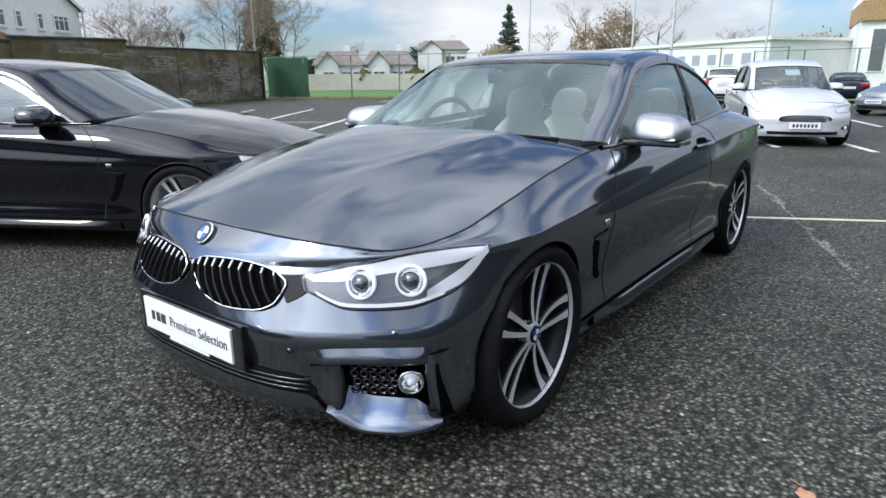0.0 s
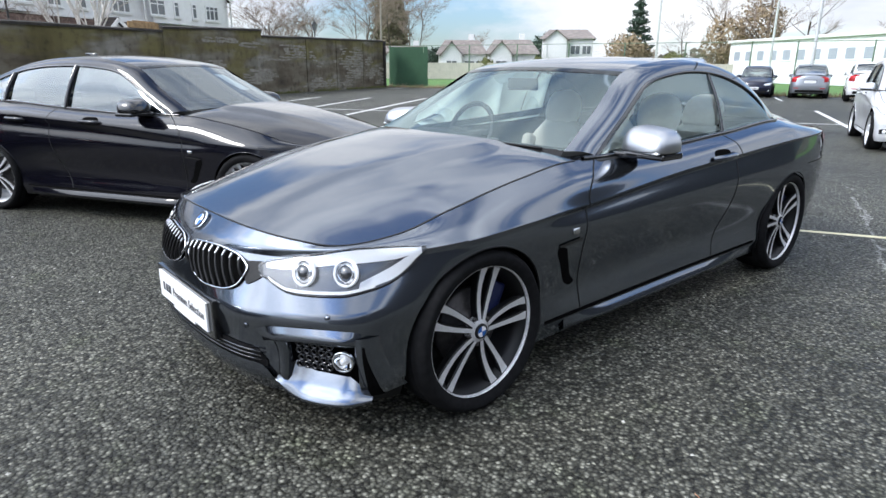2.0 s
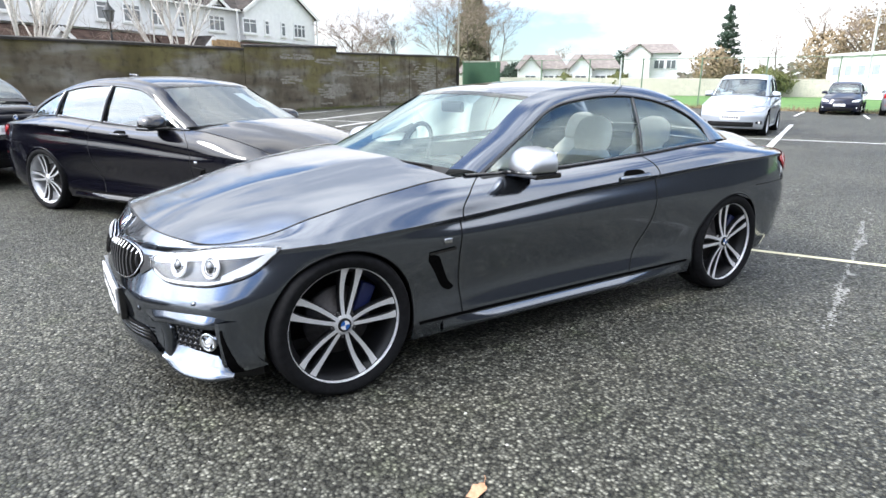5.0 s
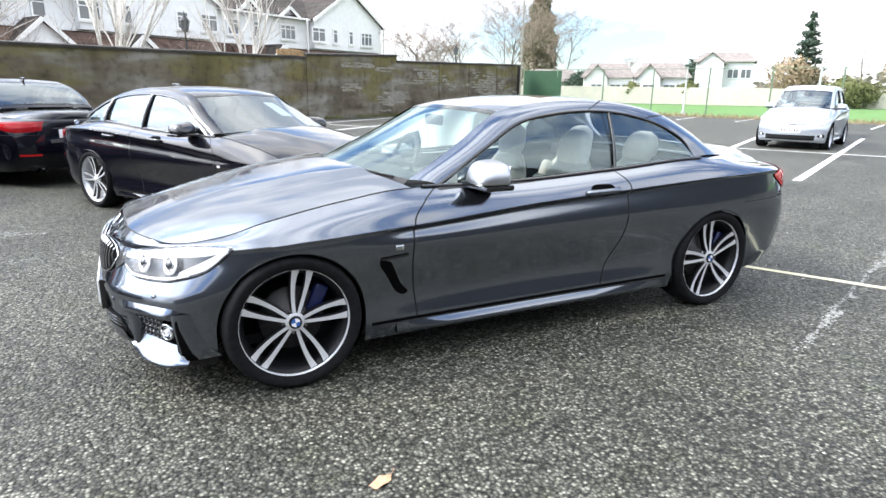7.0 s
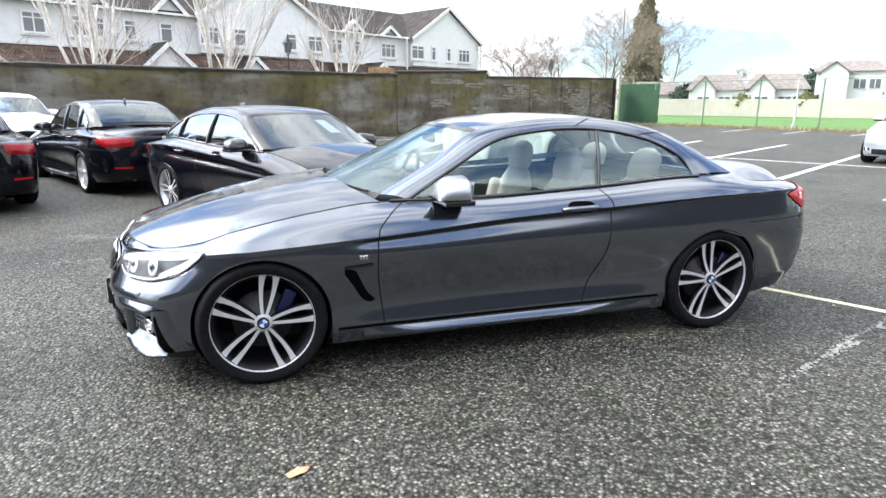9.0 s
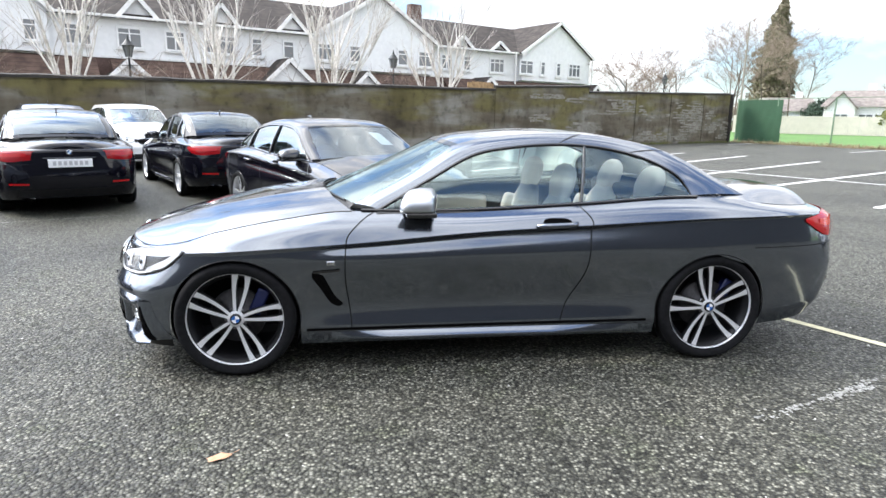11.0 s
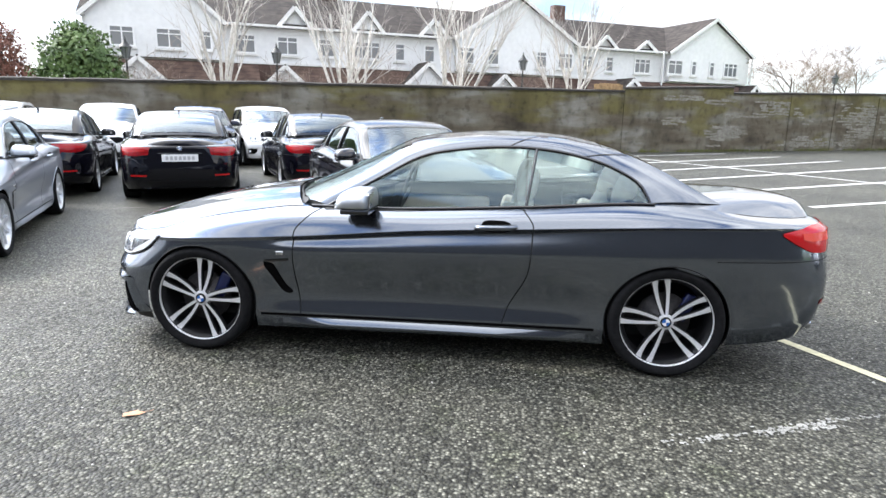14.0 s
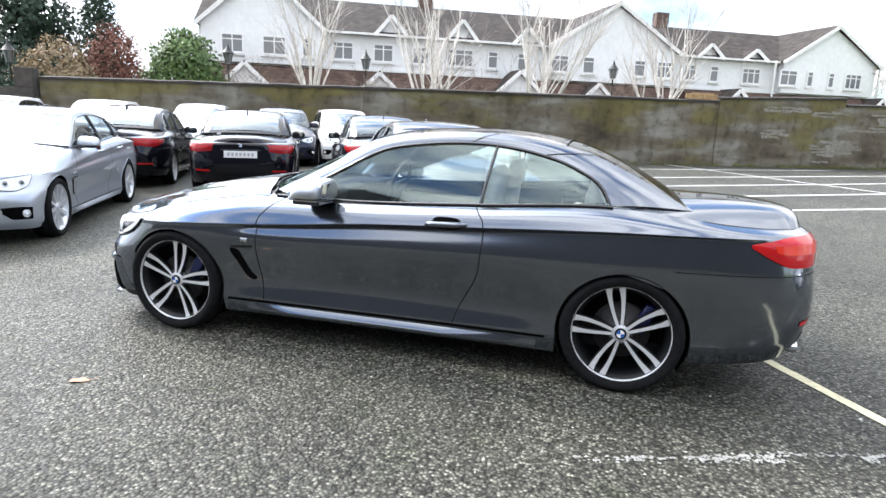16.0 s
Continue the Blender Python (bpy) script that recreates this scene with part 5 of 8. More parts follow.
    cw = np.stack([ws[0] + [-0.10, 0, -0.03], ws[0] + [-0.03, 0, -0.028], ws[0] + [0, 0, 0.004]], 0)
    mesh_ob("cowl", warp(cw.reshape(-1, 3)), grid_faces(3, 15, flip=True), BLACK_TRIM, root)
    for y0, y1 in ((-0.15, -0.62), (0.45, -0.1)):
        wip = np.array([[np.interp(y, ws[0, :, 1], ws[0, :, 0]) - 0.012, y, np.interp(y, ws[0, :, 1], ws[0, :, 2]) + 0.004] for y in np.linspace(y0, y1, 8)])
        tube("wiper", warp(wip), 0.006, BLACK_TRIM, root, sides=5)
    hd = np.stack([ws[-1] + [0.0, 0, 0.003], ws[-1] * 0.93 + ws[-2] * 0.07 + [0, 0, 0.003], ws[-1] * 0.2 + ws[-2] * 0.8 + [0, 0, 0.002]], 0)
    mesh_ob("screen_band", warp(hd.reshape(-1, 3)), outward(hd, grid_faces(3, 15), MID), GLASS_DARK, root)
    # mirrors
    for s in (-1, 1):
        cap = np.zeros((21, 28, 3))
        for i, e in enumerate(np.linspace(-math.pi / 2, math.pi / 2, 21)):
            for k, a_ in enumerate(np.arange(28) / 28 * 2 * math.pi):
                ce, se = max(0.0, math.cos(e)) ** 0.50, math.copysign(abs(math.sin(e)) ** 0.80, math.sin(e))
                ca, sa = math.copysign(abs(math.cos(a_)) ** 0.55, math.cos(a_)), math.copysign(abs(math.sin(a_)) ** 0.55, math.sin(a_))
                up_ = se * (0.098 if se > 0 else 0.016)
                cap[i, k] = (1.05 + ce * ca * (0.055 if ca > 0 else 0.140) + 0.10 * max(0.0, up_) - 0.02 * ce * sa, -0.912 - ce * sa * 0.130, 0.955 + up_ * (1 + 0.12 * ce * -sa))
        v = cap.reshape(-1, 3)
        f = outward(v, [(i * 28 + k, i * 28 + (k + 1) % 28, i * 28 + 28 + (k + 1) % 28, i * 28 + 28 + k) for i in range(20) for k in range(28)], np.array([1.03, -0.905, 0.97]))
        if s > 0:
            v, f = mirror_y(v), [tuple(q)[::-1] for q in f]
        mir = mesh_ob("door_mirror", warp(v), f, SATIN if hero else (paint if trim != "dark" else GLOSS_BLACK), root, "satin silver mirror cap" if hero else "")
        bm = box_bm([(1.02, s * 0.912, 0.929, 0.165, 0.235, 0.030), (0.99, s * 0.80, 0.925, 0.12, 0.12, 0.030, 0, 0, s * -12)], 0.010)
        for q in bm.verts:
            q.co = Vector(warp([q.co])[0])
        part("mirror_foot", bm, GLOSS_BLACK, mir)
        if hero:
            bm = box_bm([(0.927, s * 0.935, 0.949, 0.022, 0.165, 0.010, 0, 0, s * 9)], 0.005)
            part("mirror_indicator", bm, LAMP_BACK, mir)
        bm = box_bm([(1.101, s * 0.905, 0.992, 0.008, 0.165, 0.085, 0, 5, 0)], 0.003)
        for q in bm.verts:
            q.co = Vector(warp([q.co])[0])
        part("mirror_glass", bm, CHROME, mir)
    if trim in ("dark", "plain"):
        v, f = rounded_box(0.14, 0.02, 0.06, 0.009, 2)
        v[:, 0] += np.where(v[:, 2] > 0, 0.04, 0)
        xa = 2.35
        mesh_ob("aerial_fin", warp(v + [xa, 0, np.interp(xa, ic[:, 0], ic[:, 2]) + shape["crown"] + 0.02]), f, GLOSS_BLACK, root)
    # handles
    for hx in ((1.815,) if roof == "coupe" else (1.55, 2.40)):
        for s in (-1, 1):
            u = ring.u_of_x(hx)
            py = ring.col(u, 0.85)[1]
            pts_h = [(hx - 0.115, py + 0.0, 0.842), (hx - 0.09, py - 0.022, 0.846), (hx, py - 0.034, 0.850), (hx + 0.08, py - 0.028, 0.853), (hx + 0.115, py, 0.855)]
            hp = spline3(pts_h, 12) * [1, -s, 1]
            tv, tf = tube_data(hp, np.array([0.014] + [0.0175] * 10 + [0.014]), 8)
            mesh_ob("door_handle", warp(tv), tf, paint, root)
            ov = lambda q: math.sqrt(max(0.0, 1 - (2 * q - 1) ** 4))
            # hollow behind the handle: its shade as a near-black oval on the skin
            gcup, _ = ring.patch(ring.u_of_x(hx - 0.088), ring.u_of_x(hx + 0.088), lambda q: 0.852 - 0.032 * ov(q), lambda q: 0.852 + 0.034 * ov(q), 20, 6, 0.0025)
            gcup = gcup.reshape(-1, 3) * [1, -s, 1]
            mesh_ob("handle_cup", warp(gcup), outward(gcup, grid_faces(20, 6), MID), DEEP_BLACK, root)
    # wheels
    hz = 0.329 * (1 if wheels in ("double", "twin") else 0.97)
    for s in (-1, 1):
        wheel(root, (0, s * 0.787 * wide, hz), s, wheels, spins[0], r=hz + 0.003, detail=fine > 0.7)
        wheel(root, (wb, s * 0.79 * wide, hz), s, wheels, spins[1], r=hz + 0.003, detail=fine > 0.7)
    # cabin
    sc = seats or INTERIOR
    tub = box_bm([(1.75, 0, 0.30, 2.3, 1.40, 0.03)])
    for q in tub.verts:
        q.co = Vector(warp([q.co])[0])
    part("cabin_floor", tub, CARPET, root)
    ps = box_bm([(2.80, 0, 0.93, 0.42, 1.36, 0.10)], 0.03)
    for q in ps.verts:
        q.co = Vector(warp([q.co])[0])
    part("parcel_shelf", ps, INTERIOR, root, smooth=False)
    shelf = box_bm([(0.70, 0, 0.84, 0.42, 1.40, 0.18), (0.92, 0.36, 0.90, 0.16, 0.40, 0.10)], 0.03)
    for q in shelf.verts:
        q.co = Vector(warp([q.co])[0])
    part("dashboard", shelf, INTERIOR, root, smooth=False)
    card = rounded_box(1.55, 0.05, 0.48, 0.02, 2)
    both("door_card", card[0] + [1.55, -0.78, 0.68], card[1], INTERIOR, root, warp)
    if seats:
        arm = rounded_box(0.75, 0.07, 0.16, 0.03, 2)
        both("arm_rest", arm[0] + [1.35, -0.735, 0.74], arm[1], CREAM, root, warp)
    for y in (-0.37, 0.37):
        seat(root, 1.59, y, sc)
    for y in (-0.34, 0.34):
        seat(root, 2.14, y, sc, w=0.5, recline=20, rear=True)
    th = np.linspace(0, 2 * np.pi, 25)[:-1]
    sw = np.stack([1.10 + 0.06 * np.sin(th), 0.37 + 0.18 * np.cos(th), 0.93 + 0.165 * np.sin(th)], -1)
    v, f = tube_data(sw, 0.015, 7, closed=True)
    mesh_ob("steering_wheel", warp(v), f, INTERIOR, root)
    tube("steering_spoke", warp([(1.10, 0.20, 0.94), (1.08, 0.37, 0.92), (1.10, 0.54, 0.94)]), 0.018, INTERIOR, root)
    tube("steering_column", warp([(1.08, 0.37, 0.92), (0.80, 0.37, 0.82)]), 0.04, INTERIOR, root)
    v, f = rounded_box(0.03, 0.22, 0.065, 0.014, 3)
    mesh_ob("rear_view_mirror", warp(v + [1.15, 0, shape["i"][2][2] - 0.07]), f, INTERIOR, root)
    front_face(root, ring, warp, paint, trim)
    flank(root, ring, warp, paint, trim)
    rear_face(root, ring, warp, paint, trim, roof)
    return root, ring, warp

# ---- ground, walls and surroundings ----
U30, N30 = np.array([0.866, 0.5, 0.0]), np.array([-0.5, 0.866, 0.0])
WALL_AT = np.array([25.2, 34.6, 0.0])


def frame_at(origin, degrees):
    return pose(origin[0], origin[1], origin[2], 0, 0, degrees)


def node_mat(name):
    m = bpy.data.materials.new(name)
    m.use_nodes = True
    n, l = m.node_tree.nodes, m.node_tree.links
    return m, n, l, n["Principled BSDF"]


def ramp_node(n, stops):
    r = n.new("ShaderNodeValToRGB")
    e = r.color_ramp.elements
    while len(e) < len(stops):
        e.new(0.5)
    for el, (p, c) in zip(e, stops):
        el.position, el.color = p, (*c, 1)
    return r


def asphalt_mat():
    """Worn stone-chip asphalt: single chips, binder between them, worn and damp patches."""
    m, n, l, b = node_mat("worn chip asphalt")
    geo = n.new("ShaderNodeNewGeometry")
    vor = n.new("ShaderNodeTexVoronoi")
    vor.inputs["Scale"].default_value, vor.inputs["Randomness"].default_value = 64, 1
    l.new(geo.outputs["Position"], vor.inputs["Vector"])
    sep = n.new("ShaderNodeSeparateColor")
    l.new(vor.outputs["Color"], sep.inputs[0])
    chip = ramp_node(n, [(0.0, (0.024, 0.0235, 0.0195)), (0.45, (0.088, 0.087, 0.072)), (0.80, (0.148, 0.147, 0.124)), (0.97, (0.28, 0.276, 0.236))])
    l.new(sep.outputs[0], chip.inputs[0])
    gap = ramp_node(n, [(0.25, (1, 1, 1)), (0.62, (0.24, 0.24, 0.23))])
    l.new(vor.outputs["Distance"], gap.inputs[0])
    chips = n.new("ShaderNodeMix")
    chips.data_type, chips.blend_type = "RGBA", "MULTIPLY"
    chips.inputs[0].default_value = 1
    l.new(chip.outputs[0], chips.inputs[6])
    l.new(gap.outputs[0], chips.inputs[7])
    wide = n.new("ShaderNodeTexNoise")
    wide.inputs["Scale"].default_value, wide.inputs["Detail"].default_value = 0.55, 5
    l.new(geo.outputs["Position"], wide.inputs["Vector"])
    patch = ramp_node(n, [(0.32, (0.62, 0.62, 0.60)), (0.5, (0.95, 0.95, 0.93)), (0.66, (1.18, 1.17, 1.13))])
    l.new(wide.outputs[0], patch.inputs[0])
    mul = n.new("ShaderNodeMix")
    mul.data_type, mul.blend_type = "RGBA", "MULTIPLY"
    mul.inputs[0].default_value = 1
    l.new(chips.outputs[2], mul.inputs[6])
    l.new(patch.outputs[0], mul.inputs[7])
    mid = n.new("ShaderNodeTexNoise")
    mid.inputs["Scale"].default_value, mid.inputs["Detail"].default_value = 4, 6
    l.new(geo.outputs["Position"], mid.inputs["Vector"])
    moss = ramp_node(n, [(0.55, (1, 1, 1)), (0.75, (0.82, 0.88, 0.72))])
    l.new(mid.outputs[0], moss.inputs[0])
    mul2 = n.new("ShaderNodeMix")
    mul2.data_type, mul2.blend_type = "RGBA", "MULTIPLY"
    mul2.inputs[0].default_value = 1
    l.new(mul.outputs[2], mul2.inputs[6])
    l.new(moss.outputs[0], mul2.inputs[7])
    l.new(mul2.outputs[2], b.inputs["Base Color"])
    rg = n.new("ShaderNodeMapRange")
    rg.inputs[1].default_value, rg.inputs[2].default_value, rg.inputs[3].default_value, rg.inputs[4].default_value = 0.0, 1.0, 0.45, 0.8
    l.new(sep.outputs[1], rg.inputs[0])
    l.new(rg.outputs[0], b.inputs["Roughness"])
    b.inputs["Specular IOR Level"].default_value = 0.28
    bp = n.new("ShaderNodeBump")
    bp.inputs["Strength"].default_value, bp.inputs["Distance"].default_value = 0.9, 0.008
    bp.invert = True
    l.new(vor.outputs["Distance"], bp.inputs["Height"])
    l.new(bp.outputs[0], b.inputs["Normal"])
    return m


def old_wall_mat():
    """Old rendered wall: weathered plaster, moss, dark run-off and patches of bared stone."""
    m, n, l, b = node_mat("weathered rendered wall")
    geo = n.new("ShaderNodeTexCoord")
    co = geo.outputs["Object"]

    def noise_tex(scale, detail, stretch=None):
        t = n.new("ShaderNodeTexNoise")
        t.inputs["Scale"].default_value, t.inputs["Detail"].default_value = scale, detail
        if stretch:
            mp = n.new("ShaderNodeMapping")
            mp.inputs["Scale"].default_value = stretch
            l.new(co, mp.inputs[0])
            l.new(mp.outputs[0], t.inputs["Vector"])
        else:
            l.new(co, t.inputs["Vector"])
        return t
    base = noise_tex(0.85, 6, (0.42, 1, 1.7))
    c1 = ramp_node(n, [(0.34, (0.075, 0.060, 0.040)), (0.45, (0.125, 0.105, 0.072)), (0.54, (0.155, 0.138, 0.104)), (0.60, (0.205, 0.192, 0.160)), (0.70, (0.25, 0.24, 0.21))])
    l.new(base.outputs[0], c1.inputs[0])
    mossn = noise_tex(0.55, 5, (0.6, 1, 2.4))
    mossr = ramp_node(n, [(0.50, (0, 0, 0)), (0.62, (0.85, 0.85, 0.85))])
    sepz = n.new("ShaderNodeSeparateXYZ")
    l.new(co, sepz.inputs[0])
    up = n.new("ShaderNodeMapRange")
    up.inputs[1].default_value, up.inputs[2].default_value, up.inputs[3].default_value, up.inputs[4].default_value = 1.2, 2.4, -0.06, 0.09
    l.new(sepz.outputs[2], up.inputs[0])
    moss_sum = n.new("ShaderNodeMath")
    l.new(mossn.outputs[0], moss_sum.inputs[0])
    l.new(up.outputs[0], moss_sum.inputs[1])
    l.new(moss_sum.outputs[0], mossr.inputs[0])
    mx = n.new("ShaderNodeMix")
    mx.data_type = "RGBA"
    l.new(mossr.outputs[0], mx.inputs[0])
    l.new(c1.outputs[0], mx.inputs[6])
    mx.inputs[7].default_value = (0.130, 0.112, 0.036, 1)
    runs = noise_tex(0.5, 5, (1.6, 1, 0.5))
    rr = ramp_node(n, [(0.34, (0.62, 0.60, 0.55)), (0.50, (1, 1, 1))])
    l.new(runs.outputs[0], rr.inputs[0])
    mu = n.new("ShaderNodeMix")
    mu.data_type, mu.blend_type = "RGBA", "MULTIPLY"
    mu.inputs[0].default_value = 1
    l.new(mx.outputs[2], mu.inputs[6])
    l.new(rr.outputs[0], mu.inputs[7])
    fine = noise_tex(3.2, 9)
    fr = ramp_node(n, [(0.33, (0.62, 0.61, 0.58)), (0.45, (0.95, 0.95, 0.95)), (0.62, (1.08, 1.08, 1.08))])
    l.new(fine.outputs[0], fr.inputs[0])
    mu2 = n.new("ShaderNodeMix")
    mu2.data_type, mu2.blend_type = "RGBA", "MULTIPLY"
    mu2.inputs[0].default_value = 1
    l.new(mu.outputs[2], mu2.inputs[6])
    l.new(fr.outputs[0], mu2.inputs[7])
    l.new(mu2.outputs[2], b.inputs["Base Color"])
    b.inputs["Roughness"].default_value = 0.92
    bp = n.new("ShaderNodeBump")
    bp.inputs["Strength"].default_value, bp.inputs["Distance"].default_value = 0.6, 0.03
    l.new(fine.outputs[0], bp.inputs["Height"])
    l.new(bp.outputs[0], b.inputs["Normal"])
    return m


def tile_mat(name, dark, light):
    """Roof tiles in level courses."""
    m, n, l, b = node_mat(name)
    geo = n.new("ShaderNodeTexCoord")
    mp = n.new("ShaderNodeMapping")
    l.new(geo.outputs["Object"], mp.inputs[0])
    sep = n.new("ShaderNodeSeparateXYZ")
    l.new(mp.outputs[0], sep.inputs[0])
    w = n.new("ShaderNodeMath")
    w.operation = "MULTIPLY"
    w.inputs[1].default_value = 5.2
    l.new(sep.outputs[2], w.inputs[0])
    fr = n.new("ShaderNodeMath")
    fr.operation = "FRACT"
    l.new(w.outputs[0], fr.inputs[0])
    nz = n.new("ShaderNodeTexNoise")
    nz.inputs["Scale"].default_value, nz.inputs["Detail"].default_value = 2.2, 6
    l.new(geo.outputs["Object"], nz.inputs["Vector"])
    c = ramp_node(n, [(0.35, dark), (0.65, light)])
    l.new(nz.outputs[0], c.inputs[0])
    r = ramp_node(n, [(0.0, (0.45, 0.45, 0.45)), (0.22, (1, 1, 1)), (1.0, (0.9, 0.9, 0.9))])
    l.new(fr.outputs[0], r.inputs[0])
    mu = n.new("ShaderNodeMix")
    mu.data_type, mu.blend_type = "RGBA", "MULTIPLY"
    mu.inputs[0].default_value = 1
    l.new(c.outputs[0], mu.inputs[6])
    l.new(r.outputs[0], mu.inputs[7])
    l.new(mu.outputs[2], b.inputs["Base Color"])
    b.inputs["Roughness"].default_value = 0.8
    b.inputs["Specular IOR Level"].default_value = 0.2
    bp = n.new("ShaderNodeBump")
    bp.inputs["Strength"].default_value, bp.inputs["Distance"].default_value = 0.8, 0.03
    l.new(fr.outputs[0], bp.inputs["Height"])
    l.new(bp.outputs[0], b.inputs["Normal"])
    return m


ASPHALT = asphalt_mat()
OLD_WALL = old_wall_mat()
TILES = tile_mat("brown roof tiles", (0.030, 0.025, 0.022), (0.070, 0.058, 0.051))
TILES_PALE = tile_mat("pale far roof tiles", (0.19, 0.165, 0.15), (0.29, 0.255, 0.235))
TILES_RED = tile_mat("red brown porch tiles", (0.065, 0.042, 0.034), (0.125, 0.082, 0.064))
COPING = mat("dark coping stone", (0.055, 0.048, 0.04), 0.9, noise_scale=6, vary=0.6, bump=0.5, big=0.8)
GRASS = mat("grass", (0.10, 0.21, 0.045), 0.9, noise_scale=9, second=(0.05, 0.12, 0.022), bump=0.6, big=0.25)
LINE_WHITE = mat("worn white road paint", (0.80, 0.80, 0.77), 0.7, noise_scale=28, second=(0.42, 0.42, 0.40), bump=0.3, big=2)
LINE_WORN = mat("worn thin road paint", (0.36, 0.36, 0.34), 0.75, noise_scale=60, second=(0.16, 0.16, 0.15), bump=0.3, big=3)
LINE_YELLOW = mat("pale yellow road paint", (0.74, 0.69, 0.45), 0.7, noise_scale=28, second=(0.5, 0.46, 0.32), bump=0.3, big=2)
RENDER = mat("white house render", (0.80, 0.80, 0.79), 0.85, noise_scale=3, vary=0.12, bump=0.1, big=0.5)
BRICK = mat("dark red brick", (0.15, 0.092, 0.074), 0.85, noise_scale=14, vary=0.45, bump=0.3, big=1)
WHITE_PVC = mat("white window frame", (0.80, 0.80, 0.79), 0.4, noise_scale=4, vary=0.05)
PANE = mat("dark window pane", (0.13, 0.14, 0.15), 0.08, spec=0.8)
PANE_PALE = mat("pale reflecting pane", (0.35, 0.38, 0.42), 0.1, spec=0.8)
FASCIA = mat("white fascia board", (0.78, 0.77, 0.74), 0.6, noise_scale=5, vary=0.12)
IRON = mat("black lamp iron", (0.02, 0.022, 0.022), 0.5, 0.3, noise_scale=20, vary=0.3)
GREEN_POST = mat("green fence paint", (0.14, 0.21, 0.13), 0.6, noise_scale=8, vary=0.3)
WIRE = mat("green fence wire", (0.07, 0.11, 0.07), 0.6, 0.2)
NETTING = mat("green screening net", (0.028, 0.085, 0.04), 0.85, noise_scale=18, vary=0.4, bump=0.4, big=0.8)
GALV = mat("grey white pole paint", (0.60, 0.61, 0.60), 0.5, 0.2, noise_scale=4, vary=0.15)
BIRCH = mat("birch bark", (0.80, 0.78, 0.73), 0.8, noise_scale=14, second=(0.45, 0.41, 0.36), big=2)
BARK = mat("brown bark", (0.13, 0.10, 0.075), 0.9, noise_scale=10, vary=0.5, bump=0.4)
TWIG = mat("bare twigs", (0.31, 0.24, 0.19), 0.9, noise_scale=5, vary=0.4)
TWIG_PALE = mat("pale birch twigs", (0.62, 0.57, 0.52), 0.9, noise_scale=5, vary=0.4)
IVY = mat("ivy leaves", (0.105, 0.105, 0.055), 0.7, noise_scale=3, second=(0.20, 0.155, 0.105), big=0.5)
LEAF = mat("evergreen leaves", (0.13, 0.20, 0.055), 0.55, noise_scale=2.5, second=(0.05, 0.10, 0.025), big=0.8)
LEAF_DARK = mat("dark conifer leaves", (0.022, 0.05, 0.026), 0.7, noise_scale=2.5, vary=0.4, big=0.8)
LEAF_RED = mat("red brown leaves", (0.23, 0.10, 0.07), 0.8, noise_scale=3, vary=0.5, big=0.8)
LEAF_TAN = mat("tan winter leaves", (0.36, 0.27, 0.16), 0.8, noise_scale=3, vary=0.5, big=0.8)
LEAF_OLIVE = mat("olive hedge leaves", (0.16, 0.17, 0.05), 0.8, noise_scale=3, vary=0.5, big=0.8)
CREAM_WALL = mat("cream garden wall", (0.58, 0.54, 0.46), 0.9, noise_scale=2, vary=0.2, big=0.3)
TIMBER = mat("orange weathered timber", (0.42, 0.27, 0.13), 0.8, noise_scale=8, vary=0.4)

# one sheet of ground out to the horizon, the car park lies on it
bm = bmesh.new()
bmesh.ops.create_grid(bm, x_segments=8, y_segments=8, size=1500)
for q in bm.verts:
    q.co.z = -0.03
ob = part("ground", bm, GRASS, None)
tagged(ob, "grass field reaching out to the horizon", "ground", kind="structure")


def flat_poly(name, pts, z, material, thick=0.0, parent=None):
    v = [(x, y, z) for x, y in pts]
    k = len(v)
    f = [tuple(range(k))]
    if thick:
        v += [(x, y, z - thick) for x, y in pts]
        f += [(i, i + k, (i + 1) % k + k, (i + 1) % k) for i in range(k)]
    return mesh_ob(name, v, f, material, parent, smooth=False)


FENCE_A, FENCE_B = np.array([25.6, 34.9]), np.array([35.0, 11.0])
lot = [(-50, -9), (25.7, 34.9), (35.3, 11.0), (45, -30), (20, -70), (-60, -60)]
ob = flat_poly("pavement", lot, 0.0, ASPHALT, 0.2)
tagged(ob, "dark worn stone-chip asphalt of the car park", "asphalt", kind="structure")

# unseen grey sheet behind the wall, added so grass bounces no green onto the houses
BOUNCE_GREY = mat("neutral grey bounce ground", (0.20, 0.19, 0.18), 0.9, noise_scale=5, vary=0.3, bump=0.2, big=0.3)
ob = flat_poly("bounce_ground", [(25.3, 35.4), (-52, -9.2), (-78, 36), (-1, 80), (40, 80)], -0.012, BOUNCE_GREY, 0.1)
tagged(ob, "unseen grey ground behind the boundary wall, added for neutral bounce light", "paving", kind="structure")

# painted bay lines


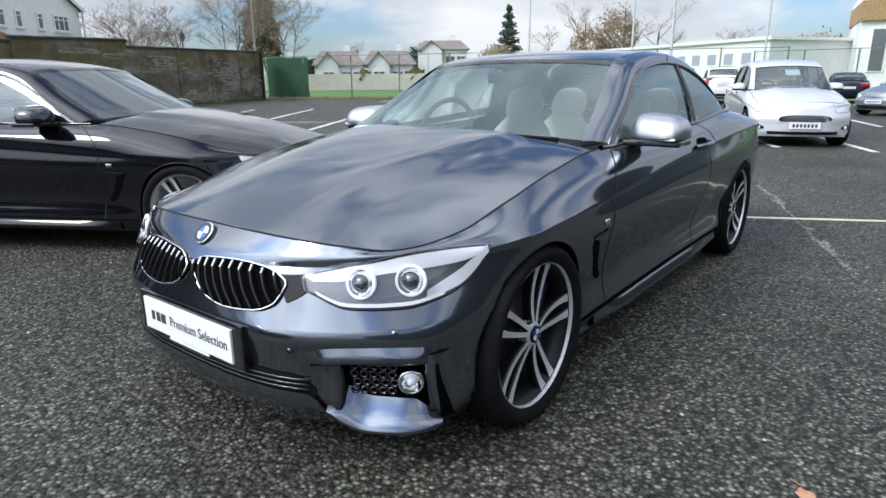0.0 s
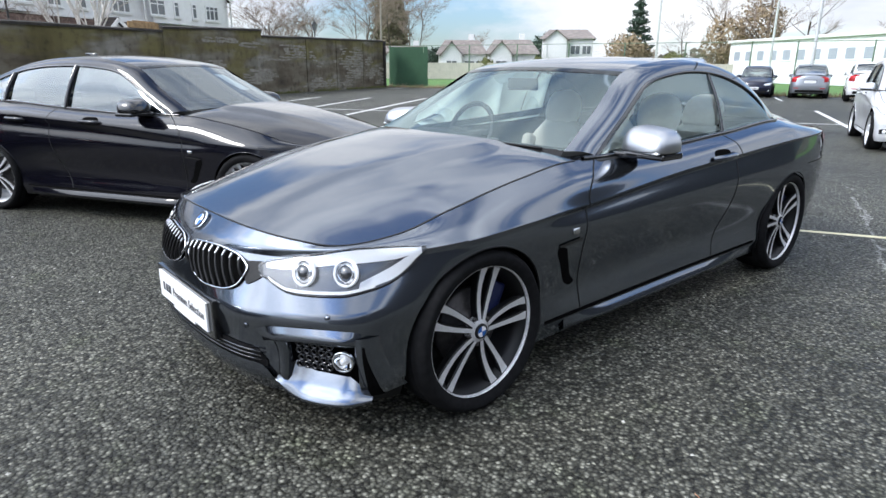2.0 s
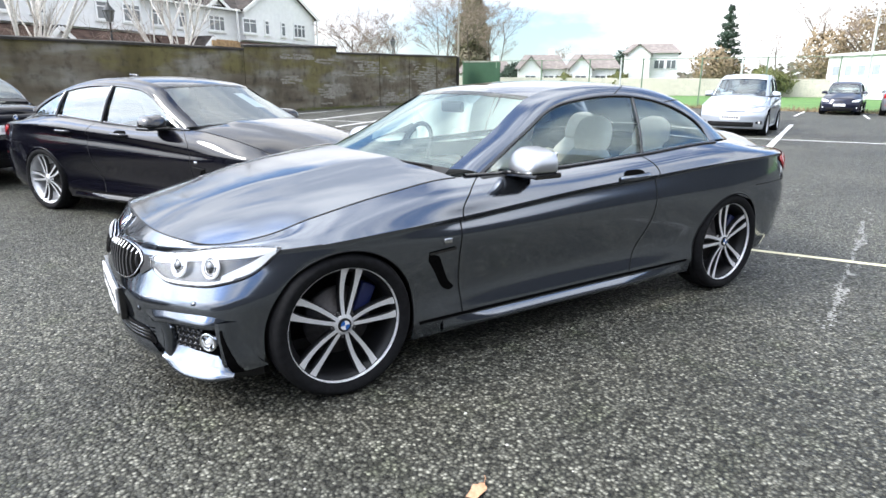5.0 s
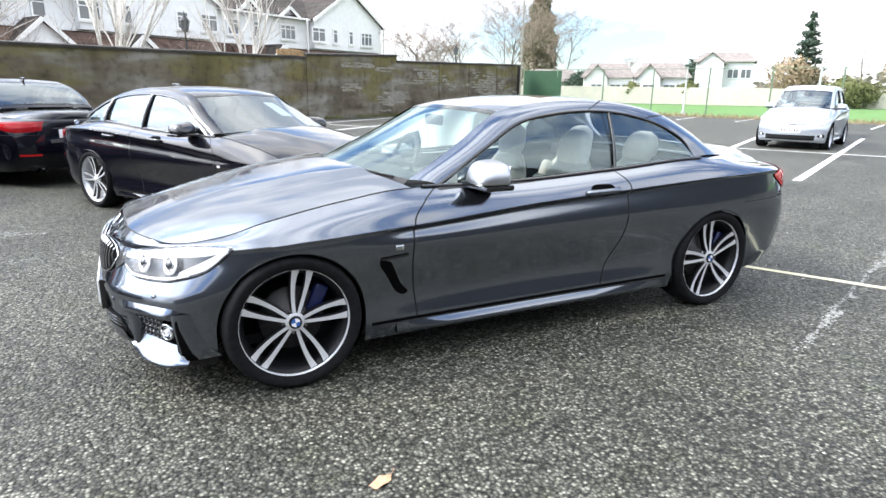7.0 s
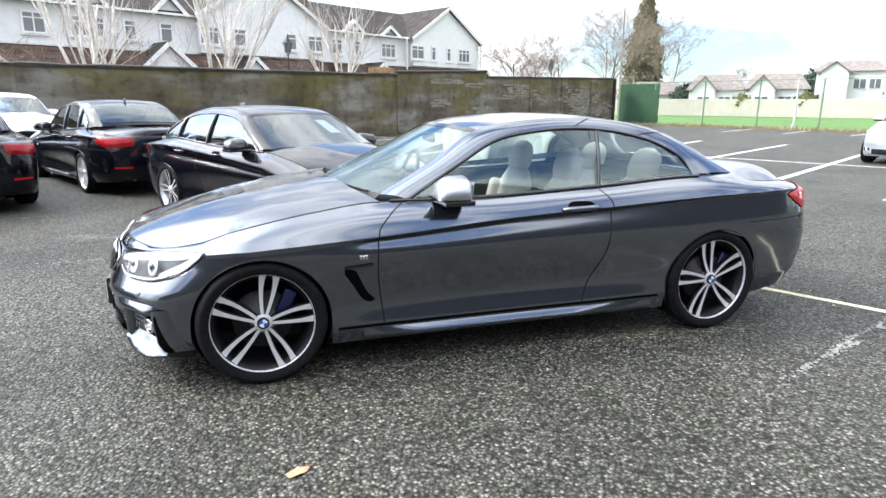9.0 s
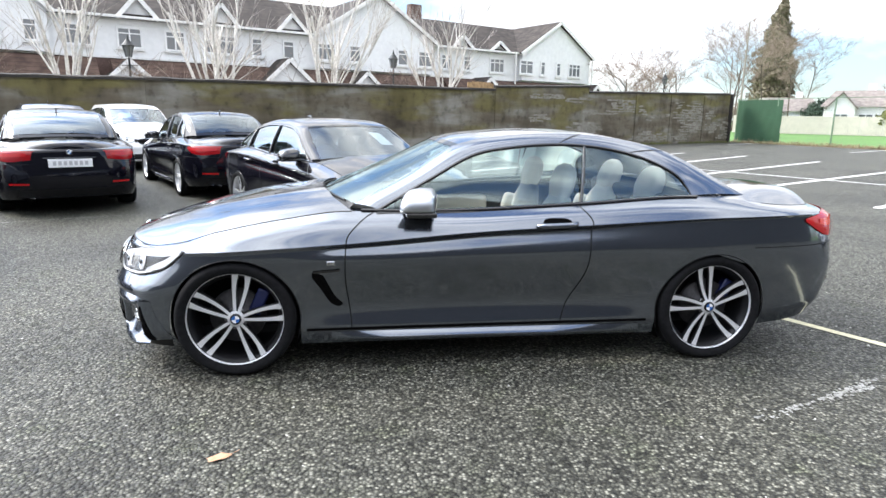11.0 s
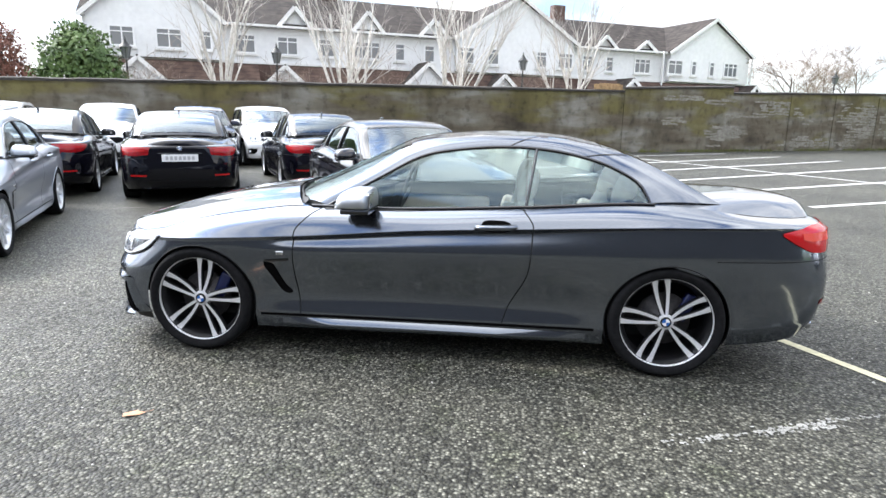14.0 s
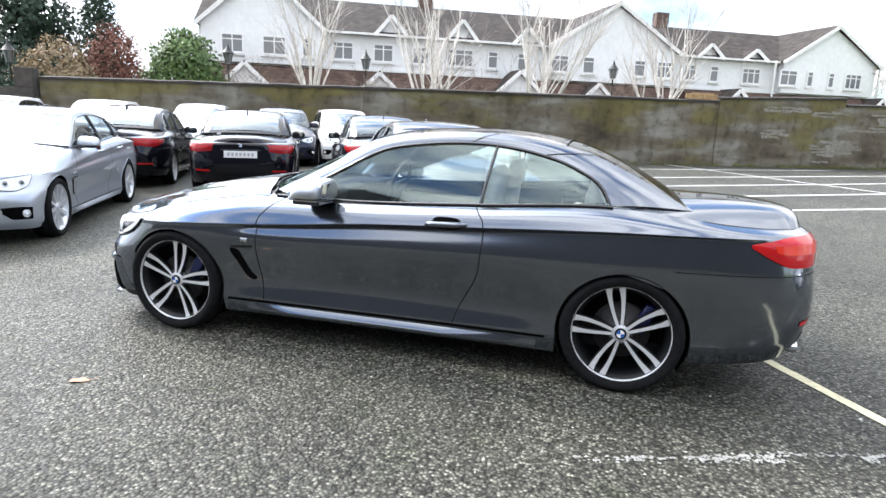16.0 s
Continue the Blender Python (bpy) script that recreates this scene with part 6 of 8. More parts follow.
def painted(p, q, width, material, label, broken=None, seed=0):
    """A painted line with ragged, worn edges, from p to q; a broken one is left only in scraps."""
    p, q = np.array(p, float), np.array(q, float)
    d = q - p
    length = np.linalg.norm(d)
    d /= length
    s = np.array([-d[1], d[0]])
    rnd = random.Random(seed)
    verts, faces = [], []
    if broken:
        for i in range(int(length * 420)):
            t, o_ = rnd.uniform(0, length), rnd.gauss(0, width * 0.3)
            if noise.noise((t * 2.2, o_ * 20, seed)) < broken - 0.35 or abs(o_) > width * 0.6:
                continue
            k, r0, a0 = len(verts), rnd.uniform(0.004, 0.013), rnd.uniform(0, 6)
            c = p + d * t + s * o_
            for e in range(5):
                r = r0 * rnd.uniform(0.6, 1.2)
                verts.append((c[0] + r * math.cos(a0 + e * 1.257), c[1] + r * math.sin(a0 + e * 1.257), 0.003 + 0.001 * rnd.random()))
            faces.append(tuple(range(k, k + 5)))
    else:
        n = max(2, int(length / 0.12))
        for i in range(n):
            a, b = length * i / n, length * (i + 1) / n
            o = len(verts)
            w0, w1 = width / 2 * rnd.uniform(0.9, 1.06), width / 2 * rnd.uniform(0.9, 1.06)
            for t, w in ((a, w0), (b, w0), (b, -w1), (a, -w1)):
                c = p + d * t + s * w
                verts.append((c[0], c[1], 0.004))
            faces.append((o, o + 3, o + 2, o + 1))
    ob = mesh_ob("road_marking", verts, faces, material, None, smooth=False)
    return tagged(ob, label, "road marking", group="painted bay lines", kind="structure")


def uv_xy(a, b):
    return (U30 * a + N30 * b)[:2]


for i, (p, q) in enumerate((((9.36, 2.81), (21.4, 8.49)), ((9.5, 5.2), (20.5, 11.35)), ((7.2, 7.02), (18.8, 13.7)), ((6.0, 8.75), (17.4, 16.5)), ((4.7, 10.3), (16.52, 19.59)), ((3.6, 12.05), (14.8, 21.44)), ((2.6, 14.0), (13.29, 23.33)), ((3.6, 18.7), (11.6, 25.0)), ((10.6, 0.2), (22.0, 5.4)), ((10.66, -1.26), (13.2, -0.15)), ((17.2, -0.96), (21.5, 0.5)))):
    painted(p, q, 0.14, LINE_WHITE, "white painted line between two parking bays", seed=i)
painted(uv_xy(15.7, -8), uv_xy(15.6, 18.5), 0.125, LINE_WHITE, "long white spine line of the parking bays", seed=31)
for i, (p, q) in enumerate((((24.0, 22.8), (30.2, 26.4)), ((25.5, 20.3), (31.6, 23.7)), ((27.2, 18.0), (32.6, 20.6)), ((29.3, 15.6), (33.9, 17.8)), ((31.3, 13.2), (34.6, 14.8)), ((22.6, 30.6), (26.4, 33.4)), ((27.8, 11.75), (31.6, 13.4)), ((28.5, 9.0), (32.3, 10.85)))):
    painted(p, q, 0.10, LINE_WHITE, "white bay line along the fence", seed=50 + i)
painted((3.66, 0.1), (4.9, -2.2), 0.075, LINE_YELLOW, "pale yellow line behind the grey car", seed=21)
painted((2.62, -1.66), (3.95, -1.22), 0.085, LINE_WORN, "worn-off white line scraps on the asphalt", broken=0.30, seed=22)
painted((3.95, -1.22), (7.2, 0.0), 0.085, LINE_WORN, "worn-off white line scraps on the asphalt", broken=0.44, seed=23)
painted((-6.2, 3.3), (-2.3, 5.0), 0.07, LINE_WORN, "worn-off white line before the black saloon", broken=0.5, seed=24)

painted((-2.0, 3.48), (-1.4, 3.25), 0.26, LINE_WORN, "pale scuffed patch on the asphalt", broken=0.36, seed=25)
painted((-1.78, 2.25), (-1.38, 2.28), 0.20, LINE_WORN, "pale scuffed patch on the asphalt", broken=0.36, seed=26)

# the old wall
wall = thing("wall_north", "old mossy rendered boundary wall with patched plaster", "wall", frame_at(WALL_AT, 30), kind="structure")


def wall_stretch(a0, a1, z0, z1, thick, seed, name="wall_panel"):
    """A stretch of the wall with a slightly uneven face."""
    rnd = random.Random(seed)
    n, m = max(4, int((a1 - a0) / 0.5)), 8
    v = []
    for i in range(n + 1):
        a = a0 + (a1 - a0) * i / n
        zt = z0 + (z1 - z0) * i / n
        for j in range(m + 1):
            y = 0.02 * noise.noise((a * 0.7, j * 0.6, seed)) + 0.01 * noise.noise((a * 2, j * 1.7, seed))
            v.append((a, y, zt * j / m))
    f = grid_faces(n + 1, m + 1)
    o = len(v)
    for i in range(n + 1):
        a = a0 + (a1 - a0) * i / n
        zt = z0 + (z1 - z0) * i / n
        v += [(a, thick, zt), (a, thick, 0)]
    for i in range(n):
        f.append((i * (m + 1) + m, (i + 1) * (m + 1) + m, o + 2 * i + 2, o + 2 * i))
        f.append((o + 2 * i, o + 2 * i + 2, o + 2 * i + 3, o + 2 * i + 1))
    f.append(tuple(range(0, m + 1)) + (o, o + 1))
    f.append(tuple(range(n * (m + 1), (n + 1) * (m + 1)))[::-1] + (o + 2 * n + 1, o + 2 * n))
    mesh_ob(name, v, f, OLD_WALL, wall, smooth=False)
    k = 24
    cop = bmesh.new()
    rows = []
    for i in range(k + 1):
        a = a0 + (a1 - a0) * i / k
        zt = z0 + (z1 - z0) * i / k
        dz = rnd.uniform(-0.012, 0.012)
        rows.append([cop.verts.new(q) for q in ((a, -0.05, zt - 0.02), (a, -0.055, zt + 0.06 + dz), (a, thick / 2, zt + 0.10 + dz), (a, thick + 0.05, zt + 0.06 + dz), (a, thick + 0.05, zt - 0.02))])
    for r0, r1 in zip(rows[:-1], rows[1:]):
        for c in range(4):
            cop.faces.new((r0[c], r1[c], r1[c + 1], r0[c + 1]))
    cop.faces.new(rows[0])
    cop.faces.new(rows[-1][::-1])
    part("wall_coping", cop, COPING, wall, "dark weathered coping")


wall_stretch(-46.1, -36.0, 2.20, 2.40, 0.3, 1)
wall_stretch(-35.99, -21.3, 2.40, 2.60, 0.3, 2)
wall_stretch(-21.27, -14.75, 2.74, 3.0, 0.34, 3)
wall_stretch(-14.74, -0.6, 2.72, 3.06, 0.3, 4)
for a in (-3.6, -7.2, -10.6):
    part("wall_pier", box_bm([(a, -0.02, 1.42, 0.28, 0.05, 2.84)], 0.01), OLD_WALL, wall)
part("wall_post", box_bm([(-0.45, 0.1, 1.55, 0.16, 0.5, 3.1)], 0.015), COPING, wall)
ob = part("timber_plank", box_bm([(0, 0, 0.11, 1.5, 0.06, 0.22), (0.1, 0.05, 0.24, 1.1, 0.05, 0.05)], 0.01), TIMBER, None)
ob.matrix_world = frame_at(WALL_AT + U30 * -22.1 + N30 * 0.1 + np.array([0, 0, 2.68]), 30)
tagged(ob, "orange weathered timber offcut lying on the wall", "plank")
# return of the wall at its far end
ob = part("wall_west", box_bm([(-47.6, -0.3, 0.95, 2.9, 0.3, 1.9), (-46.4, -0.1, 1.25, 0.5, 0.6, 2.5)], 0.02), COPING, None)
ob.matrix_world = frame_at(WALL_AT, 30)
tagged(ob, "low dark stone wall beside a pier", "wall", kind="structure")

# plain dark wall added unseen behind the walk, to darken flank reflections and shadows
ob = part("unseen_wall_south", box_bm([(8, -15.5, 3.5, 75, 0.4, 7.0)], 0.02), mat("unseen wall dark grey", (0.045, 0.049, 0.056), 0.8, noise_scale=3, vary=0.4, big=0.4), None)
tagged(ob, "unseen plain dark wall added to darken reflections in the cars", "wall", kind="structure")

# ---- fence along the field ----
fence = thing("fence", "green wire mesh fence with steel posts and net", "fence", kind="structure")
f_dir = FENCE_B - FENCE_A
f_len = float(np.linalg.norm(f_dir))
f_dir = f_dir / f_len
f_ang = math.degrees(math.atan2(f_dir[1], f_dir[0]))
fence.matrix_world = frame_at((*FENCE_A, 0), f_ang)
posts = [0.1, 2.9, 6.4, 9.8, 13.2, 16.6, 20.0, 23.4, 25.6, 29, 32.4]
for a in posts:
    part("post", box_bm([(a, 0, 1.42, 0.07, 0.07, 2.84)], 0.008), GREEN_POST, fence)
for z in (2.8,):
    part("rail", box_bm([(16.2, 0, z, 32.4, 0.035, 0.035)]), GREEN_POST, fence)
wires = []
for i in range(30):
    z = 0.1 + i * 0.09
    wires.append((np.array([[3.2, 0, z], [32.4, 0, z]]), 0.0016))
wv = [tube_data(p, r, 3) for p, r in wires]
for i in range(194):
    a = 3.2 + i * 0.15
    wv.append(tube_data(np.array([[a, 0, 0.05], [a, 0, 2.8]]), 0.0014, 3))
ob = mesh_ob("wire_mesh", *merge(*wv), WIRE, fence, "thin green mesh wires", smooth=False)
ob["kind"] = "stuff"
nn_, mm_ = 20, 8
gv = [(0.15 + 3.1 * i / nn_, -0.05 + 0.06 * noise.noise((i * 0.5, j * 0.6, 4)), 0.12 + 2.62 * j / mm_) for i in range(nn_ + 1) for j in range(mm_ + 1)]
mesh_ob("screen_net", gv, grid_faces(nn_ + 1, mm_ + 1), NETTING, fence, "dark green screening net")
fence_2 = thing("fence", "green wire mesh fence beyond the parked cars", "fence", frame_at((42.5, 7.5, 0), -92), kind="structure")
for k in range(6):
    part("post", box_bm([(2.8 * k, 0, 1.42, 0.08, 0.08, 2.84)], 0.008), GREEN_POST, fence_2)
part("rail", box_bm([(7.0, 0, 2.8, 14.0, 0.04, 0.04)]), GREEN_POST, fence_2)
wv = [tube_data(np.array([[0, 0, 0.1 + 0.09 * i], [14.0, 0, 0.1 + 0.09 * i]]), 0.003, 3) for i in range(30)]
wv += [tube_data(np.array([[0.15 * i, 0, 0.05], [0.15 * i, 0, 2.8]]), 0.003, 3) for i in range(94)]
ob = mesh_ob("wire_mesh", *merge(*wv), WIRE, fence_2, "thin green mesh wires", smooth=False)
ob["kind"] = "stuff"
# grass verge before the fence
rnd = random.Random(5)
gv, gf = [], []
for i in range(5200):
    a, d = rnd.uniform(0, 33), rnd.gauss(-0.25, 0.35)
    h = rnd.uniform(0.06, 0.30) * (1.3 - min(1, abs(d)))
    c, s = math.cos(i), math.sin(i)
    o = len(gv)
    gv += [(a - 0.02 * c, d - 0.02 * s, 0), (a + 0.02 * c, d + 0.02 * s, 0), (a + rnd.uniform(-0.08, 0.08), d + rnd.uniform(-0.08, 0.08), h)]
    gf.append((o, o + 1, o + 2))
ob = mesh_ob("grass_verge", gv, gf, LEAF_TAN, None, smooth=False)
ob.matrix_world = fence.matrix_world
tagged(ob, "tan and green rough grass tufts under the fence", "grass", kind="stuff")
gv, gf = [], []
for i in range(3600):
    a, d = rnd.uniform(-46, -0.5), -abs(rnd.gauss(0, 0.16)) - 0.03
    if noise.noise((a * 0.5, 1, 2)) < -0.1:
        continue
    h = rnd.uniform(0.04, 0.18)
    c, s = math.cos(i), math.sin(i)
    o = len(gv)
    gv += [(a - 0.02 * c, d - 0.02 * s, 0), (a + 0.02 * c, d + 0.02 * s, 0), (a + rnd.uniform(-0.06, 0.06), d + rnd.uniform(-0.06, 0.06), h)]
    gf.append((o, o + 1, o + 2))
ob = mesh_ob("wall_weeds", gv, gf, LEAF_OLIVE, None, smooth=False)
ob.matrix_world = frame_at(WALL_AT, 30)
tagged(ob, "low weeds and grass along the foot of the wall", "weeds", kind="stuff")


def pole(x, y, h, r=0.06, label="tall grey white flagpole"):
    ob = mesh_ob("flag_pole", *merge(tube_data([(0, 0, 0), (0, 0, h * 0.5), (0, 0, h)], [r, r * 0.85, r * 0.6], 10), tube_data([(0, 0, 0), (0, 0, 0.25)], [r * 2, r * 1.8], 10)), GALV, None)
    ob.location = (x, y, 0)
    return tagged(ob, label, "pole")


pole(33.4, 46.7, 9.6, 0.10).data.materials[0] = mat("weathered grey brown pole", (0.30, 0.27, 0.23), 0.8, noise_scale=6, vary=0.3)
pole(31.2, 25.0, 2.95, 0.07, "short white post before the fence")
pole(50.2, 28.4, 11.5, 0.10, "tall grey white lamp mast")
pole(36.5, 10.8, 11.5, 0.10, "tall grey white lamp mast")
pole(50, 18.5, 11.5, 0.10, "tall grey white lamp mast")
pole(58, 10, 12, 0.12, "tall grey white lamp mast")

# ---- terraced houses behind the wall ----
HOUSE_AT = np.array([25.25, 60.2, -0.45])
house = thing("terraced_houses", "white rendered terrace with brown tiled roof and gables", "house", frame_at(HOUSE_AT, 27.5) @ Matrix.Scale(1.32, 4))
EAVE, RIDGE, DEEP = 5.95, 8.25, 9.0
part("wall", box_bm([(-22.2, DEEP / 2, 4.95, 42.0, DEEP, 2.0)]), RENDER, house, "white rendered upper wall")
part("lower_wall", box_bm([(-22.2, DEEP / 2 - 0.02, 1.9, 42.0, DEEP, 4.1)]), BRICK, house, "dark red brick lower wall")
part("band_course", box_bm([(-22.2, -0.03, 3.97, 42.1, 0.12, 0.10)]), FASCIA, house)


def prism(name, pts, d0, d1, material, parent, label=""):
    """A prism of an (a, z) outline from depth d0 to d1."""
    k = len(pts)
    v = [(a, d0, z) for a, z in pts] + [(a, d1, z) for a, z in pts]
    f = [tuple(range(k))[::-1], tuple(range(k, 2 * k))] + [(i, (i + 1) % k, (i + 1) % k + k, i + k) for i in range(k)]
    return mesh_ob(name, v, f, material, parent, label, smooth=False)


def slab_roof(name, quad, thick, material, parent):
    q = [Vector(p) for p in quad]
    nrm = (q[1] - q[0]).cross(q[2] - q[0]).normalized()
    if nrm.z < 0:
        nrm = -nrm
    v = q + [p - nrm * thick for p in q]
    k = len(q)
    f = [tuple(range(k)), tuple(range(k, 2 * k))[::-1]] + [(i, i + k, (i + 1) % k + k, (i + 1) % k) for i in range(k)]
    return mesh_ob(name, v, f, material, parent, smooth=False)


mid = DEEP / 2
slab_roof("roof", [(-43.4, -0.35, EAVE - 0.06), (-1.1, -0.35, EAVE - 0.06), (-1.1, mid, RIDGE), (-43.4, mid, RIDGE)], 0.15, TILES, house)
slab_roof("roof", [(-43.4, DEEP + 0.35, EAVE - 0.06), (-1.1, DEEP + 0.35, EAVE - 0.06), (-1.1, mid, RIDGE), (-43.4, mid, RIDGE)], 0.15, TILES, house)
prism("gable_end", [(0, 5.9), (DEEP, 5.9), (mid, RIDGE - 0.15)], 0, 0.3, RENDER, house).matrix_local = pose(-1.5, 0, 0, 0, 0, 90)
prism("gable_end", [(0, 5.9), (DEEP, 5.9), (mid, RIDGE - 0.15)], 0, 0.3, RENDER, house).matrix_local = pose(-42.8, 0, 0, 0, 0, 90)
part("gutter", box_bm([(-22.2, -0.42, EAVE - 0.12, 42.0, 0.12, 0.12)], 0.02), FASCIA, house)


def front_gable(a0, a1, apex, low, out=0.5, depth=6.0, wall_low=4.0, over=0.30, roof_m=None):
    """A cross gable: its wall, two roof slopes and white barge boards."""
    c, r = (a0 + a1) / 2, roof_m or TILES
    prism("gable_wall", [(a0 + over, wall_low), (a1 - over, wall_low), (a1 - over, low), (c, apex - 0.25), (a0 + over, low)], -out, depth, RENDER, house)
    for s, e in ((-1, a0), (1, a1)):
        slab_roof("gable_roof", [(c, -out - 0.25, apex), (c, depth, apex), (e, depth, low - 0.1), (e, -out - 0.25, low - 0.1)], 0.14, r, house)
        dx, dz = e - c, low - 0.1 - apex
        ln, an = math.hypot(dx, dz), math.degrees(math.atan2(-dz, dx))
        part("barge_board", box_bm([(c + dx / 2, -out - 0.27, apex + dz / 2 - 0.12, ln, 0.05, 0.20, 0, an, 0)]), FASCIA, house)
    return c


front_gable(-43.3, -36.7, 8.75, 5.95)
front_gable(-24.2, -15.7, 8.55, 6.05)
front_gable(-8.6, -1.0, 8.3, 6.0)
for a, z in ((-29.2, 7.05), (-25.3, 6.9), (-13.4, 6.75), (-10.2, 6.6), (-33.2, 7.0)):
    front_gable(a - 0.95, a + 0.95, z, 6.0, out=0.05, depth=2.6, wall_low=5.5, over=0.15)


def window(a, z, w, h, out, lights):
    """A window: one frame ring, mullions, a transom, panes and a sill."""
    t, d = 0.09, 0.10
    o, i_ = [(-w / 2, -h / 2), (w / 2, -h / 2), (w / 2, h / 2), (-w / 2, h / 2)], [(-w / 2 + t, -h / 2 + t), (w / 2 - t, -h / 2 + t), (w / 2 - t, h / 2 - t), (-w / 2 + t, h / 2 - t)]
    v = [(x, y, q) for y in (-d / 2, d / 2) for ring_ in (o, i_) for x, q in ring_]
    f = []
    for k in range(4):
        n = (k + 1) % 4
        f += [(k, n, n + 4, k + 4), (k + 8, k + 12, n + 12, n + 8), (k, k + 8, n + 8, n), (k + 4, n + 4, n + 12, k + 12)]
    wd = mesh_ob("window", v, f, WHITE_PVC, house, smooth=False)
    wd.location = (a, -out - 0.03, z)
    for k in range(1, lights):
        part("mullion", box_bm([(-w / 2 + w * k / lights, 0, 0, 0.06, 0.085, h - 2 * t)]), WHITE_PVC, wd)
    part("transom", box_bm([(0, -0.004, h * 0.2, w - 2 * t, 0.07, 0.05)]), WHITE_PVC, wd)
    for k in range(lights):
        part("pane", box_bm([(-w / 2 + w * (k + 0.5) / lights, 0.01, 0, w / lights - 0.05, 0.03, h - 0.1)]), PANE, wd)
    part("sill", box_bm([(0, -0.03, -h / 2 - 0.06, w + 0.12, 0.16, 0.06)], 0.01), FASCIA, wd)


for a, w, l in ((-41.5, 1.15, 2), (-39.4, 1.25, 2), (-37.7, 0.6, 1), (-35.8, 1.15, 2), (-33.6, 1.15, 2), (-31.5, 1.0, 2), (-29.25, 1.6, 3), (-27.3, 0.65, 1), (-25.5, 0.7, 1), (-23.4, 1.15, 2), (-21.6, 0.8, 1),
                (-18.3, 0.8, 1), (-16.6, 1.15, 2), (-14.6, 0.9, 2), (-12.9, 0.65, 1), (-10.25, 1.35, 3), (-7.9, 1.3, 2), (-6.3, 0.5, 1), (-4.7, 0.5, 1), (-3.0, 1.3, 3)):
    inside = -43 < a < -37 or -24 < a < -16 or -8.4 < a < -1.2
    window(a, 4.92, w, 1.0, 0.5 if inside else 0.0, l)
for a0, a1 in ((-43, -35.2), (-34.6, -16), (-15.2, -1.5)):
    slab_roof("porch_roof", [(a0, -1.5, 2.95), (a1, -1.5, 2.95), (a1, -0.45, 3.85), (a0, -0.45, 3.85)], 0.1, TILES_RED, house)
    part("porch_wall", box_bm([((a0 + a1) / 2, -0.9, 1.45, a1 - a0 - 0.3, 0.8, 2.9)]), BRICK, house)
for a, z, w in ((-40.8, 4.0, 2.6), (-34.0, 3.85, 2.4), (-26.2, 4.35, 3.2), (-21.5, 3.9, 2.2), (-12.3, 4.0, 2.2), (-1.9, 3.9, 1.6)):
    front_gable(a - w / 2, a + w / 2, z, z - w * 0.42, out=1.75, depth=0.2, wall_low=0.3, over=0.15, roof_m=TILES)
for a in (-9.0, -1.1):
    part("rain_pipe", box_bm([(a, -0.6, 3.4, 0.09, 0.09, 5.0)], 0.02), FASCIA, house)
for a in (-30.5, -14.3):
    part("chimney", box_bm([(a, mid, 8.6, 0.9, 0.6, 1.0)], 0.02), BRICK, house)


def bungalow(x, y, deg, w, d, eave, ridge, wall_m, roof_m, label, hip=0.8):
    root = thing("bungalow", label, "house", frame_at((x, y, 0), deg))
    part("wall", box_bm([(0, 0, eave / 2, w, d, eave)]), wall_m, root)
    v = [(-w / 2 - 0.4, -d / 2 - 0.4, eave), (w / 2 + 0.4, -d / 2 - 0.4, eave), (w / 2 + 0.4, d / 2 + 0.4, eave), (-w / 2 - 0.4, d / 2 + 0.4, eave), (-w / 2 + hip, 0, ridge), (w / 2 - hip, 0, ridge)]
    mesh_ob("roof", v, [(0, 1, 5, 4), (1, 2, 5), (2, 3, 4, 5), (3, 0, 4), (3, 2, 1, 0)], roof_m, root, smooth=False)
    # a gabled wing towards the field
    gw = w * 0.42
    gx = -w * 0.22
    apex = eave + (ridge - eave) * 0.85
    pr = [(gx - gw / 2, 0.0), (gx + gw / 2, 0.0), (gx + gw / 2, eave), (gx, apex - 0.12), (gx - gw / 2, eave)]
    k = len(pr)
    v = [(x_, -d / 2 - 1.4, z_) for x_, z_ in pr] + [(x_, 0.0, z_) for x_, z_ in pr]
    mesh_ob("wing_wall", v, [tuple(range(k))] + [(i, i + k, (i + 1) % k + k, (i + 1) % k) for i in range(k)], wall_m, root, smooth=False)
    for sgn in (-1, 1):
        slab_roof("wing_roof", [(gx, -d / 2 - 1.7, apex), (gx, 0.5, apex), (gx + sgn * (gw / 2 + 0.35), 0.5, eave - 0.25), (gx + sgn * (gw / 2 + 0.35), -d / 2 - 1.7, eave - 0.25)], 0.14, roof_m, root)
    spots = [(gx, -d / 2 - 1.4, gw * 0.5), (w * 0.16, -d / 2, 1.3), (w * 0.38, -d / 2, 1.1)]
    if eave > 4:
        spots += [(w * 0.16, -d / 2, 1.2), (w * 0.38, -d / 2, 1.1)]
    for e, (a, y_, ww) in enumerate(spots):
        zc = (1.5 if e < 3 else 3.9) if eave > 4 else eave * 0.55
        wd = part("window", box_bm([(a, y_, zc, ww + 0.24, 0.12, 1.3)], 0.02), WHITE_PVC, root)
        part("pane", box_bm([(a, y_ - 0.04, zc, ww, 0.1, 1.05)]), PANE, wd)
        part("mullion", box_bm([(a, y_ - 0.06, zc, 0.08, 0.1, 1.1)]), WHITE_PVC, wd)
    part("chimney", box_bm([(w * 0.2, 0.3, ridge + 0.3, 0.8, 0.6, 1.0)]), wall_m, root)
    return root


def polar(az, d):
    return 0.0 + d * math.cos(radians(az)), -3.5 + d * math.sin(radians(az))


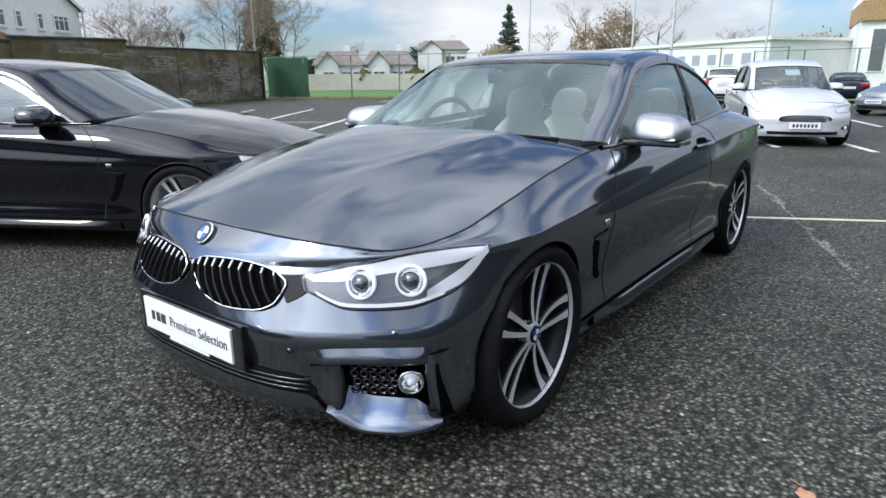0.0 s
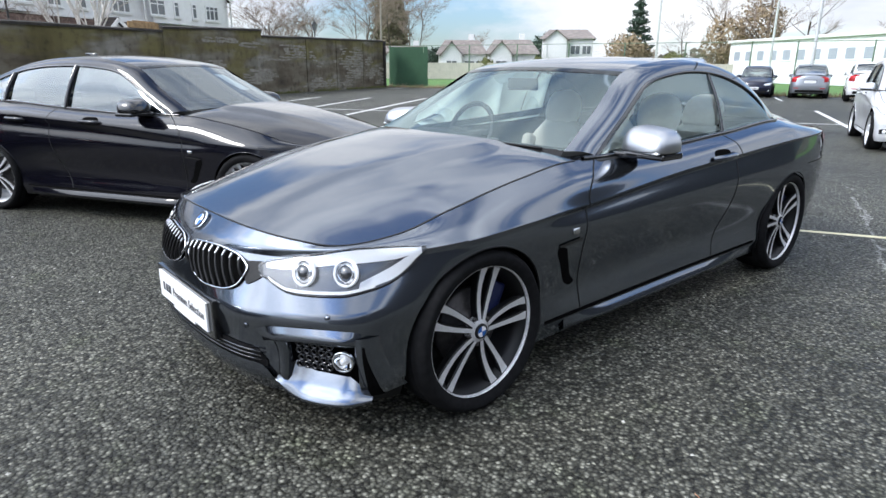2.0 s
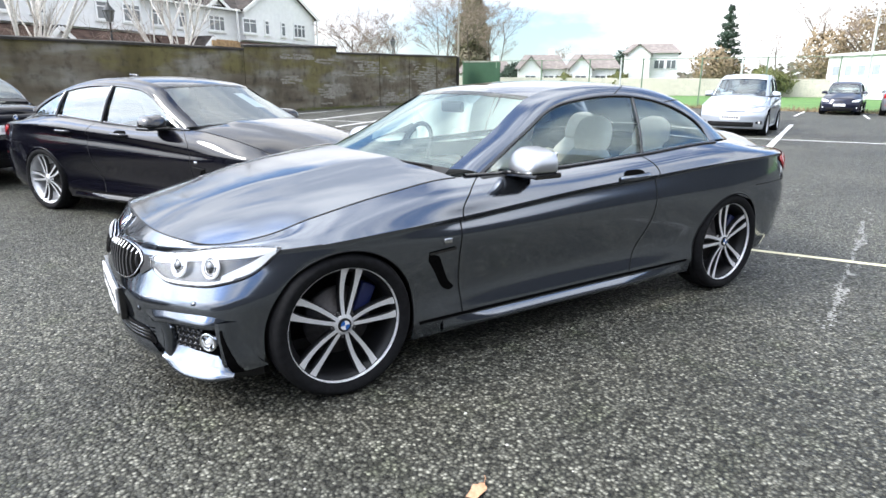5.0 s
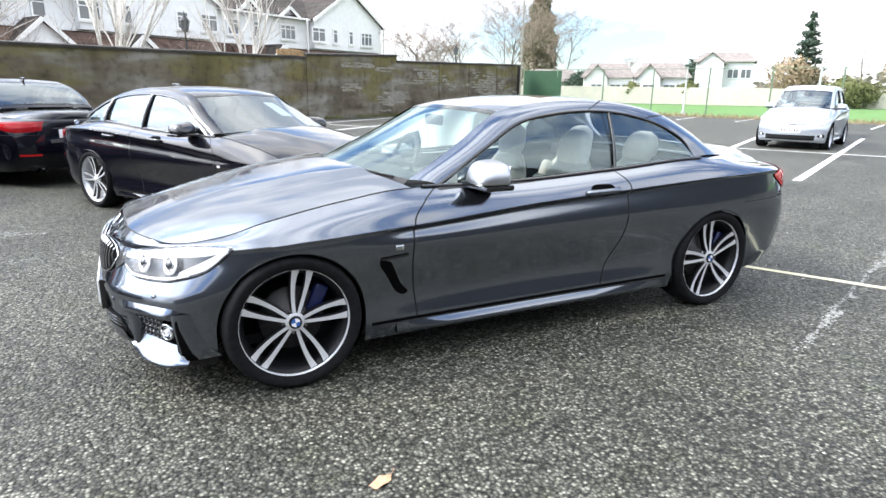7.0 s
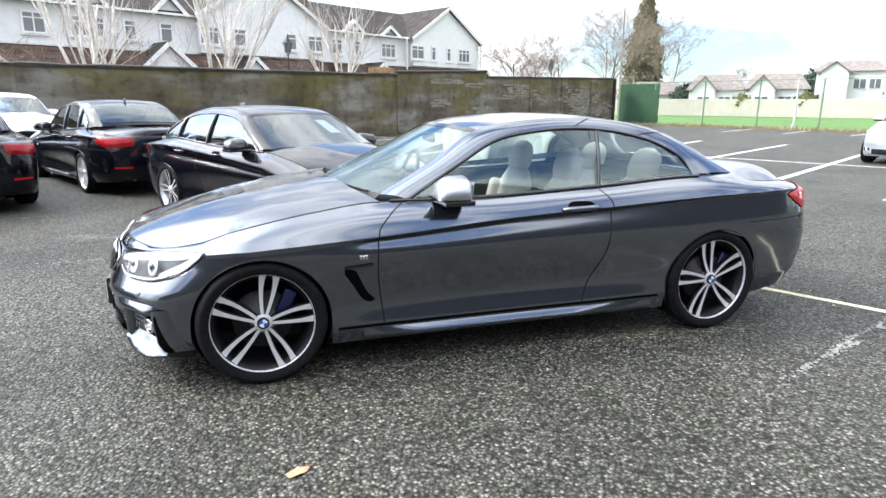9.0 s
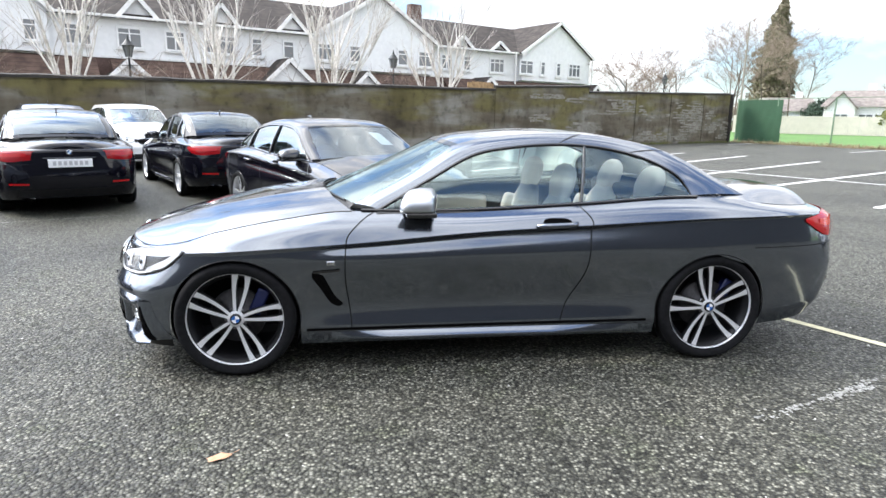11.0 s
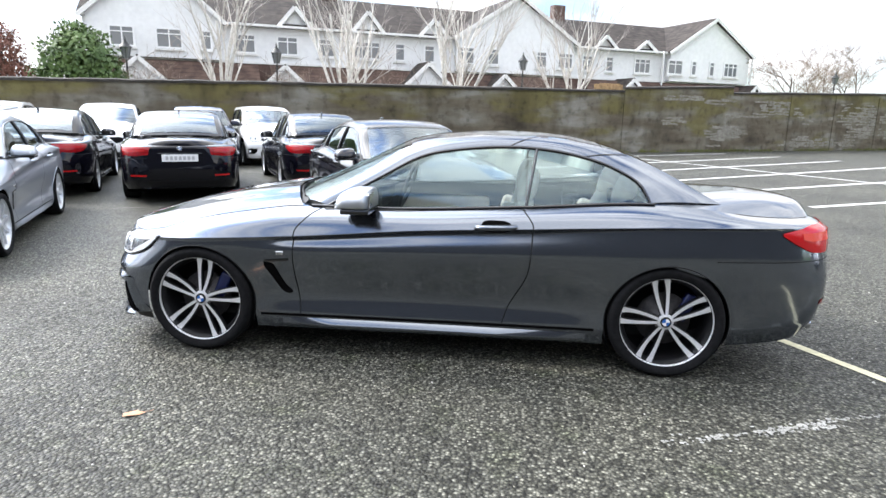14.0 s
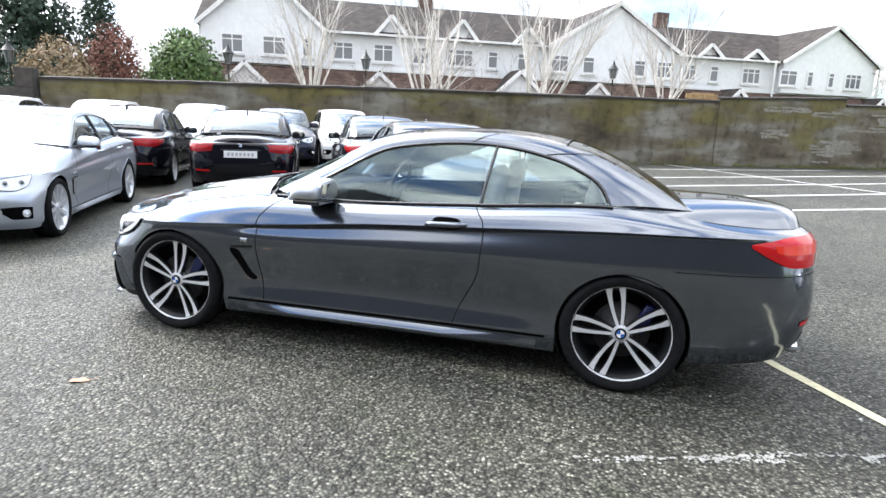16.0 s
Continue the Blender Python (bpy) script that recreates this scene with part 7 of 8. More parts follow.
for az, d, deg, w, e, r, lab in ((48.6, 92, -42, 6.5, 3.2, 5.2, "pale bungalow with a grey brown roof beyond the field"), (44.2, 88, -46, 6.5, 3.2, 5.1, "white bungalow with a low roof beyond the field"), (39.3, 95, -52, 7, 5.4, 6.8, "white two-storey house beyond the field"), (53.5, 100, -38, 8, 2.7, 4.6, "pale bungalow with a grey brown roof beyond the field")):
    x, y = polar(az, d)
    bungalow(x, y, deg, w, 7, e, r, RENDER, TILES_PALE, lab)
# cream garden wall at the far side of the field
x0, y0 = polar(57, 84)
x1, y1 = polar(24, 84)
ob = part("wall_east", box_bm([(0, 0, 1.0, math.hypot(x1 - x0, y1 - y0), 0.3, 2.0)], 0.03), CREAM_WALL, None)
ob.matrix_world = frame_at(((x0 + x1) / 2, (y0 + y1) / 2, 0), math.degrees(math.atan2(y1 - y0, x1 - x0)))
tagged(ob, "long cream garden wall beyond the grass field", "wall", kind="structure")
# long white flat-roofed building
xa, ya = polar(26.2, 84)
xb, yb = polar(12.7, 62)
Lb = math.hypot(xb - xa, yb - ya)
hall = thing("white_building", "long white flat-roofed building with square windows", "building", frame_at((xa, ya, 0), math.degrees(math.atan2(yb - ya, xb - xa))))
part("wall", box_bm([(Lb / 2, 5, 2.2, Lb, 10, 4.4)]), RENDER, hall)
part("roof", box_bm([(Lb / 2, 5, 4.55, Lb + 0.6, 10.6, 0.3)], 0.03), FASCIA, hall)
for k in range(12):
    a = 1.6 + k * (Lb - 3) / 11.5
    wd = part("window", box_bm([(a, 0, 2.9, 1.7, 0.1, 1.3)], 0.02), WHITE_PVC, hall)
    part("pane", box_bm([(a, -0.04, 2.9, 1.1, 0.06, 1.0)]), PANE_PALE, wd)
x, y = polar(1.2, 70)
blk = thing("office_building", "orange and white office block with tall windows", "building", frame_at((x, y, 0), -80))
part("wall", box_bm([(0, 0, 4, 14, 10, 8)]), RENDER, blk)
part("cladding", box_bm([(0, -0.3, 6.6, 14.2, 10.2, 1.6)]), TIMBER, blk, "orange timber cladding")
for k in range(5):
    wd = part("window", box_bm([(-5.5 + k * 2.7, -5.06, 3.4, 1.2, 0.1, 3.6)]), WHITE_PVC, blk)
    part("pane", box_bm([(-5.5 + k * 2.7, -5.1, 3.4, 1.0, 0.08, 3.4)]), PANE, wd)


# ---- trees and bushes ----
def branch_set(rnd, start, direct, length, radius, depth, out, spread, kink=0.25, n_kids=(3, 5), shrink=0.62, droop=0.0, sides=4, rmin=0.006):
    """Grow a limb and its twigs into the list out."""
    pts, p, d = [np.array(start)], np.array(start, float), np.array(direct, float)
    seg = 5 if depth > 1 else 3
    for i in range(seg):
        d = d + np.array([rnd.gauss(0, kink), rnd.gauss(0, kink), rnd.gauss(0, kink * 0.6) - droop]) * 0.5
        d /= np.linalg.norm(d)
        p = p + d * length / seg
        pts.append(p)
    rad = np.linspace(radius, radius * (0.45 if depth > 0 else 0.3), seg + 1)
    out.append((depth, tube_data(pts, rad, sides if depth > 1 else 3)))
    if depth == 0:
        return
    for k in range(rnd.randint(*n_kids)):
        t = rnd.uniform(0.3, 1.0)
        i = min(int(t * seg), seg - 1)
        at = pts[i] + (pts[i + 1] - pts[i]) * (t * seg - i)
        ax = rnd.uniform(0, 2 * math.pi)
        side = np.array([math.cos(ax), math.sin(ax), rnd.uniform(-0.1, 0.5)])
        nd = d * (1 - spread) + side * spread
        nd /= np.linalg.norm(nd)
        branch_set(rnd, at, nd, length * shrink * rnd.uniform(0.75, 1.15), max(radius * (1 - 0.55 * t) * 0.6, rmin), depth - 1, out, spread, kink, n_kids, shrink, droop, sides, rmin)


def bare_tree(x, y, h, seed, bark, twig, label, stems=1, spread=0.5, depth=4, lean=0.2, n_kids=(3, 5), r0=None, z=0.0):
    """A leafless tree: trunk with limbs, and a crown of fine twigs."""
    rnd = random.Random(seed)
    root = thing("tree", label, "tree", pose(x, y, z))
    out = []
    for s in range(stems):
        a = rnd.uniform(0, 6.28)
        d = np.array([math.cos(a) * lean * rnd.uniform(0.5, 1.2), math.sin(a) * lean * rnd.uniform(0.5, 1.2), 1.0]) if stems > 1 else np.array([rnd.gauss(0, 0.04), rnd.gauss(0, 0.04), 1.0])
        d /= np.linalg.norm(d)
        branch_set(rnd, (rnd.gauss(0, 0.1) * (stems > 1), rnd.gauss(0, 0.1) * (stems > 1), 0), d, h * (0.62 if stems > 1 else 0.6), r0 or h * 0.014, depth, out, spread, 0.16, n_kids, 0.58, 0.0, 6, 0.012 if np.hypot(x, y) > 60 else 0.006)
    big = [g for k, g in out if k >= depth - 1]
    small = [g for k, g in out if k < depth - 1]
    mesh_ob("trunk", *merge(*big), bark, root)
    mesh_ob("crown", *merge(*small), twig, root, "bare twigs")
    return root


def leaf_cloud(rnd, lobes, count, size):
    """Leaf quads thick on the outside of overlapping lobes (x, y, z, rx, ry, rz)."""
    v, f = [], []
    tot = sum(l[3] * l[5] for l in lobes)
    for l in lobes:
        for _ in range(int(count * l[3] * l[5] / tot)):
            u = np.array([rnd.gauss(0, 1) for _ in range(3)])
            u /= np.linalg.norm(u)
            k = rnd.uniform(0.55, 1.05) ** 0.6 * (1 + 0.42 * noise.noise(Vector(u * 2.6) + Vector(l[:3])))
            c = np.array(l[:3]) + u * np.array(l[3:6]) * k
            a = np.array([rnd.gauss(0, 1) for _ in range(3)])
            a /= np.linalg.norm(a)
            b = np.cross(a, u)
            b /= np.linalg.norm(b) + 1e-6
            s = size * rnd.uniform(0.6, 1.4)
            o = len(v)
            v += [c - a * s * 0.5, c + b * s * 0.3, c + a * s * 0.5, c - b * s * 0.3]
            f.append((o, o + 1, o + 2, o + 3))
    return v, f


def leafy(name, x, y, lobes, count, size, leaf, seed, label, cat, trunk_h=1.0, trunk_r=0.12):
    rnd = random.Random(seed)
    root = thing(name, label, cat, pose(x, y, 0))
    out = [(0, tube_data([(0, 0, 0), (0.03, 0, trunk_h * 0.5), (0, 0.05, trunk_h)], [trunk_r, trunk_r * 0.8, trunk_r * 0.5], 7))]
    for l in lobes:
        out.append((0, tube_data([(0, 0, trunk_h * 0.6), (l[0] * 0.6, l[1] * 0.6, (trunk_h + l[2]) / 2), (l[0], l[1], l[2])], [trunk_r * 0.5, trunk_r * 0.3, 0.01], 5)))
    mesh_ob("trunk", *merge(*[g for _, g in out]), BARK, root)
    mesh_ob("crown", *leaf_cloud(rnd, lobes, count, size), leaf, root, smooth=False)
    return root


def wall_xy(a, off):
    p = WALL_AT + U30 * a + N30 * off
    return float(p[0]), float(p[1])


for i, (a, h, st) in enumerate(((-37.6, 7.6, 4), (-32.8, 8.6, 6), (-28.1, 8.8, 6), (-22.0, 8.0, 5))):
    x, y = wall_xy(a, 3.3)
    bare_tree(x, y, h, 40 + i, BIRCH, TWIG_PALE, "white-stemmed birch clump with bare twigs behind the wall", stems=st, spread=0.30, depth=3, lean=0.20, n_kids=(3, 5), r0=0.085)
for i, (a, h) in enumerate(((-34.8, 4.0), (-30.0, 4.2), (-24.8, 4.2), (-39.5, 4.0))):
    x, y = wall_xy(a, 4)
    bare_tree(x, y, h, 60 + i, BARK, TWIG, "small brown bare shrub behind the wall", stems=5, spread=0.5, depth=3, lean=0.6, n_kids=(3, 5), r0=0.035)
# bare trees beyond the wall's end
for i, (x, y, h, m_) in enumerate(((33, 68, 10, TWIG), (38, 76, 11, TWIG), (44, 66, 13, TWIG), (36, 70, 10.5, TWIG), (41, 72, 12, TWIG), (47, 63, 13, TWIG), (50, 74, 13, TWIG), (29, 75, 9, TWIG), (55, 70, 12, TWIG))):
    bare_tree(x, y, h, 80 + i, BARK, m_, "tall bare grey brown tree in the distance", spread=0.5, depth=4, n_kids=(5, 6), r0=h * 0.009)
for i, (az, d, h) in enumerate(((26.5, 95, 15), (23.5, 92, 17), (20.5, 100, 13), (29.5, 100, 10), (15, 90, 9), (3, 85, 12), (47, 110, 7), (62, 70, 8), (66, 66, 9))):
    x, y = polar(az, d)
    bare_tree(x, y, h, 100 + i, BARK, TWIG, "bare brown winter tree in the distance", spread=0.5, depth=4, n_kids=(4, 5))
leafy("ivy_tree", 68.5, 93.0, [(0.45 * math.sin(k * 2.4), 0.4 * math.cos(k * 1.7), 3 + 1.2 * k, 0.6 + 2.9 * (1 - (k / 14) ** 2.0), 0.6 + 2.6 * (1 - (k / 14) ** 2.0), 1.6) for k in range(15)], 20000, 0.50, IVY, 7, "tall ivy-clad brown green tree behind the wall", "tree", 9, 0.5)
bare_tree(71.0, 88.5, 19, 130, BARK, TWIG, "bare brown tree beside the ivy-clad tree", spread=0.5, depth=4, n_kids=(5, 7), r0=0.11)
bare_tree(60.5, 92.5, 18, 131, BARK, TWIG, "bare brown tree beside the ivy-clad tree", spread=0.5, depth=4, n_kids=(5, 7), r0=0.11)
x, y = wall_xy(-42.4, 4)
leafy("evergreen_bush", x, y, [(0, 0, 2.9, 1.35, 1.2, 1.5), (0.7, 0.2, 2.5, 0.8, 0.8, 1.0), (-0.7, 0.1, 2.6, 0.8, 0.8, 1.1), (0.1, 0, 3.6, 0.7, 0.7, 0.8)], 9000, 0.15, LEAF, 11, "round bright green evergreen bush above the wall", "bush", 2.0)
x, y = wall_xy(-45.3, 6)
leafy("red_shrub", x, y, [(0, 0, 3.0, 1.1, 1.0, 1.6), (0.5, 0.3, 2.2, 1.0, 0.8, 1.0)], 5000, 0.13, LEAF_RED, 12, "red brown shrub behind the wall", "bush", 2.0)
x, y = wall_xy(-47.4, 6)
leafy("tan_shrub", x, y, [(0, 0, 2.6, 1.5, 1.2, 1.4), (1.1, 0, 2.2, 1.0, 0.8, 0.9)], 5000, 0.13, LEAF_TAN, 13, "tan winter shrub behind the wall", "bush", 2.0)
x, y = wall_xy(-46.5, 9)
leafy("conifer", x, y, [(0, 0, 2 + 0.9 * k, 1.3 - 0.16 * k, 1.3 - 0.16 * k, 0.9) for k in range(6)], 7000, 0.16, LEAF_DARK, 14, "dark green conifer behind the wall", "tree", 4)
x, y = wall_xy(-50.5, 13)
leafy("conifer", x, y, [(0.6 * math.sin(k * 2), 0.5 * math.cos(k * 2), 2 + 0.9 * k, 2.6 - 0.25 * k, 2.6 - 0.25 * k, 1.2) for k in range(7)], 10000, 0.25, LEAF_DARK, 15, "broad dark conifer behind the wall", "tree", 5, 0.3)
x, y = wall_xy(-50.0, 3)
leafy("hedge", x, y, [(0, 0, 1.6, 2.2, 1.0, 1.0), (1.6, 0, 1.9, 1.3, 1.0, 0.7)], 5000, 0.15, LEAF_DARK, 16, "dark green hedge beside the wall pier", "hedge", 1.0)
for i, (az, d, lobes, m_, lab) in enumerate((
        (33.5, 90, [(0, 0, 2.2 + 1.05 * k, 2.9 - 0.30 * k, 2.6 - 0.28 * k, 0.55) for k in range(9)], LEAF_DARK, "dark layered conifer beyond the field"),
        (34.3, 86, [(0, 0, 3.2, 3, 2.5, 2.4), (2.5, 0, 2.6, 2.4, 2, 1.8)], LEAF_TAN, "orange tan winter tree beyond the field"),
        (30.5, 80, [(0, 0, 1.6, 3.4, 2, 1.6), (3, 0, 1.5, 2.5, 2, 1.3)], LEAF_OLIVE, "olive green shrub by the garden wall"),
        (26.5, 92, [(0, 0, 4.8, 3.0, 3, 3.4), (2.2, 0, 3.0, 2.4, 2, 2.2)], LEAF_TAN, "orange tan winter tree beyond the field"),
        (42.0, 82, [(0, 0, 1.4, 1.5, 1.2, 1.3)], LEAF_OLIVE, "olive green shrub by the garden wall"),
        (46.6, 82, [(0, 0, 1.3, 1.1, 1.0, 1.2), (1.4, 0.4, 1.0, 0.9, 0.8, 0.9)], LEAF_OLIVE, "olive green shrub by the garden wall"),
        (51.0, 96, [(0, 0, 2.2, 2.4, 1.6, 1.9)], LEAF_DARK, "dark green shrub beside a bungalow"),
        (41.3, 100, [(0, 0, 3.6, 2.4, 2.0, 2.6)], LEAF_DARK, "dark green shrub behind the bungalows"),
        (9.0, 78, [(0, 0, 3, 6, 3, 2.6), (7, 0, 3.5, 5, 3, 2.6), (-6, 0, 2.4, 4, 3, 2.2)], LEAF_TAN, "russet hedge bank behind the car park"),
        (3.0, 48, [(0, 0, 1.2, 5, 1.2, 1.3), (6, 0, 1.3, 5, 1.2, 1.4)], LEAF_OLIVE, "olive hedge beside the car park"),
        (24.0, 95, [(0, 0, 6, 3.0, 3, 4.5)], LEAF_TAN, "orange tan winter tree beyond the field"))):
    x, y = polar(az, d)
    leafy("shrub" if "shrub" in lab or "hedge" in lab else "far_tree", x, y, lobes, 4200, 0.34, m_, 20 + i, lab, "bush" if "shrub" in lab or "hedge" in lab else "tree", 2.0, 0.2)
# distant tree line
rnd = random.Random(77)
gv, gf = [], []
for i in range(9000):
    az = rnd.uniform(-25, 205)
    d = rnd.uniform(150, 175)
    hmax = 5.0 + 3.5 * noise.noise((az * 0.13, 3, 1)) + 1.5 * noise.noise((az * 0.6, 5, 1))
    z = rnd.uniform(0, max(1.5, hmax))
    x, y = polar(az, d)
    s = rnd.uniform(0.4, 1.1)
    a = rnd.uniform(0, 6.28)
    o = len(gv)
    gv += [(x, y, z - s * 0.5), (x + s * math.cos(a), y + s * math.sin(a), z), (x, y, z + s * 0.6), (x - s * math.cos(a), y - s * math.sin(a), z)]
    gf.append((o, o + 1, o + 2, o + 3))
ob = mesh_ob("far_woods", gv, gf, mat("far winter woods", (0.20, 0.165, 0.13), 0.9, noise_scale=0.2, second=(0.11, 0.12, 0.08), big=0.03), None, smooth=False)
tagged(ob, "line of distant brown winter woods", "woods", kind="stuff")


# ---- street lamps behind the wall ----
def street_lamp(x, y, h, label="black Victorian street lamp with glass lantern"):
    root = thing("street_lamp", label, "street lamp", pose(x, y, 0))
    mesh_ob("post", *merge(tube_data([(0, 0, 0), (0, 0, 0.9), (0, 0, 0.95), (0, 0, h - 0.75)], [0.10, 0.09, 0.055, 0.04], 10), tube_data([(-0.3, 0, h - 1.05), (0.3, 0, h - 1.05)], 0.018, 6)), IRON, root)
    bm = bmesh.new()
    bmesh.ops.create_cone(bm, cap_ends=True, segments=6, radius1=0.12, radius2=0.22, depth=0.45, matrix=Matrix.Translation((0, 0, h - 0.5)))
    part("lantern", bm, mat("lantern glass", (0.16, 0.17, 0.17), 0.15, spec=0.8), root, "clear glass lantern")
    mesh_ob("cap", *revolve_z([(0.27, h - 0.28), (0.22, h - 0.24), (0.07, h - 0.05), (0.05, h), (0.015, h + 0.16), (0, h + 0.17)], 12), IRON, root)
    for k in range(6):
        a = k * math.pi / 3
        tube("lantern_bar", [(0.12 * math.cos(a), 0.12 * math.sin(a), h - 0.73), (0.225 * math.cos(a), 0.225 * math.sin(a), h - 0.27)], 0.012, IRON, root, sides=4)
    return root


def revolve_z(profile, n):
    v, f = revolve(profile, n)
    return np.stack([v[:, 0], v[:, 2], v[:, 1]], -1), [tuple(q)[::-1] for q in f]


for a, off, h in ((-22.9, 6, 4.5), (-49.0, 6, 3.7), (4.0, 8, 4.85), (-41.0, 7, 4.2), (-35.0, 7, 4.3)):
    x, y = wall_xy(a, off)
    street_lamp(x, y, h)

# ---- the grey convertible ----
hero, ring, hwarp = car("convertible", "dark grey metallic convertible with closed hard roof and cream seats", PAINT_GREY, roof="coupe", seats=CREAM, trim="hero")


# ---- parked cars ----
def place(ob, x, y, heading, at=(0.0, 0.0)):
    """Stand a car so that its local point at lies over (x, y), nose towards the heading in degrees."""
    m = pose(0, 0, 0, 0, 0, heading + 180)
    o = m @ Vector((at[0], at[1], 0))
    ob.matrix_world = pose(x - o.x, y - o.y, 0, 0, 0, heading + 180)
    return ob


HEAD = -62.0
gc, gr, gw = car("saloon_car", "black four-door fastback with silver alloy wheels", PAINT_BLACK, roof="fastback", wheels="twin", fine=0.55, trim="dark", seats=None, paper=(6, 12, 3, 5), spins=(60, 75))
place(gc, -1.0, 4.58, HEAD + 2, (2.81, 0.90))
b5, br, bw = car("saloon_car", "black executive saloon seen from behind", PAINT_BLACK, roof="saloon", wb=2.97, front=1.05, rear=1.08, wide=1.02, tall=1.015, wheels="five", fine=0.5, trim="dark")
place(b5, -4.6, 5.45, HEAD + 180, (2.97, -0.9))
for x, y in ((-2.5, 7.1), (-7.15, 5.25)):
    c = copy_thing(b5, b5.matrix_world)
    place(c, x, y, HEAD + 180, (2.97, -0.9))
sc, sr, sw = car("saloon_car", "silver four-door fastback with multi-spoke wheels", PAINT_SILVER, roof="fastback", wheels="multi", fine=0.55, trim="plain", spins=(10, 20))
place(sc, -3.12, 1.2, HEAD, (0.0, -0.90))
suv, vr, vw = car("estate_car", "white compact off-roader parked by the wall", PAINT_WHITE, roof="suv", wb=2.76, rear=0.8, tall=1.14, lift=0.03, wheels="five", fine=0.4, paper=(6, 11, 9, 12))
place(suv, -4.77, 12.7, HEAD + 4, (0, 0))
for x, y in ((-8.5, 10.75), (-10.9, 9.5), (-13.3, 8.2)):
    c = copy_thing(suv, suv.matrix_world)
    place(c, x, y, HEAD + 2)
es, esr, esw = car("estate_car", "dark grey off-roader parked by the wall", PAINT_NAVY, roof="suv", wb=2.76, rear=0.8, tall=1.12, lift=0.03, wheels="five", fine=0.35)
place(es, -6.3, 11.6, HEAD + 3)
ht, hr, hw = car("hatchback", "pearl silver small hatchback facing the convertible", PAINT_PEARL, roof="hatch", wb=2.49, front=0.98, rear=0.62, wide=0.95, tall=1.05, wheels="five", fine=0.5, trim="ford", paper=(9, 13, 5, 8))
place(ht, 11.5, 0.14, 202, (0.0, 0))
sh, shr, shw = car("hatchback", "silver small hatchback facing the camera", PAINT_SILVER, roof="hatch", wb=2.45, front=0.85, rear=0.55, wide=0.97, tall=1.12, wheels="five", fine=0.45, trim="micro", paper=(1, 3, 9, 12))
place(sh, 15.6, 7.1, 203, (0.0, 0))
dk, dkr, dkw = car("hatchback", "dark small hatchback by the fence", PAINT_NAVY, roof="hatch", wb=2.5, front=0.95, rear=0.6, wide=0.93, tall=1.04, wheels="five", fine=0.35, trim="micro")
place(dk, 31.0, 11.4, 200, (-0.6, 0))
gh, ghr, ghw = car("hatchback", "steel grey hatchback seen from behind", PAINT_STEEL, roof="hatch", wb=2.55, front=0.95, rear=0.7, wide=0.95, tall=1.1, wheels="five", fine=0.35, trim="micro")
place(gh, 32.6, 9.4, 20, (2.8, 0))
pl, plr, plw = car("hatchback", "pale blue hatchback parked behind the silver one", PAINT_PALE, roof="hatch", wb=2.5, front=0.9, rear=0.6, wide=0.95, tall=1.06, wheels="five", fine=0.35, trim="micro")
place(pl, 19.6, 9.2, 214, (0.0, 0))
nb, nbr, nbw = car("saloon_car", "dark blue saloon seen from behind by the hedge", PAINT_NAVY, roof="saloon", wheels="five", fine=0.35, trim="micro")
place(nb, 34.5, 1.5, 10, (2.81, 0))
sl, slr, slw = car("saloon_car", "silver grey saloon parked beside the bay lines", PAINT_STEEL, roof="saloon", wheels="five", fine=0.35, trim="micro")
place(sl, 23.6, 0.0, 150, (0.0, 0.9))
pk, pkr, pkw = car("estate_car", "white off-roader parked by the fence", PAINT_WHITE, roof="suv", tall=1.18, lift=0.04, rear=0.8, wheels="five", fine=0.35, trim="micro")
place(pk, 31.0, 6.4, 18, (2.8, 0))

# ---- bared stones and small things ----
STONE = mat("pale bared wall stone", (0.29, 0.275, 0.235), 0.9, noise_scale=7, second=(0.14, 0.125, 0.095), bump=0.5, big=1.2)
rnd = random.Random(5)
stone_meshes = []
for k in range(6):
    bm = bmesh.new()
    n = 8
    w, h = rnd.uniform(0.17, 0.36), rnd.uniform(0.045, 0.085)
    rim = []
    for e in range(n):
        a = e / n * 2 * math.pi
        c, s = math.cos(a), math.sin(a)
        q = (abs(c) ** 6 + abs(s) ** 6) ** (-1 / 6) * rnd.uniform(0.80, 1.06)
        rim.append((w * c * q, h * s * q))
    low = [bm.verts.new((x, 0.03, z)) for x, z in rim]
    top = [bm.verts.new((x * 0.92, -0.010, z * 0.86)) for x, z in rim]
    bm.faces.new(top)
    for e in range(n):
        bm.faces.new((low[e], low[(e + 1) % n], top[(e + 1) % n], top[e]))
    bmesh.ops.recalc_face_normals(bm, faces=bm.faces)
    me = bpy.data.meshes.new("stone")
    bm.to_mesh(me)
    bm.free()
    me.materials.append(STONE)
    stone_meshes.append(me)
count = 0
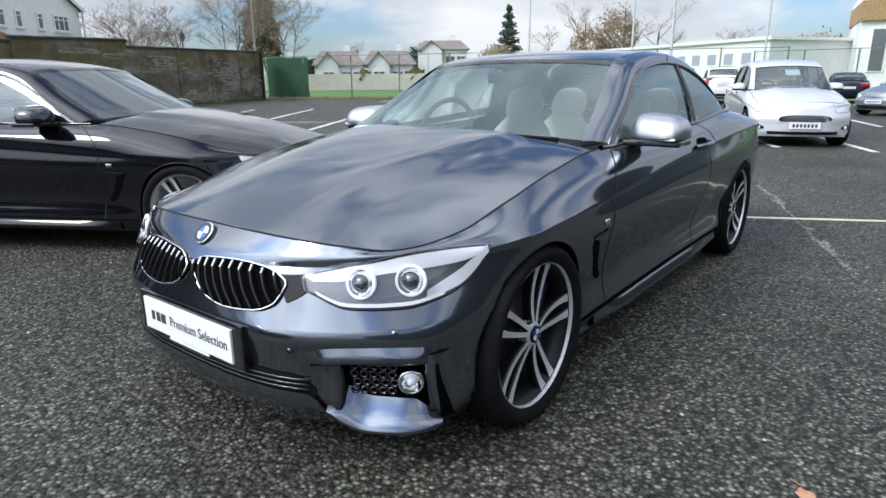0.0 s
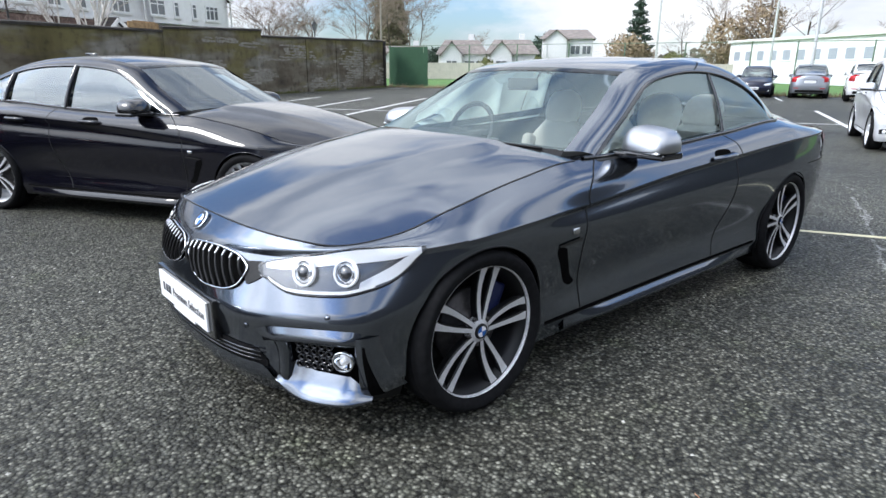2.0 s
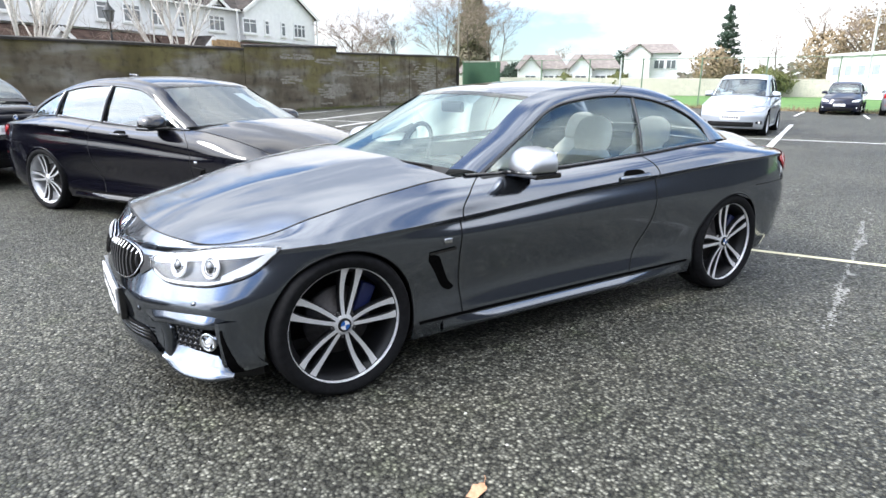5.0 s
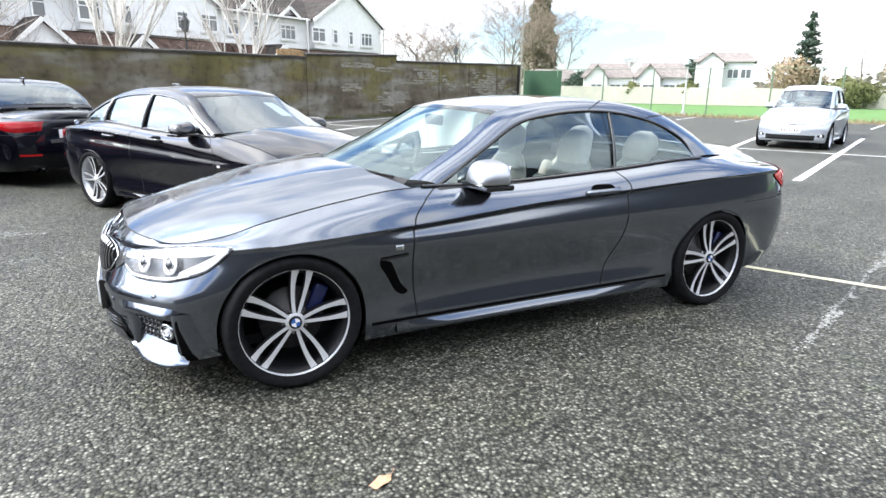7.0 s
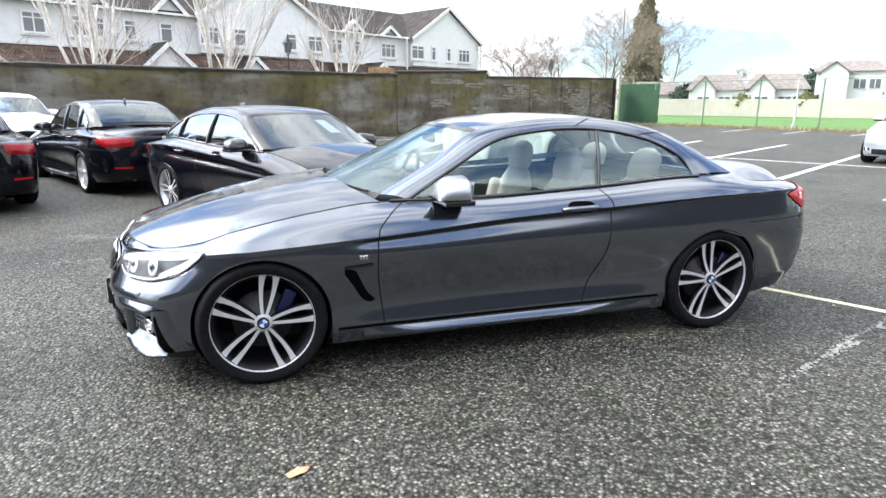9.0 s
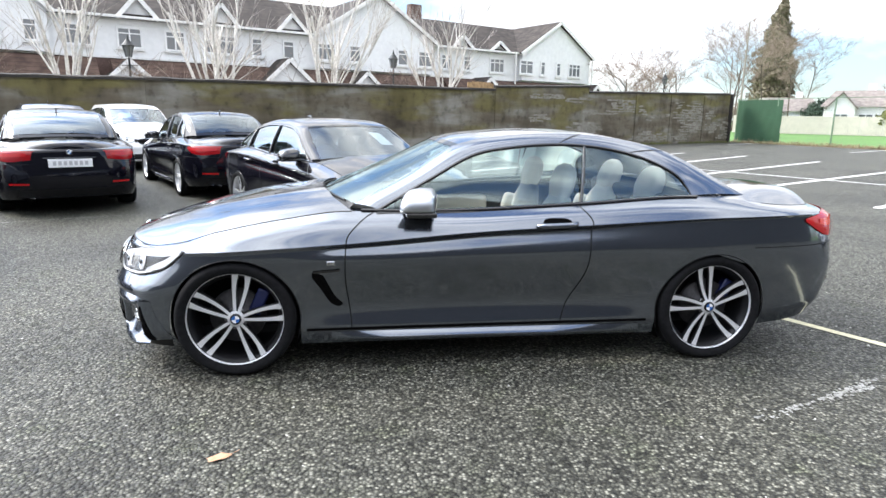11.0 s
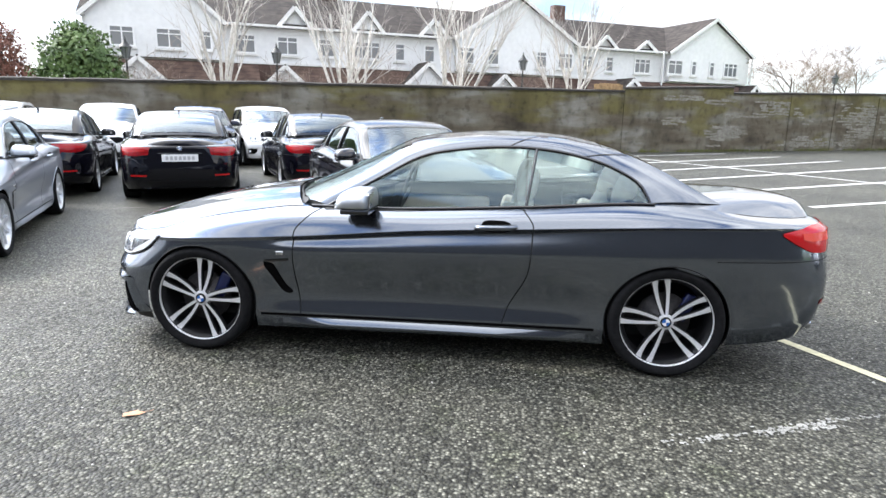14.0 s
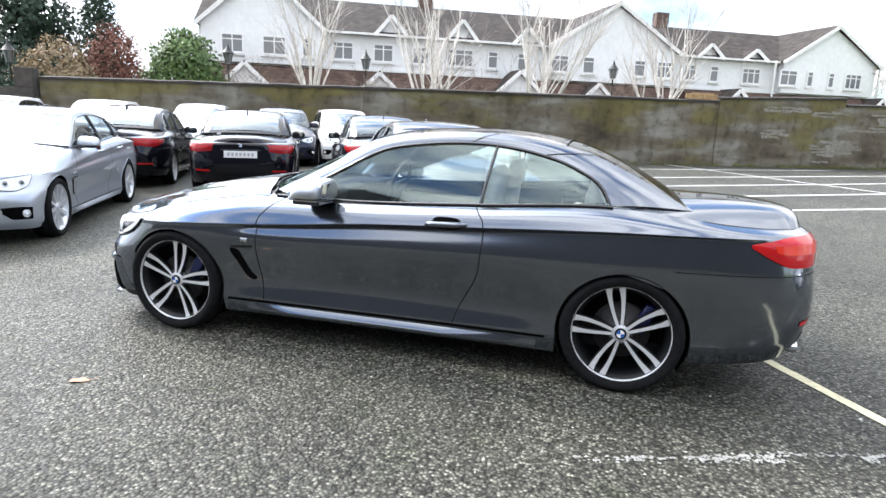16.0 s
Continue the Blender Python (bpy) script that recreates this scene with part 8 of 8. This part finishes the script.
for row in range(18):
    z = 0.28 + row * 0.14
    a = -19.5 + rnd.uniform(0, 0.3)
    while a < -0.9:
        a += rnd.uniform(0.34, 0.55)
        bare = noise.noise((a * 0.30, z * 1.4, 9.0)) + (0.06 if a > -13 else -0.02)
        if bare > 0.16 and count < 260 and z < 2.6:
            ob = new("stone", stone_meshes[rnd.randrange(6)])
            ob.parent = wall
            ob.matrix_local = pose(a, 0.0 + rnd.uniform(-0.008, 0.012), z + rnd.uniform(-0.03, 0.03), 0, rnd.uniform(-6, 6), 0)
            count += 1

# a fallen leaf and loose chips on the asphalt
LEAF_FALLEN = mat("dry orange brown leaf", (0.36, 0.17, 0.085), 0.7, noise_scale=60, second=(0.55, 0.32, 0.20), big=12)
rnd = random.Random(8)
n = 15
v, f = [(0, 0, 0.005)], []
for e in range(n):
    a = e / n * 2 * math.pi
    r = 0.026 + 0.013 * abs(math.cos(2.5 * a)) + rnd.uniform(-0.003, 0.003)
    v.append((1.45 * r * math.cos(a), 0.75 * r * math.sin(a), 0.003 + 0.006 * abs(math.sin(a)) ** 2))
f = [(0, 1 + e, 1 + (e + 1) % n) for e in range(n)]
leaf = thing("fallen_leaf", "curled orange brown leaf lying on the asphalt", "leaf", pose(0.083, -1.754, 0, 0, 0, 25))
mesh_ob("blade", v, f, LEAF_FALLEN, leaf)
tube("stalk", [(0.05, 0, 0.008), (0.075, 0.008, 0.006), (0.09, 0.02, 0.004)], 0.0015, LEAF_FALLEN, leaf, sides=5)
CHIP = mat("pale stone chip", (0.50, 0.49, 0.45), 0.8, noise_scale=90, vary=0.4)
cv, cf = [], []
for k in range(420):
    x, y = rnd.uniform(-5.5, 8.0), rnd.uniform(-3.9, 3.2)
    r = rnd.uniform(0.004, 0.009) * (1.6 if rnd.random() < 0.06 else 1)
    o = len(cv)
    a0 = rnd.uniform(0, 6)
    for e in range(5):
        a = a0 + e * 1.257
        cv.append((x + r * math.cos(a) * rnd.uniform(0.7, 1.2), y + r * math.sin(a) * rnd.uniform(0.7, 1.2), 0.001))
    cv.append((x, y, r * 0.8))
    cf += [(o + e, o + (e + 1) % 5, o + 5) for e in range(5)]
ob = mesh_ob("loose_chips", cv, cf, CHIP, None, smooth=False)
tagged(ob, "pale loose stone chips scattered on the asphalt", "gravel", kind="stuff")
